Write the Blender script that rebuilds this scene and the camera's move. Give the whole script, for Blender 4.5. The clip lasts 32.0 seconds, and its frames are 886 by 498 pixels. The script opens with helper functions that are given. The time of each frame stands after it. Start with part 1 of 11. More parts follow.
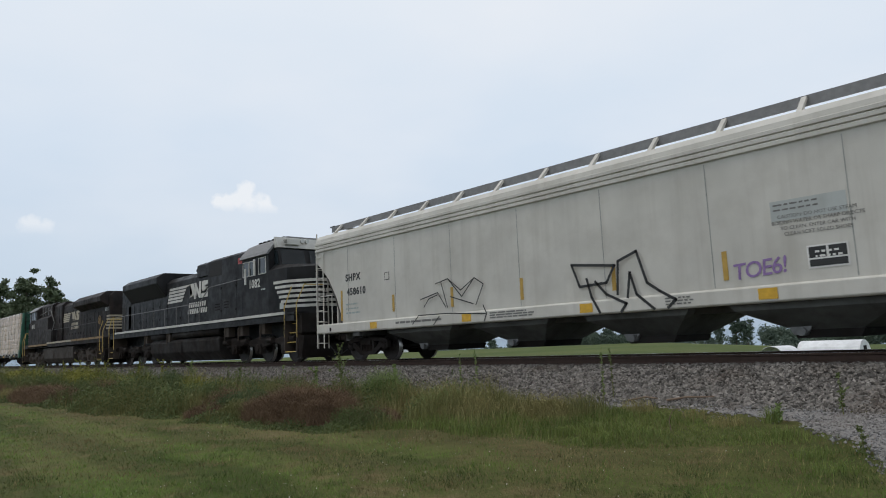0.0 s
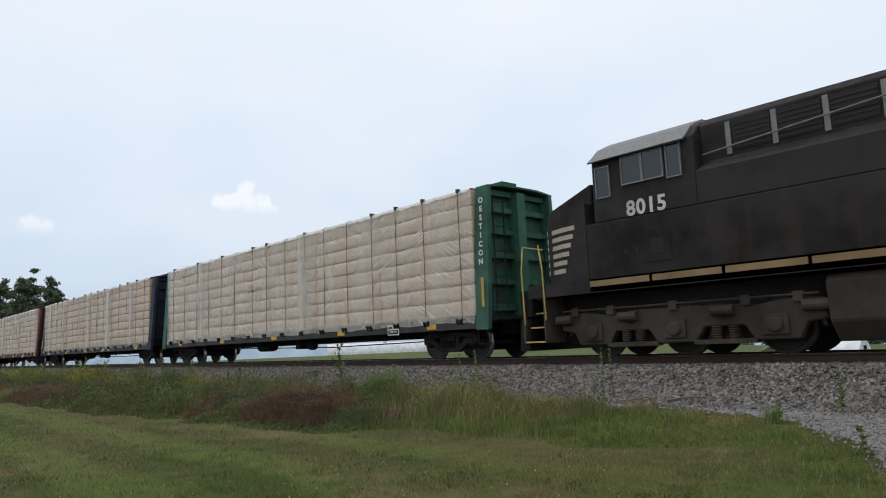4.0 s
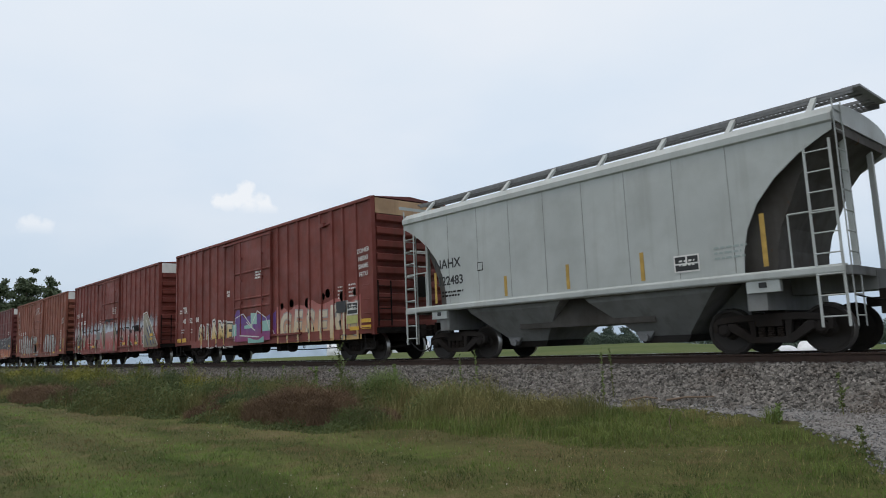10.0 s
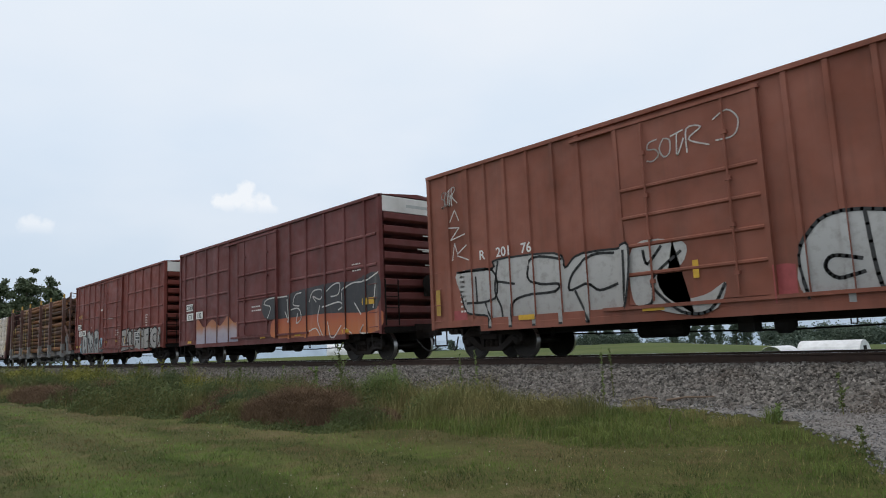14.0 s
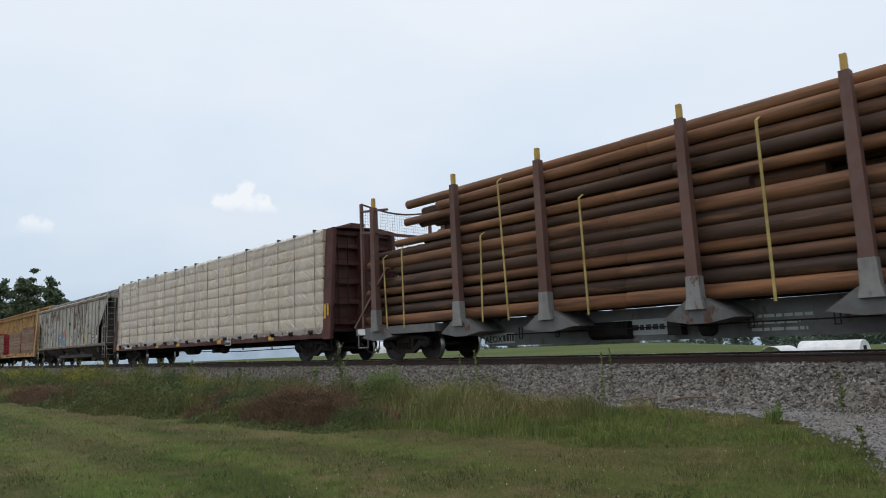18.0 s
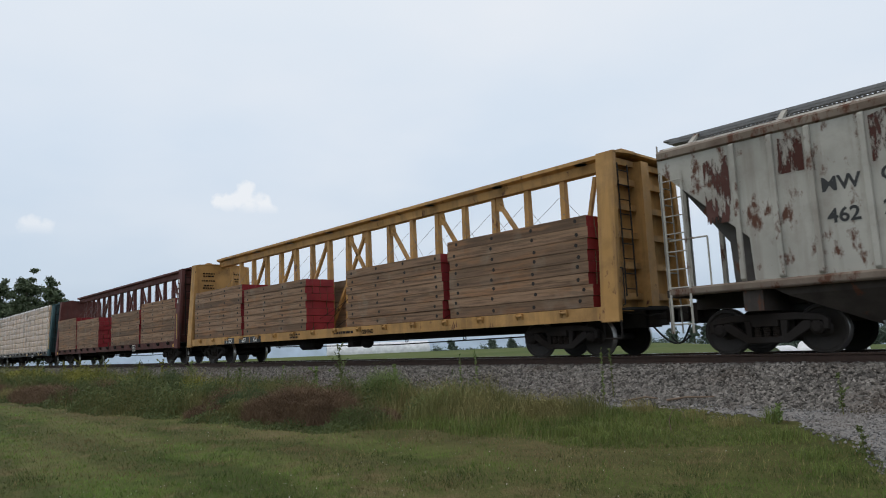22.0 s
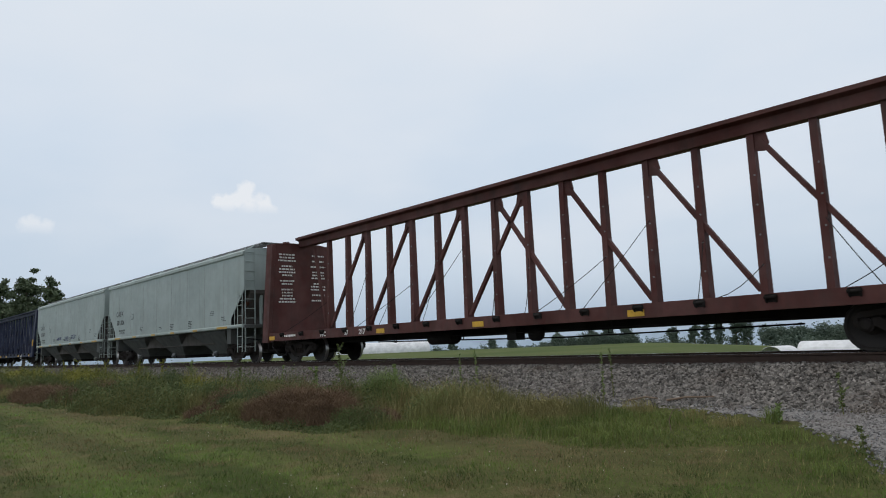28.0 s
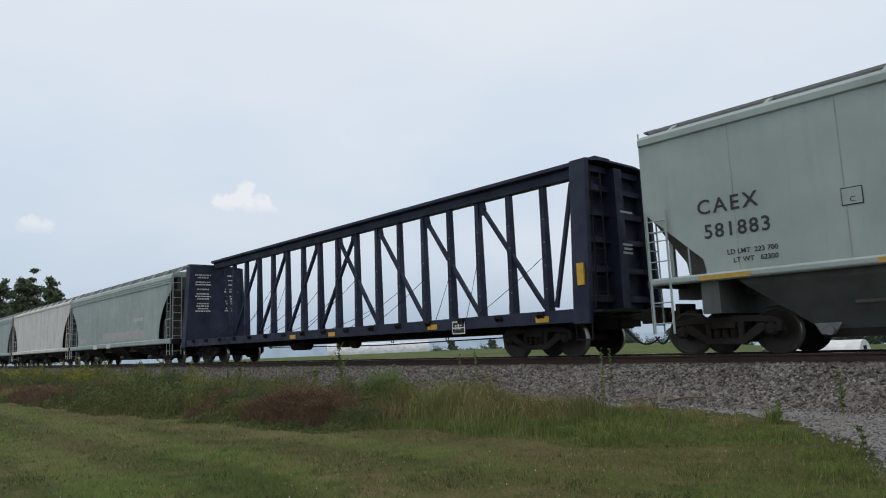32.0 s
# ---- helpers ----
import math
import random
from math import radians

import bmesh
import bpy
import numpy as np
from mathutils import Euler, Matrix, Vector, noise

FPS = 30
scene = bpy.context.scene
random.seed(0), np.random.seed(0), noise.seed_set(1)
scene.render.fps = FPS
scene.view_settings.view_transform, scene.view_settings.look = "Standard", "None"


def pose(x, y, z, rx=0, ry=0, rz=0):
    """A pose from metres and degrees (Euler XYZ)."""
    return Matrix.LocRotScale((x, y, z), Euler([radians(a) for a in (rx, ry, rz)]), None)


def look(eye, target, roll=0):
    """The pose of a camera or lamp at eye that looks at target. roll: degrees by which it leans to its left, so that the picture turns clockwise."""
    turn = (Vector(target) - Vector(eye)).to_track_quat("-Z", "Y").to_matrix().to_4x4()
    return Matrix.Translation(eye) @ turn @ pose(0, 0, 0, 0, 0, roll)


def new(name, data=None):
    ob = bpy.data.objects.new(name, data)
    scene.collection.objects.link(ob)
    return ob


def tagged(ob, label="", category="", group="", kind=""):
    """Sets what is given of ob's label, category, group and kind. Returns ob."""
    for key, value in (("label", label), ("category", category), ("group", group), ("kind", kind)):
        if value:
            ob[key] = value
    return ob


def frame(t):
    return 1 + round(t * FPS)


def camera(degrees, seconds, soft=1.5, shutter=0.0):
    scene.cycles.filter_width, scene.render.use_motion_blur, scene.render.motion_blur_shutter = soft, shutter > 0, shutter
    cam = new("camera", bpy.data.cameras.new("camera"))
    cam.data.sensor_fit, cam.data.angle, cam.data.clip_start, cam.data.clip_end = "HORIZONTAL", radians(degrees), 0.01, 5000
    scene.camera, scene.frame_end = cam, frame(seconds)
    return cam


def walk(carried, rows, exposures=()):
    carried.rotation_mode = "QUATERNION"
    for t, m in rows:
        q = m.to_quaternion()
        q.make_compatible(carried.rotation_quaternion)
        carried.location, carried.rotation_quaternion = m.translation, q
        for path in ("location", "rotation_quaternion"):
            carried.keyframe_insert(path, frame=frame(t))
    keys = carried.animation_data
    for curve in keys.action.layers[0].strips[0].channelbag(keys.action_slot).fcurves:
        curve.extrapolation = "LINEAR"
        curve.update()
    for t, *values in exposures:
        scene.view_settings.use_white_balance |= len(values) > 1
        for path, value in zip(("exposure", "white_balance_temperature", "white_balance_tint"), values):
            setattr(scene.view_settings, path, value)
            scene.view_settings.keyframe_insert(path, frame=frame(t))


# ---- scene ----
cam = camera(65.65, 32.0, soft=1.0, shutter=0.04)
EYE = pose(0.0, -14.16, 0.444, 90 + 7.851, 2.383, 48.05)
walk(cam, [(0.0, EYE), (32.0, EYE)], exposures=[(0.0, 0.0), (2.0, 0.10), (4.0, 0.13), (6.0, 0.0), (8.0, -0.05), (9.0, -0.06), (10.0, 0.04), (11.0, 0.14), (13.0, 0.17), (14.0, 0.08), (17.0, 0.11), (18.0, 0.08), (19.5, -0.02), (23.0, 0.0), (26.0, -0.03), (29.0, -0.08), (32.0, -0.04)])


# ---- daylight: bright hazy sky, soft sun ----
def make_world():
    w = bpy.data.worlds.new("hazy_sky")
    scene.world = w
    w.use_nodes = True
    nt = w.node_tree
    nt.nodes.clear()
    out = nt.nodes.new("ShaderNodeOutputWorld")
    bg = nt.nodes.new("ShaderNodeBackground")
    sky = nt.nodes.new("ShaderNodeTexSky")
    sky.sky_type, sky.sun_disc = "NISHITA", False
    sky.sun_elevation, sky.sun_rotation = radians(58), radians(SUN_TURN)
    sky.air_density, sky.dust_density = 1.0, 4.0
    geo = nt.nodes.new("ShaderNodeTexCoord")

    def math_node(op, a, b=None, c=None):
        n = nt.nodes.new("ShaderNodeMath")
        n.operation = op
        for k, v in enumerate((a, b, c)):
            if v is None:
                continue
            if isinstance(v, (int, float)):
                n.inputs[k].default_value = v
            else:
                nt.links.new(v, n.inputs[k])
        return n.outputs[0]

    def dot(v):
        n = nt.nodes.new("ShaderNodeVectorMath")
        n.operation = "DOT_PRODUCT"
        nt.links.new(geo.outputs["Generated"], n.inputs[0])
        n.inputs[1].default_value = v
        return n.outputs["Value"]

    def ramp(fac, stops):
        n = nt.nodes.new("ShaderNodeValToRGB")
        e = n.color_ramp.elements
        e[0].position, e[0].color = stops[0][0], (*stops[0][1], 1)
        e[1].position, e[1].color = stops[-1][0], (*stops[-1][1], 1)
        for p, c in stops[1:-1]:
            x = e.new(p)
            x.color = (*c, 1)
        nt.links.new(fac, n.inputs[0])
        return n.outputs[0]

    def mix(fac, a, b):
        n = nt.nodes.new("ShaderNodeMix")
        n.data_type = "RGBA"
        for sock, v in ((n.inputs[0], fac), (n.inputs[6], a), (n.inputs[7], b)):
            if isinstance(v, (int, float)):
                sock.default_value = v
            elif isinstance(v, tuple):
                sock.default_value = (*v, 1)
            else:
                nt.links.new(v, sock)
        return n.outputs[2]

    up = dot((0, 0, 1))
    haze = ramp(up, [(0.0, (0.42, 0.52, 0.64)), (0.035, (0.47, 0.58, 0.72)), (0.10, (0.60, 0.71, 0.84)), (0.28, (0.70, 0.80, 0.92)),
                     (0.5, (0.84, 0.90, 0.97)), (0.72, (0.62, 0.66, 0.72)), (1.0, (0.50, 0.53, 0.58))])
    # thin veil of high cloud
    noise1 = nt.nodes.new("ShaderNodeTexNoise")
    noise1.inputs["Scale"].default_value, noise1.inputs["Detail"].default_value = 2.1, 4
    mp = nt.nodes.new("ShaderNodeMapping")
    mp.inputs["Scale"].default_value = (1, 1, 2.4)
    mp.inputs["Location"].default_value = (0.35, 0.1, 0.2)
    nt.links.new(geo.outputs["Generated"], mp.inputs[0])
    nt.links.new(mp.outputs[0], noise1.inputs["Vector"])
    veil = ramp(noise1.outputs[0], [(0.40, (0, 0, 0)), (0.68, (1, 1, 1))])
    veil = math_node("MULTIPLY", veil, ramp(up, [(0.03, (0, 0, 0)), (0.16, (0.5, 0.5, 0.5))]))
    colour = mix(veil, haze, (0.92, 0.935, 0.97))
    # the blue of the clear air behind the haze
    air = nt.nodes.new("ShaderNodeVectorMath")
    air.operation = "SCALE"
    nt.links.new(sky.outputs[0], air.inputs[0])
    air.inputs[3].default_value = 0.11
    colour = mix(0.10, colour, air.outputs[0])
    # two small heaps of cloud, low over the land
    puff = nt.nodes.new("ShaderNodeTexNoise")
    puff.inputs["Scale"].default_value, puff.inputs["Detail"].default_value = 60, 5
    nt.links.new(geo.outputs["Generated"], puff.inputs["Vector"])
    for lobes, foot, strength in CLOUDS:
        heap = None
        for yaw, lift, r in lobes:
            a, b = radians(yaw), radians(lift)
            fwd = Vector((-math.sin(a) * math.cos(b), math.cos(a) * math.cos(b), math.sin(b)))
            near = math_node("MULTIPLY_ADD", math_node("SUBTRACT", dot(fwd), 1.0), 2.0 / radians(r) ** 2, 1.0)
            heap = near if heap is None else math_node("MAXIMUM", heap, near)
        f = math_node("ADD", heap, math_node("MULTIPLY_ADD", puff.outputs[0], 2.6, -1.3))
        f = ramp(f, [(0.0, (0, 0, 0)), (0.75, (1, 1, 1))])
        # the foot fades into the haze
        g = ramp(math_node("MULTIPLY_ADD", up, 60.0, -60.0 * math.sin(radians(foot))), [(0.0, (0, 0, 0)), (0.8, (1, 1, 1))])
        f = math_node("MULTIPLY", f, g)
        colour = mix(math_node("MULTIPLY", f, strength), colour, (0.93, 0.935, 0.945))
    nt.links.new(colour, bg.inputs[0])
    bg.inputs[1].default_value = SKY_STRENGTH
    nt.links.new(bg.outputs[0], out.inputs[0])


SKY_STRENGTH = 1.0
SUN_TURN = 150
CLOUDS = [([(66.1, 11.95, 0.7), (65.3, 11.9, 0.9), (64.5, 12.2, 0.9), (63.9, 12.9, 0.85), (63.9, 12.3, 1.1), (63.2, 12.1, 1.0), (62.4, 11.6, 0.9), (62.0, 11.3, 0.7), (63.6, 11.5, 1.0)], 11.0, 0.62),
          ([(79.3, 9.5, 0.8), (78.8, 9.75, 0.8), (78.2, 9.55, 0.8)], 9.0, 0.45)]
make_world()
sun = new("sun", bpy.data.lights.new("sun", "SUN"))
sun.data.energy, sun.data.angle, sun.data.color = 0.8, radians(14), (1.0, 0.95, 0.88)
sun.matrix_world = look((0, 0, 60), (22, 14, 0))


# ---- building helpers ----
def part(name, bm, material, parent=None, label="", kind="", category="", smooth=False):
    """Links a bmesh (or mesh) as one mesh object under a thing or a part."""
    if isinstance(bm, bpy.types.Mesh):
        me = bm
    else:
        me = bpy.data.meshes.new(name)
        bm.to_mesh(me)
        bm.free()
    if material and not me.materials:
        me.materials.append(material)
    if smooth:
        for p in me.polygons:
            p.use_smooth = True
    ob = new(name, me)
    ob.parent = parent
    return tagged(ob, label=label, kind=kind, category=category)


def mesh_of(bm, name, material, smooth=False):
    me = bpy.data.meshes.new(name)
    bm.to_mesh(me)
    bm.free()
    me.materials.append(material)
    if smooth:
        for p in me.polygons:
            p.use_smooth = True
    return me


def thing(name, label, category, group="", at=None):
    ob = new(name)
    if at is not None:
        ob.matrix_basis = at
    return tagged(ob, label=label, category=category, group=group)


def box(bm, x0, x1, y0, y1, z0, z1):
    v = [bm.verts.new((x, y, z)) for x in (x0, x1) for y in (y0, y1) for z in (z0, z1)]
    for f in ((0, 1, 3, 2), (4, 6, 7, 5), (0, 4, 5, 1), (2, 3, 7, 6), (0, 2, 6, 4), (1, 5, 7, 3)):
        bm.faces.new([v[i] for i in f])
    return bm


def prism(bm, pts, axis, a, b):
    """A closed outline of (u, v) points drawn out along an axis from a to b. x: (y, z); y: (x, z); z: (x, y)."""
    def place(u, v, w):
        return {"x": (w, u, v), "y": (u, w, v), "z": (u, v, w)}[axis]
    lo = [bm.verts.new(place(u, v, a)) for u, v in pts]
    hi = [bm.verts.new(place(u, v, b)) for u, v in pts]
    n = len(pts)
    faces = [bm.faces.new(lo), bm.faces.new(hi[::-1])]
    for i in range(n):
        faces.append(bm.faces.new((lo[i], hi[i], hi[(i + 1) % n], lo[(i + 1) % n])))
    bmesh.ops.recalc_face_normals(bm, faces=faces)
    return bm


def rod(bm, p, q, r, n=8, r2=None, caps=True):
    p, q = Vector(p), Vector(q)
    d = (q - p).normalized()
    a = d.orthogonal().normalized()
    b = d.cross(a)
    r2 = r if r2 is None else r2
    ring = []
    for c, rr in ((p, r), (q, r2)):
        ring.append([bm.verts.new(c + rr * (math.cos(t) * a + math.sin(t) * b)) for t in [2 * math.pi * (i + 0.5) / n for i in range(n)]])
    for i in range(n):
        bm.faces.new((ring[0][i], ring[0][(i + 1) % n], ring[1][(i + 1) % n], ring[1][i]))
    if caps:
        bm.faces.new(ring[0][::-1])
        bm.faces.new(ring[1])
    return bm


def path_rod(bm, pts, r, n=6):
    for p, q in zip(pts, pts[1:]):
        rod(bm, p, q, r, n)
    return bm


def bar(bm, p, q, w, h, up=(0, 0, 1)):
    """A straight bar of section w (sideways) by h (along up) from p to q."""
    p, q = Vector(p), Vector(q)
    d = (q - p).normalized()
    s = d.cross(Vector(up))
    s = s.normalized() if s.length > 1e-5 else d.orthogonal().normalized()
    u = s.cross(d)
    v = []
    for c in (p, q):
        for i, j in ((-1, -1), (1, -1), (1, 1), (-1, 1)):
            v.append(bm.verts.new(c + s * (i * w / 2) + u * (j * h / 2)))
    for f in ((0, 3, 2, 1), (4, 5, 6, 7), (0, 1, 5, 4), (1, 2, 6, 5), (2, 3, 7, 6), (3, 0, 4, 7)):
        bm.faces.new([v[i] for i in f])
    return bm


def grid_skin(bm, rows):
    """A skin over rows of points, all rows equally long."""
    vv = [[bm.verts.new(p) for p in r] for r in rows]
    for a, b in zip(vv, vv[1:]):
        for i in range(len(a) - 1):
            bm.faces.new((a[i], a[i + 1], b[i + 1], b[i]))
    return vv


def bm_new():
    return bmesh.new()


def bevel(bm, w, seg=1):
    bmesh.ops.bevel(bm, geom=[e for e in bm.edges if e.is_manifold and e.calc_face_angle(0) > 0.5], offset=w, segments=seg, affect="EDGES", clamp_overlap=True)
    return bm


# ---- materials ----
def nodes(name):
    m = bpy.data.materials.new(name)
    m.use_nodes = True
    nt = m.node_tree
    return m, nt, nt.nodes["Principled BSDF"]


def n_noise(nt, scale, detail=4, rough=0.55, stretch=None, coord="Object", seed=0.0):
    tc = nt.nodes.new("ShaderNodeTexCoord")
    mp = nt.nodes.new("ShaderNodeMapping")
    mp.inputs["Scale"].default_value = stretch or (1, 1, 1)
    mp.inputs["Location"].default_value = (seed, seed * 1.7, seed * 0.6)
    nt.links.new(tc.outputs[coord], mp.inputs[0])
    n = nt.nodes.new("ShaderNodeTexNoise")
    n.inputs["Scale"].default_value, n.inputs["Detail"].default_value, n.inputs["Roughness"].default_value = scale, detail, rough
    nt.links.new(mp.outputs[0], n.inputs["Vector"])
    return n.outputs[0]


def n_ramp(nt, fac, lo, hi, a=0.0, b=1.0):
    n = nt.nodes.new("ShaderNodeMapRange")
    n.clamp = True
    for k, v in zip(("From Min", "From Max", "To Min", "To Max"), (lo, hi, a, b)):
        n.inputs[k].default_value = v
    nt.links.new(fac, n.inputs["Value"])
    return n.outputs[0]


def n_mix(nt, fac, a, b, blend="MIX"):
    n = nt.nodes.new("ShaderNodeMix")
    n.data_type, n.blend_type = "RGBA", blend
    for sock, v in ((n.inputs[0], fac), (n.inputs[6], a), (n.inputs[7], b)):
        if isinstance(v, (int, float)):
            sock.default_value = v
        elif isinstance(v, tuple):
            sock.default_value = (*v, 1)
        else:
            nt.links.new(v, sock)
    return n.outputs[2]


def n_mul(nt, a, b, op="MULTIPLY"):
    n = nt.nodes.new("ShaderNodeMath")
    n.operation = op
    for k, v in enumerate((a, b)):
        if isinstance(v, (int, float)):
            n.inputs[k].default_value = v
        else:
            nt.links.new(v, n.inputs[k])
    return n.outputs[0]


def n_bump(nt, b, height, strength=0.3, dist=0.01):
    n = nt.nodes.new("ShaderNodeBump")
    n.inputs["Strength"].default_value, n.inputs["Distance"].default_value = strength, dist
    nt.links.new(height, n.inputs["Height"])
    nt.links.new(n.outputs[0], b.inputs["Normal"])


def paint(name, colour, dirt=(0.10, 0.085, 0.07), dirty=0.35, rust=0.0, rough=0.55, metal=0.0, fade=0.12, streak=0.4, seed=0.0, dent=0.25, shine=0.3):
    """Old paint on sheet steel: faded patches, rain streaks, grime and spots of rust."""
    m, nt, b = nodes(name)
    pale = tuple(min(1, c * (1 + fade) + 0.02) for c in colour)
    dull = tuple(c * (1 - fade) for c in colour)
    c = n_mix(nt, n_ramp(nt, n_noise(nt, 0.7, 3, seed=seed), 0.35, 0.65), dull, pale)
    if streak:
        s = n_ramp(nt, n_noise(nt, 1.0, 4, 0.6, (3.2, 3.2, 0.22), seed=seed + 3), 0.5, 0.78, 0, streak)
        c = n_mix(nt, s, c, dirt)
    if dirty:
        d = n_ramp(nt, n_noise(nt, 1.6, 6, 0.65, seed=seed + 7), 0.46, 0.8, 0, dirty)
        c = n_mix(nt, d, c, dirt)
    if rust:
        r = n_ramp(nt, n_noise(nt, 2.3, 7, 0.7, (1.2, 1.2, 0.55), seed=seed + 11), 0.66 - 0.14 * rust, 0.70 - 0.1 * rust)
        c = n_mix(nt, r, c, (0.105, 0.045, 0.027))
    nt.links.new(c, b.inputs["Base Color"])
    b.inputs["Roughness"].default_value, b.inputs["Metallic"].default_value = rough, metal
    nt.links.new(n_ramp(nt, n_noise(nt, 3.0, 3, seed=seed + 2), 0.3, 0.7, rough - 0.08, min(1, rough + 0.2)), b.inputs["Roughness"])
    b.inputs["Specular IOR Level"].default_value = shine
    n_bump(nt, b, n_noise(nt, 1.3, 3, seed=seed + 5), dent, 0.02)
    return m


def plain(name, colour, rough=0.6, metal=0.0, spot=0.15, scale=8.0):
    m, nt, b = nodes(name)
    c = n_mix(nt, n_ramp(nt, n_noise(nt, scale, 4), 0.3, 0.7), tuple(x * (1 - spot) for x in colour), tuple(min(1, x * (1 + spot)) for x in colour))
    nt.links.new(c, b.inputs["Base Color"])
    b.inputs["Roughness"].default_value, b.inputs["Metallic"].default_value = rough, metal
    return m


def grown(name, lo, hi, rough=0.8, scale=0.6, own=0.4):
    """Blades and leaves: colour wanders over the ground and from blade to blade."""
    m, nt, b = nodes(name)
    f = n_ramp(nt, n_noise(nt, scale, 4), 0.32, 0.68)
    g = nt.nodes.new("ShaderNodeNewGeometry")
    f = n_mul(nt, n_mul(nt, f, 1 - own), n_mul(nt, g.outputs["Random Per Island"], own), "ADD")
    c = n_mix(nt, f, lo, hi)
    nt.links.new(c, b.inputs["Base Color"])
    b.inputs["Roughness"].default_value = rough
    b.inputs["Specular IOR Level"].default_value = 0.25
    return m


def pole_material():
    """Creosoted poles: each of its own brown, near black to orange, with streaks along the grain."""
    m, nt, b = nodes("treated_pole")
    info = nt.nodes.new("ShaderNodeObjectInfo")
    r = info.outputs["Random"]
    c = n_mix(nt, n_ramp(nt, r, 0.0, 0.55), (0.028, 0.016, 0.011), (0.115, 0.050, 0.024))
    c = n_mix(nt, n_ramp(nt, r, 0.55, 1.0), c, (0.27, 0.115, 0.045))
    c = n_mix(nt, n_ramp(nt, n_noise(nt, 1.0, 5, 0.65, (0.5, 6, 6)), 0.42, 0.7, 0, 0.85), c, (0.035, 0.020, 0.014))
    c = n_mix(nt, n_ramp(nt, n_noise(nt, 1.7, 4, 0.6, (0.35, 3, 3), seed=5), 0.55, 0.75, 0, 0.6), c, (0.33, 0.16, 0.07))
    nt.links.new(c, b.inputs["Base Color"])
    b.inputs["Roughness"].default_value = 0.75
    n_bump(nt, b, n_noise(nt, 3.0, 4, 0.6, (0.3, 8, 8)), 0.4, 0.01)
    return m


M = {}
M["steel_dark"] = paint("grimy_dark_steel", (0.012, 0.010, 0.009), dirt=(0.030, 0.022, 0.017), dirty=0.5, rust=0.0, rough=0.8, streak=0.2, shine=0.12)
M["truck"] = paint("rusty_cast_steel", (0.015, 0.011, 0.009), dirt=(0.042, 0.029, 0.021), dirty=0.6, rough=0.85, streak=0.1, shine=0.1)
M["wheel"] = plain("wheel_steel", (0.022, 0.017, 0.014), 0.6, 0.3)
M["tread"] = plain("polished_tread", (0.35, 0.34, 0.33), 0.3, 0.9)
M["rail"] = plain("rail_side", (0.050, 0.029, 0.021), 0.85)
M["railtop"] = plain("rail_top", (0.45, 0.44, 0.43), 0.3, 0.8)
M["sleeper"] = plain("creosoted_wood", (0.06, 0.047, 0.038), 0.9)
M["hopper_tan"] = paint("hopper_warm_grey", (0.56, 0.54, 0.49), dirt=(0.33, 0.30, 0.25), dirty=0.3, streak=0.35, rough=0.5, fade=0.06)
M["hopper_grey"] = paint("hopper_light_grey", (0.45, 0.475, 0.46), dirt=(0.26, 0.25, 0.22), dirty=0.28, streak=0.35, rough=0.5, fade=0.06, seed=2)
M["hopper_green"] = paint("hopper_grey_green", (0.335, 0.395, 0.378), dirt=(0.20, 0.20, 0.18), dirty=0.25, streak=0.3, rough=0.5, fade=0.06, seed=4)
M["seam"] = plain("grimy_weld", (0.28, 0.29, 0.27), 0.7, 0, 0.3, 3)
M["hopper_white"] = paint("hopper_white", (0.66, 0.655, 0.62), dirt=(0.36, 0.33, 0.27), dirty=0.35, streak=0.4, rough=0.5, fade=0.05, seed=6)
M["hopper_old"] = paint("hopper_rusty_grey", (0.40, 0.385, 0.34), dirt=(0.17, 0.13, 0.10), dirty=0.5, rust=0.75, streak=0.6, rough=0.65, seed=8)
M["box_red"] = paint("boxcar_red", (0.19, 0.041, 0.029), dirt=(0.075, 0.04, 0.032), dirty=0.35, streak=0.4, rough=0.55, seed=10)
M["box_red2"] = paint("boxcar_dark_red", (0.145, 0.036, 0.032), dirt=(0.07, 0.04, 0.035), dirty=0.35, streak=0.45, rough=0.55, seed=12)
M["box_brown"] = paint("boxcar_faded_red", (0.25, 0.083, 0.052), dirt=(0.11, 0.06, 0.045), dirty=0.35, streak=0.4, rough=0.6, seed=14)
# chute grime, its colour also darkened to hold the shade under the floor
M["chute"] = paint("grimy_shaded_chute_steel", (0.10, 0.103, 0.098), dirt=(0.045, 0.04, 0.034), dirty=0.6, streak=0.6, rough=0.7, fade=0.2, seed=9)
M["rust_trim"] = paint("rusty_trim", (0.20, 0.16, 0.125), dirt=(0.09, 0.05, 0.035), dirty=0.7, rust=0.9, streak=0.4, rough=0.8, seed=57)
# rusty bays, base colour lowered further to paint their dim underside
M["chute_rust"] = paint("rusty_shaded_chute_steel", (0.045, 0.035, 0.029), dirt=(0.022, 0.018, 0.015), dirty=0.6, rust=0.5, streak=0.6, rough=0.8, fade=0.2, seed=13)
# dusty grey, darkened to paint shade on the bays' downward faces
M["bay_dusty_shaded"] = paint("dusty_shaded_bay_grey", (0.20, 0.205, 0.20), dirt=(0.10, 0.09, 0.08), dirty=0.5, streak=0.6, rough=0.7, seed=15)
M["white"] = paint("white_paint", (0.72, 0.71, 0.68), dirt=(0.4, 0.36, 0.3), dirty=0.3, streak=0.2, seed=16)
M["loco"] = paint("locomotive_black", (0.007, 0.007, 0.008), dirt=(0.030, 0.026, 0.022), dirty=0.3, streak=0.25, rough=0.45, seed=18)
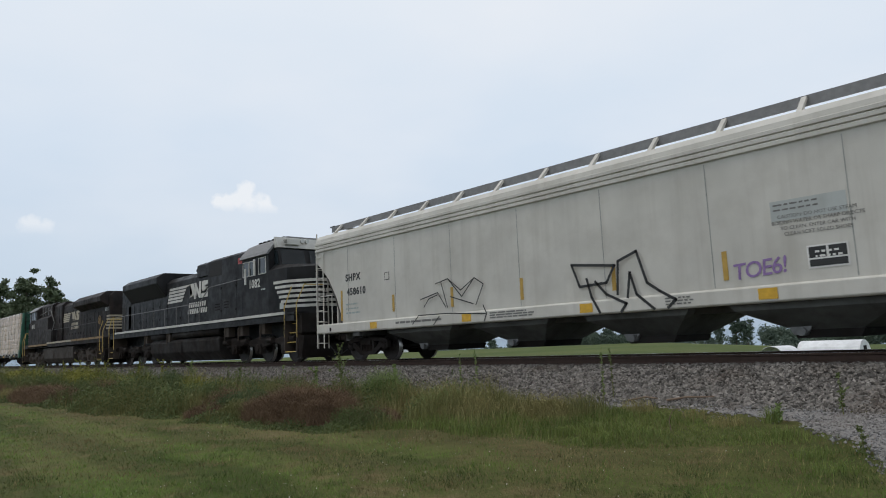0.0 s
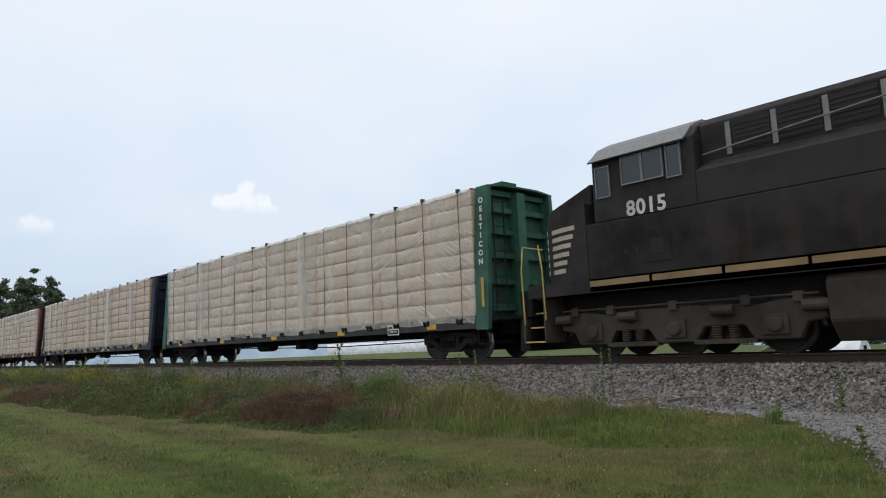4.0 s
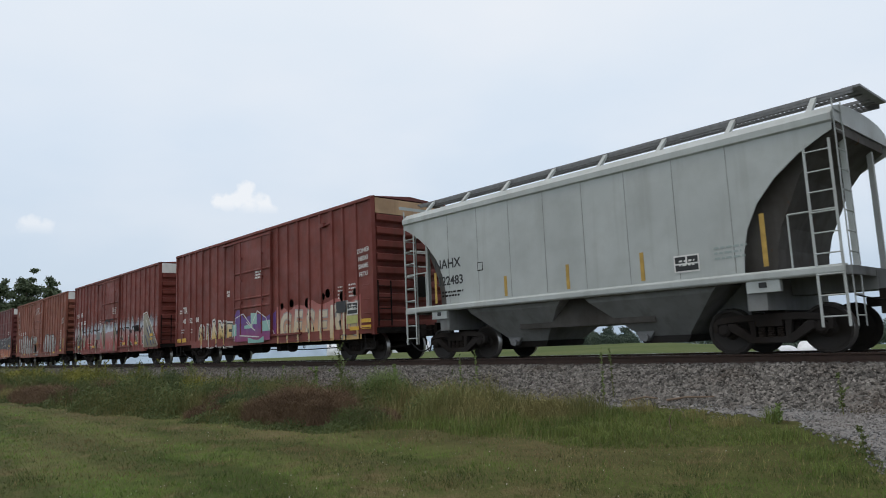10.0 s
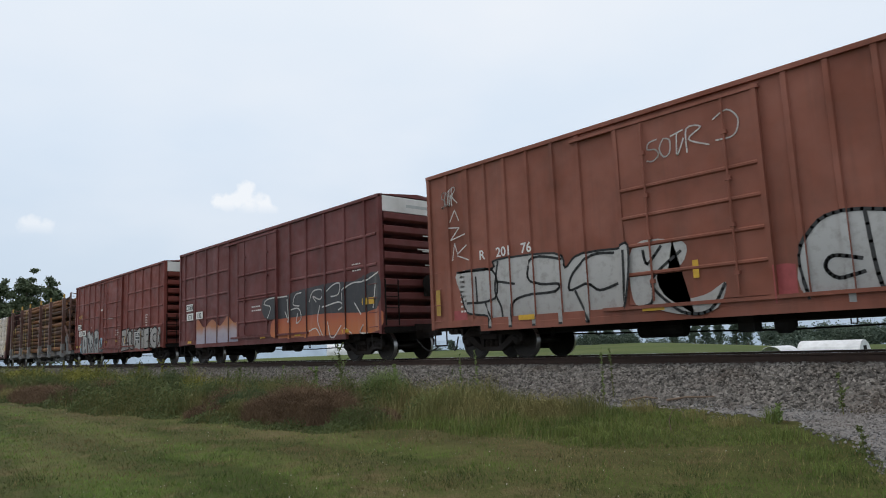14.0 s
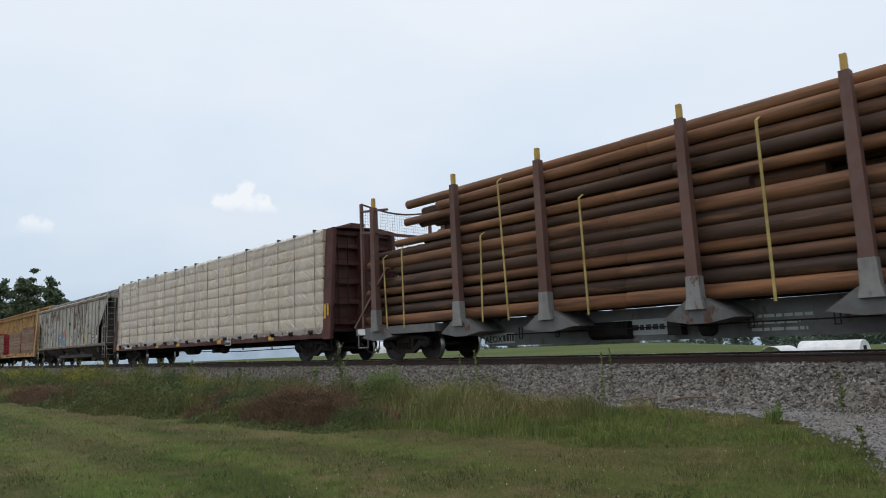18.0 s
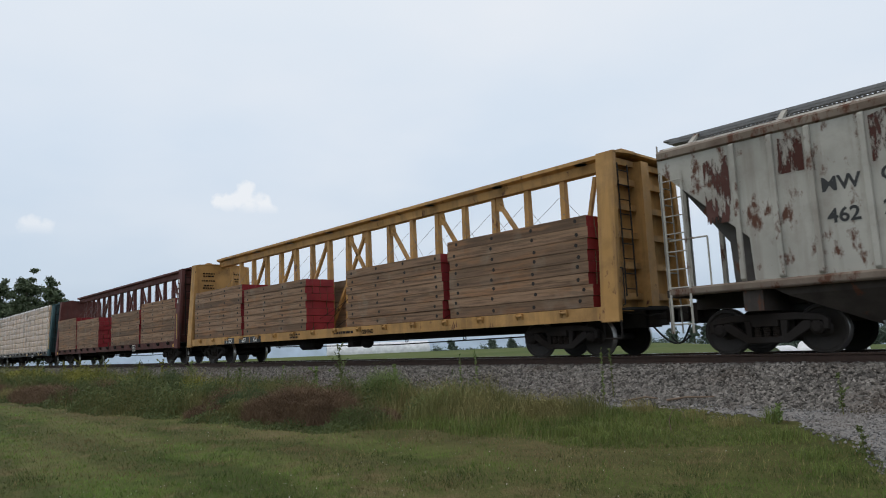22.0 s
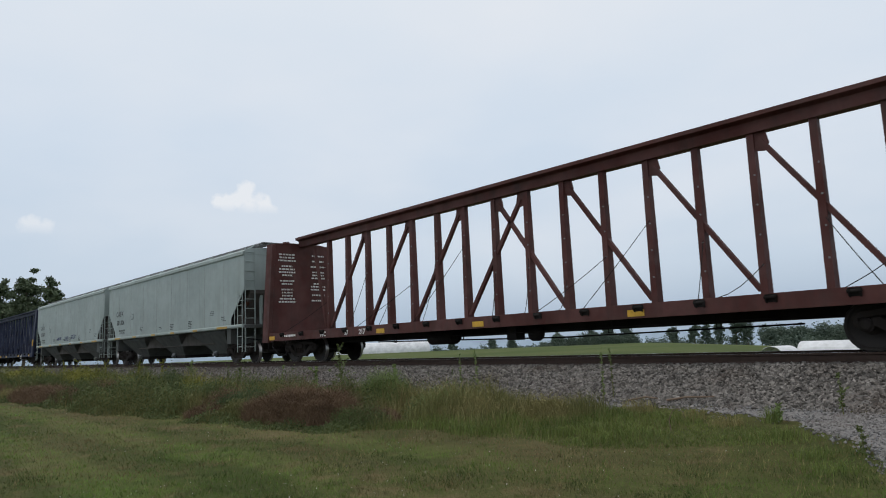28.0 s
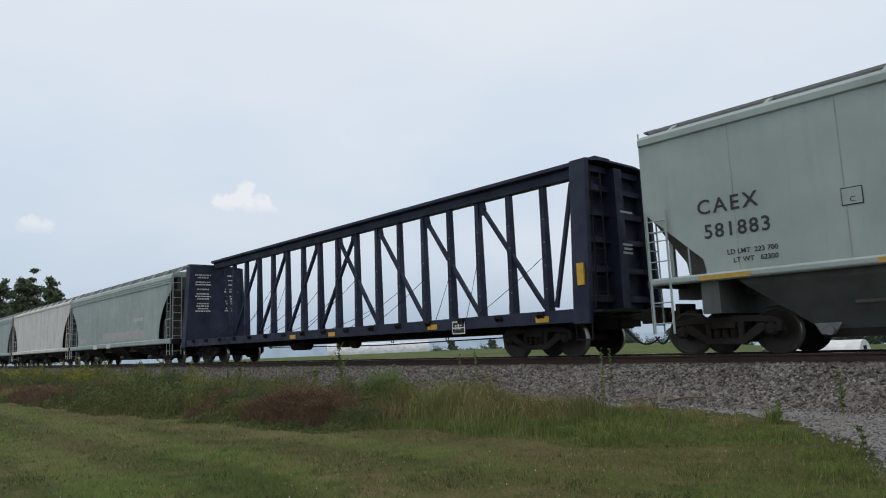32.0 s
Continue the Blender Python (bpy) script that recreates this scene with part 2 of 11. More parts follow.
M["loco_dusty"] = paint("locomotive_dusty_black", (0.0165, 0.0130, 0.0128), dirt=(0.056, 0.040, 0.031), dirty=0.45, streak=0.4, rough=0.6, seed=20)
M["beam_red"] = paint("flatcar_oxide_red", (0.10, 0.026, 0.021), dirt=(0.045, 0.03, 0.026), dirty=0.6, streak=0.6, rough=0.65, seed=22)
M["beam_brown"] = paint("flatcar_brown", (0.088, 0.027, 0.022), dirt=(0.04, 0.027, 0.023), dirty=0.6, streak=0.6, rough=0.65, seed=24)
M["beam_yellow"] = paint("flatcar_yellow", (0.47, 0.262, 0.085), dirt=(0.13, 0.08, 0.045), dirty=0.65, streak=0.65, rough=0.6, rust=0.35, seed=26)
M["beam_green"] = paint("flatcar_green", (0.022, 0.105, 0.066), dirt=(0.035, 0.032, 0.027), dirty=0.75, streak=0.7, rough=0.6, seed=28)
M["beam_teal"] = paint("flatcar_teal", (0.035, 0.085, 0.095), dirt=(0.05, 0.05, 0.045), dirty=0.4, streak=0.4, rough=0.6, seed=30)
M["beam_navy"] = paint("flatcar_navy", (0.012, 0.018, 0.046), dirt=(0.022, 0.020, 0.022), dirty=0.4, streak=0.35, rough=0.6, seed=32)
M["sill_grime"] = paint("grimy_flatcar_sill", (0.030, 0.034, 0.034), dirt=(0.085, 0.075, 0.065), dirty=0.6, streak=0.6, rough=0.75, rust=0.35, seed=31)
M["sill_rust"] = paint("rusty_flatcar_sill", (0.085, 0.028, 0.022), dirt=(0.035, 0.028, 0.025), dirty=0.8, streak=0.8, rough=0.8, rust=0.3, seed=35)
# slope-sheet grime, with the shade of the end recesses worked into its colour
M["slope_grime_shade"] = paint("grimy_shaded_slope_sheet", (0.085, 0.078, 0.070), dirt=(0.045, 0.034, 0.027), dirty=0.7, streak=0.5, rough=0.8, rust=0.3, seed=33)
M["yellow"] = plain("safety_yellow", (0.62, 0.36, 0.03), 0.5)
for key in ("loco", "loco_dusty"):
    for node in M[key].node_tree.nodes:
        if node.type == "BSDF_PRINCIPLED":
            node.inputs["Specular IOR Level"].default_value = 0.15
M["black"] = plain("black_paint", (0.02, 0.02, 0.02), 0.5)
M["galv"] = plain("galvanised_grating", (0.20, 0.20, 0.20), 0.6, 0.3)
M["rubber"] = plain("black_rubber", (0.02, 0.02, 0.02), 0.7)
M["pole"] = pole_material()
M["ballast"] = plain("ballast_grey", (0.14, 0.130, 0.120), 0.9, 0, 0.35, 30)
def ground_material():
    """Mown lawn with dry patches on the near side of the track, green field beyond it."""
    m, nt, b = nodes("lawn_and_field")
    tc = nt.nodes.new("ShaderNodeTexCoord")
    sp = nt.nodes.new("ShaderNodeSeparateXYZ")
    nt.links.new(tc.outputs["Object"], sp.inputs[0])
    dry = n_ramp(nt, n_noise(nt, 0.32, 4, 0.6, (0.5, 1.2, 1)), 0.47, 0.66)
    c = n_mix(nt, n_ramp(nt, n_noise(nt, 1.4, 5), 0.3, 0.7), LAWN_DARK, LAWN_GREEN)
    # paths of the mower, along the track
    yy = n_mul(nt, sp.outputs[1], n_mul(nt, n_noise(nt, 0.5, 3), 0.9), "ADD")
    wave = n_mul(nt, n_mul(nt, yy, 3.3), 0.0, "SINE")
    stripe = n_mul(nt, n_ramp(nt, wave, -0.4, 0.6), n_ramp(nt, sp.outputs[0], -8.5, -5.0, 1.0, 0.15))
    c = n_mix(nt, n_mul(nt, stripe, 0.6), c, LAWN_BRIGHT)
    c = n_mix(nt, n_mul(nt, dry, 0.35), c, LAWN_DRY)
    near = n_mul(nt, n_ramp(nt, sp.outputs[1], -10.2, -8.4), n_ramp(nt, sp.outputs[0], -12.5, -9.5, 1, 0.25))
    near = n_mul(nt, near, n_ramp(nt, n_noise(nt, 0.5, 4, 0.6, (0.6, 1.3, 1), seed=4), 0.38, 0.6))
    c = n_mix(nt, n_mul(nt, near, 0.7), c, LAWN_DRY)
    c = n_mix(nt, n_ramp(nt, n_noise(nt, 1.1, 5, 0.7, seed=2), 0.54, 0.66, 0, 0.6), c, LAWN_DRY)
    c = n_mix(nt, n_ramp(nt, n_noise(nt, 4.5, 4, 0.65, seed=8), 0.45, 0.68, 0, 0.4), c, (0.032, 0.040, 0.012))
    c = n_mix(nt, n_ramp(nt, n_noise(nt, 45, 3), 0.35, 0.7, 0, 0.5), c, (0.02, 0.021, 0.009))
    f = n_mix(nt, n_ramp(nt, n_noise(nt, 0.05, 5, 0.6, (1, 0.4, 1)), 0.35, 0.65), (0.075, 0.105, 0.030), (0.115, 0.135, 0.045))
    f = n_mix(nt, n_ramp(nt, n_noise(nt, 0.6, 3), 0.4, 0.7, 0, 0.4), f, (0.05, 0.07, 0.02))
    c = n_mix(nt, n_ramp(nt, sp.outputs[1], 3.0, 7.0), c, f)
    nt.links.new(c, b.inputs["Base Color"])
    b.inputs["Roughness"].default_value = 0.95
    b.inputs["Specular IOR Level"].default_value = 0.1
    n_bump(nt, b, n_noise(nt, 25, 4), 0.5, 0.03)
    return m


LAWN_DARK, LAWN_GREEN, LAWN_BRIGHT, LAWN_DRY = (0.052, 0.070, 0.017), (0.088, 0.112, 0.028), (0.128, 0.168, 0.042), (0.215, 0.160, 0.085)
M["ground"] = ground_material()
# leaf colours lifted towards grey to paint haze over the large trees
M["leaf"] = grown("tree_leaf", (0.075, 0.100, 0.060), (0.150, 0.185, 0.105))
M["bark"] = plain("bark", (0.10, 0.08, 0.06), 0.9)


# ---- ground, track ----
PROFILE = [(-400, -1.6), (-60, -1.35), (-14, -1.14), (-8, -1.10), (-6.2, -1.04), (-4.8, -0.93), (-3.5, -0.84), (-1.75, -0.50), (-1.3, -0.42), (1.3, -0.42), (1.75, -0.5), (3.5, -0.9), (6, -1.25), (14, -1.45), (60, -1.55), (170, -1.6)]


def ground_z(x, y):
    for (a, za), (b, zb) in zip(PROFILE, PROFILE[1:]):
        if y <= b or b == PROFILE[-1][0]:
            k = min(1.0, max(0.0, (y - a) / (b - a)))
            z = za + (zb - za) * k
            break
    if y < -3.2:
        z += 0.05 * noise.noise((x * 0.35, y * 0.35, 0.0)) + 0.02 * noise.noise((x * 1.3, y * 1.3, 4.0))
    r = math.hypot(x, y + 14.16)
    if r > 205:
        z -= (r - 205) * 0.035
    if y > 8 and r > 30:
        # the field falls away into a low ground beside the track
        k = min(1.0, max(0.0, (33 - math.degrees(math.atan2(-x, y + 14.16))) / 14))
        z -= 2.5 * k * k * (3 - 2 * k) * min(1.0, (r - 30) / 60)
    return z


def steps(a, b, n0, grow):
    """Distances that grow outward."""
    out, d = [a], n0
    while out[-1] < b:
        out.append(out[-1] + d)
        d *= grow
    return out


def make_ground():
    bm = bm_new()
    xs = sorted({-v for v in steps(0, 4200, 0.6, 1.045)} | set(steps(0.0, 4200, 1.0, 1.25)))
    ys = sorted({-14.16 - v for v in steps(0.0, 4000, 0.6, 1.3)} | set(np.arange(-14, 6, 0.4).tolist()) | set(steps(6, 4200, 0.8, 1.12)) | {-1.3, 1.3, -1.75, 1.75, -3.5, 3.5})
    grid_skin(bm, [[(x, y, ground_z(x, y)) for x in xs] for y in ys])
    part("ground", bm, M["ground"], None, "mown lawn and far green fields under a hazy sky", "structure", "ground", smooth=True)


make_ground()


def make_ballast():
    xs = np.arange(-330, 90.1, 1.5)
    ys = [-3.45, -3.1, -2.6, -2.1, -1.75, -1.35, -1.0, -0.6, 0.0, 0.6, 1.0, 1.35, 1.75, 2.4, 3.4]
    prof = [-0.88, -0.77, -0.60, -0.43, -0.30, -0.215, -0.20, -0.2, -0.2, -0.2, -0.2, -0.215, -0.30, -0.55, -0.92]
    bm = bm_new()
    grid_skin(bm, [[(x, y + 0.12 * noise.noise((x * 0.5, y, 2.0)), z + 0.03 * noise.noise((x * 0.8, y * 2, 7.0)) * (abs(y) > 0.9)) for x in xs] for y, z in zip(ys, prof)])
    return part("ballast", bm, M["ballast"], None, "grey crushed-stone ballast shoulder under the track", "structure", "ballast")


ballast = make_ballast()


def ballast_z(y):
    ys = [-3.45, -3.1, -2.6, -2.1, -1.75, -1.35, -1.0, 0]
    zs = [-0.88, -0.77, -0.60, -0.43, -0.30, -0.215, -0.20, -0.2]
    return float(np.interp(y, ys, zs))


def make_track():
    track = thing("railway_track", "straight railway track with worn rails on wooden sleepers", "railway track")
    prof = [(-0.07, -0.18), (0.07, -0.18), (0.07, -0.165), (0.012, -0.145), (0.010, -0.05), (0.034, -0.04), (0.036, -0.012), (0.030, 0.0), (-0.030, 0.0), (-0.036, -0.012), (-0.034, -0.04), (-0.010, -0.05), (-0.012, -0.145), (-0.07, -0.165)]
    for side in (-1, 1):
        bm = bm_new()
        prism(bm, [(u + side * 0.7535, v) for u, v in prof], "x", -330, 90)
        r = part("rail", bm, M["rail"], track, "rust-brown steel rail with a bright running face")
        r.data.materials.append(M["railtop"])
        for f in r.data.polygons:
            if f.normal.z > 0.9 and abs(f.center.z) < 0.005:
                f.material_index = 1
    bm = bm_new()
    box(bm, -0.115, 0.115, -1.3, 1.3, -0.36, -0.19)
    bevel(bm, 0.01)
    me = mesh_of(bm, "sleeper", M["sleeper"])
    bm2 = bm_new()
    box(bm2, -0.1, 0.1, -0.18, 0.18, -0.192, -0.172)
    for dx in (-0.06, 0.06):
        for dy in (-0.085, 0.085):
            box(bm2, dx - 0.012, dx + 0.012, dy - 0.015, dy + 0.015, -0.19, -0.15)
    me2 = mesh_of(bm2, "tie_plate", M["rail"])
    rnd = random.Random(5)
    for i in range(290):
        x = 4 - i * 0.5
        o = part("sleeper", me, None, track)
        o.matrix_basis = pose(x + rnd.uniform(-0.03, 0.03), rnd.uniform(-0.05, 0.05), rnd.uniform(-0.008, 0.008), 0, 0, rnd.uniform(-1.2, 1.2))
        if i < 60:
            for sy in (-1, 1):
                part("tie_plate", me2, None, o).matrix_basis = pose(0, sy * 0.7535, 0)
    bm = bm_new()
    for x in [4.5 + 0.5 * i for i in range(160)] + [-141.5 - 0.5 * i for i in range(370)]:
        box(bm, x - 0.115, x + 0.115, -1.3, 1.3, -0.36, -0.19)
    part("far_sleepers", bm, M["sleeper"], track, kind="stuff")
    return track


track = make_track()


def stones(name, label, count, place, size, material, sides=8, seed=1):
    """A scatter of broken stones in one mesh."""
    rng = np.random.default_rng(seed)
    if sides == 8:
        base = np.array([(1, 0, 0), (-1, 0, 0), (0, 1, 0), (0, -1, 0), (0, 0, 1), (0, 0, -1)], float)
        tri = np.array([(0, 2, 4), (2, 1, 4), (1, 3, 4), (3, 0, 4), (2, 0, 5), (1, 2, 5), (3, 1, 5), (0, 3, 5)])
    else:
        base = np.array([(x, y, z) for x in (-1, 1) for y in (-1, 1) for z in (-1, 1)], float) * 0.68
        tri = np.array([(0, 1, 3), (0, 3, 2), (4, 6, 7), (4, 7, 5), (0, 4, 5), (0, 5, 1), (2, 3, 7), (2, 7, 6), (0, 2, 6), (0, 6, 4), (1, 5, 7), (1, 7, 3)])
    centres = place(rng, count)
    n = len(centres)
    k = len(base)
    s = size[0] + (size[1] - size[0]) * rng.random(n) ** 1.7
    v = base[None] * (0.65 + 0.7 * rng.random((n, k, 1))) * (s[:, None, None] * rng.uniform(0.7, 1.25, (n, 1, 3)))
    q = rng.normal(size=(n, 4))
    q /= np.linalg.norm(q, axis=1)[:, None]
    w, x, y, z = q.T
    R = np.stack([np.stack([1 - 2 * (y * y + z * z), 2 * (x * y - z * w), 2 * (x * z + y * w)], -1), np.stack([2 * (x * y + z * w), 1 - 2 * (x * x + z * z), 2 * (y * z - x * w)], -1), np.stack([2 * (x * z - y * w), 2 * (y * z + x * w), 1 - 2 * (x * x + y * y)], -1)], 1)
    v = np.einsum("nij,nkj->nki", R, v) + centres[:, None]
    faces = (tri[None] + (np.arange(n) * k)[:, None, None]).reshape(-1, 3)
    me = bpy.data.meshes.new(name)
    me.from_pydata(v.reshape(-1, 3).tolist(), [], faces.tolist())
    me.materials.append(material)
    return tagged(new(name, me), label, "gravel", "", "stuff")


def n_islands(nt):
    g = nt.nodes.new("ShaderNodeNewGeometry")
    return g.outputs["Random Per Island"]


def stone_material(name, lo, hi, tint):
    m, nt, b = nodes(name)
    c = n_mix(nt, n_islands(nt), lo, hi)
    c = n_mix(nt, n_ramp(nt, n_noise(nt, 0.8, 3), 0.5, 0.72, 0, 0.5), c, tint)
    c = n_mix(nt, n_ramp(nt, n_noise(nt, 40, 3), 0.4, 0.7, 0, 0.4), c, tuple(v * 0.5 for v in lo))
    nt.links.new(c, b.inputs["Base Color"])
    b.inputs["Roughness"].default_value = 0.92
    return m


M["stone"] = stone_material("ballast_stone", (0.055, 0.049, 0.043), (0.34, 0.312, 0.28), (0.115, 0.082, 0.06))
M["gravel_bed"] = plain("fine_gravel", (0.205, 0.195, 0.185), 0.95, 0, 0.4, 22)
M["gravel"] = stone_material("gravel_stone", (0.09, 0.087, 0.087), (0.34, 0.332, 0.325), (0.21, 0.15, 0.10))


def on_ballast(x0, x1):
    def place(rng, n):
        x, y = rng.uniform(x0, x1, n), rng.uniform(-3.3, -0.92, n)
        z = np.array([ballast_z(v) for v in y]) + rng.uniform(-0.01, 0.02, n)
        return np.stack([x, y, z], 1)
    return place


stones("ballast_stones", "loose broken grey stones on the ballast shoulder", 30000, on_ballast(-24, -1), (0.020, 0.042), M["stone"], 12, 2)
stones("far_ballast_stones", "loose broken grey stones on the ballast shoulder", 17000, on_ballast(-70, -24), (0.03, 0.055), M["stone"], 8, 3)


def gravel_edge(x):
    """How far the gravel beside the track reaches towards the lawn."""
    return float(np.interp(x, [-14, -8, -6.2, -5.0, -3.9, -3.0, -2.4, -1.6, -0.6, 30], [-3.2, -3.25, -3.3, -3.5, -3.95, -4.9, -6.0, -7.4, -9, -9])) + 0.35 * noise.noise((x * 1.9, 0, 3.3))


def make_gravel():
    bm = bm_new()
    xs = np.arange(-14, 40, 0.3)
    rows = []
    for k in np.linspace(0, 1, 14):
        rows.append([(x, -3.2 + (gravel_edge(x) + 3.2) * k, 0) for x in xs])
    rows = [[(x, y, max(ground_z(x, y), ballast_z(y) if y > -3.45 else -9) + (0.012 if k < 12 else (0.0 if k < 13 else -0.03))) for x, y, z in r] for k, r in enumerate(rows)]
    grid_skin(bm, rows)
    part("gravel_patch", bm, M["gravel_bed"], None, "worn patch of pale gravel beside the ballast", "structure", "gravel")

    def place(rng, n):
        x = rng.uniform(-13, 1.5, n * 3)
        y = rng.uniform(-8, -3.0, n * 3)
        e = np.array([gravel_edge(v) for v in x])
        keep = y > e + 0.15 * rng.normal(size=len(x))
        x, y = x[keep][:n], y[keep][:n]
        z = np.array([ground_z(a, b) for a, b in zip(x, y)]) + 0.012
        return np.stack([x, y, z], 1)
    stones("gravel_stones", "scattered pale gravel beside the track", 16000, place, (0.010, 0.026), M["gravel"], 8, 4)


make_gravel()


# ---- shared rolling-stock parts ----
def lathe(bm, prof, n=24, axis="y", centre=(0, 0, 0)):
    """Turns (radius, along) points about an axis."""
    rows = []
    for k in range(n):
        t = 2 * math.pi * k / n
        c, s = math.cos(t), math.sin(t)
        rows.append([bm.verts.new(Vector(centre) + Vector({"y": (r * c, a, r * s), "x": (a, r * c, r * s), "z": (r * c, r * s, a)}[axis])) for r, a in prof])
    for k in range(n):
        a, b = rows[k], rows[(k + 1) % n]
        for i in range(len(prof) - 1):
            bm.faces.new((a[i], b[i], b[i + 1], a[i + 1]))
    for i in (0, -1):
        if prof[i][0] > 1e-4:
            bm.faces.new([r[i] for r in rows][:: 1 if i else -1])
    bmesh.ops.recalc_face_normals(bm, faces=bm.faces[:])
    return bm


MESH = {}


def wheelset_mesh(r):
    key = ("wheelset", r)
    if key not in MESH:
        bm = bm_new()
        for s in (-1, 1):
            prof = [(0.09, s * 0.66), (r - 0.10, s * 0.675), (r - 0.06, s * 0.668), (r + 0.026, s * 0.672), (r + 0.026, s * 0.698), (r, s * 0.71), (r - 0.006, s * 0.81), (r - 0.055, s * 0.812), (r - 0.075, s * 0.775), (0.16, s * 0.735), (0.13, s * 0.80), (0.09, s * 0.81)]
            lathe(bm, prof, 32)
        lathe(bm, [(0.08, -1.0), (0.08, 1.0)], 12)
        me = mesh_of(bm, "wheelset", M["wheel"])
        me.materials.append(M["tread"])
        for p in me.polygons:
            c = p.center
            rad = math.hypot(c.x, c.z)
            p.use_smooth = abs(p.normal.y) < 0.95
            if rad > r - 0.02 and 0.70 < abs(c.y) < 0.813:
                p.material_index = 1
        MESH[key] = me
    return MESH[key]


def bearing_mesh():
    if "bearing" not in MESH:
        bm = bm_new()
        lathe(bm, [(0.0, -1.13), (0.07, -1.13), (0.09, -1.115), (0.105, -1.09), (0.125, -1.08), (0.125, -0.95)], 16)
        MESH["bearing"] = mesh_of(bm, "bearing", M["truck"])
    return MESH["bearing"]


def side_frame_mesh():
    if "side_frame" not in MESH:
        bm = bm_new()
        y0, y1 = -1.09, -0.96
        outer = [(-1.08, 0.40), (-1.10, 0.60), (-0.98, 0.69), (-0.55, 0.74), (0.55, 0.74), (0.98, 0.69), (1.10, 0.60), (1.08, 0.40), (0.99, 0.40), (0.99, 0.57), (0.79, 0.57), (0.76, 0.44), (0.36, 0.20), (-0.36, 0.20), (-0.76, 0.44), (-0.79, 0.57), (-0.99, 0.57), (-0.99, 0.40)]
        # chords and columns leave the two side windows open
        for pts in ([(-1.08, 0.42), (-1.10, 0.60), (-0.98, 0.69), (-0.55, 0.745), (0.55, 0.745), (0.98, 0.69), (1.10, 0.60), (1.08, 0.42), (1.0, 0.42), (1.0, 0.575), (0.60, 0.615), (-0.60, 0.615), (-1.0, 0.575), (-1.0, 0.42)],
                    [(-0.80, 0.58), (-0.68, 0.60), (-0.30, 0.32), (0.30, 0.32), (0.68, 0.60), (0.80, 0.58), (0.78, 0.45), (0.38, 0.20), (-0.38, 0.20), (-0.78, 0.45)],
                    [(-0.40, 0.62), (-0.27, 0.62), (-0.27, 0.30), (-0.36, 0.30)],
                    [(0.40, 0.62), (0.27, 0.62), (0.27, 0.30), (0.36, 0.30)]):
            prism(bm, pts, "y", y0, y1)
        bevel(bm, 0.012)
        MESH["side_frame"] = mesh_of(bm, "side_frame", M["truck"])
        bm = bm_new()
        lathe(bm, [(0.0, 0.31)] + [(0.062 if j % 2 else 0.078, 0.31 + 0.02 * j) for j in range(11)] + [(0.0, 0.52)], 12, "z", (0, 0, 0))
        MESH["spring"] = mesh_of(bm, "spring", M["truck"])
        bm = bm_new()
        box(bm, -0.24, 0.24, -1.13, 1.13, 0.515, 0.64)
        box(bm, -0.2, 0.2, -0.8, 0.8, 0.45, 0.80)
        for s in (-1, 1):
            box(bm, s * 0.30 - 0.05, s * 0.30 + 0.05, -0.72, 0.72, 0.33, 0.43)
            for sy in (-1, 1):
                box(bm, s * 0.37 - 0.07, s * 0.37 + 0.07, sy * 0.78 - 0.09, sy * 0.78 + 0.09, 0.30, 0.60)
        bevel(bm, 0.01)
        MESH["bolster"] = mesh_of(bm, "bolster", M["truck"])
    return MESH["side_frame"]


WHEELSETS = []


def truck(car, x, r=0.44):
    """A two-axle freight truck under a car."""
    side_frame_mesh()
    t = part("truck", MESH["bolster"], None, car, "rusty cast-steel two-axle truck")
    t.matrix_basis = pose(x, 0, 0)
    for s in (0, 180):
        part("side_frame", MESH["side_frame"], None, t).matrix_basis = pose(0, 0, 0, 0, 0, s)
        for k in (-0.17, 0.0, 0.17):
            part("spring", MESH["spring"], None, t).matrix_basis = pose(k, -1.03 if s == 0 else 1.03, 0)
    for s in (-1, 1):
        w = part("wheelset", wheelset_mesh(r), None, t, "steel wheelset with worn bright treads")
        w.matrix_basis = pose(s * 0.889, 0, r)
        WHEELSETS.append((w, s * 0.889, r))
        for turn in (0, 180):
            part("bearing", bearing_mesh(), None, t).matrix_basis = pose(s * 0.889, 0, r + 0.02, 0, 0, turn)
    return t


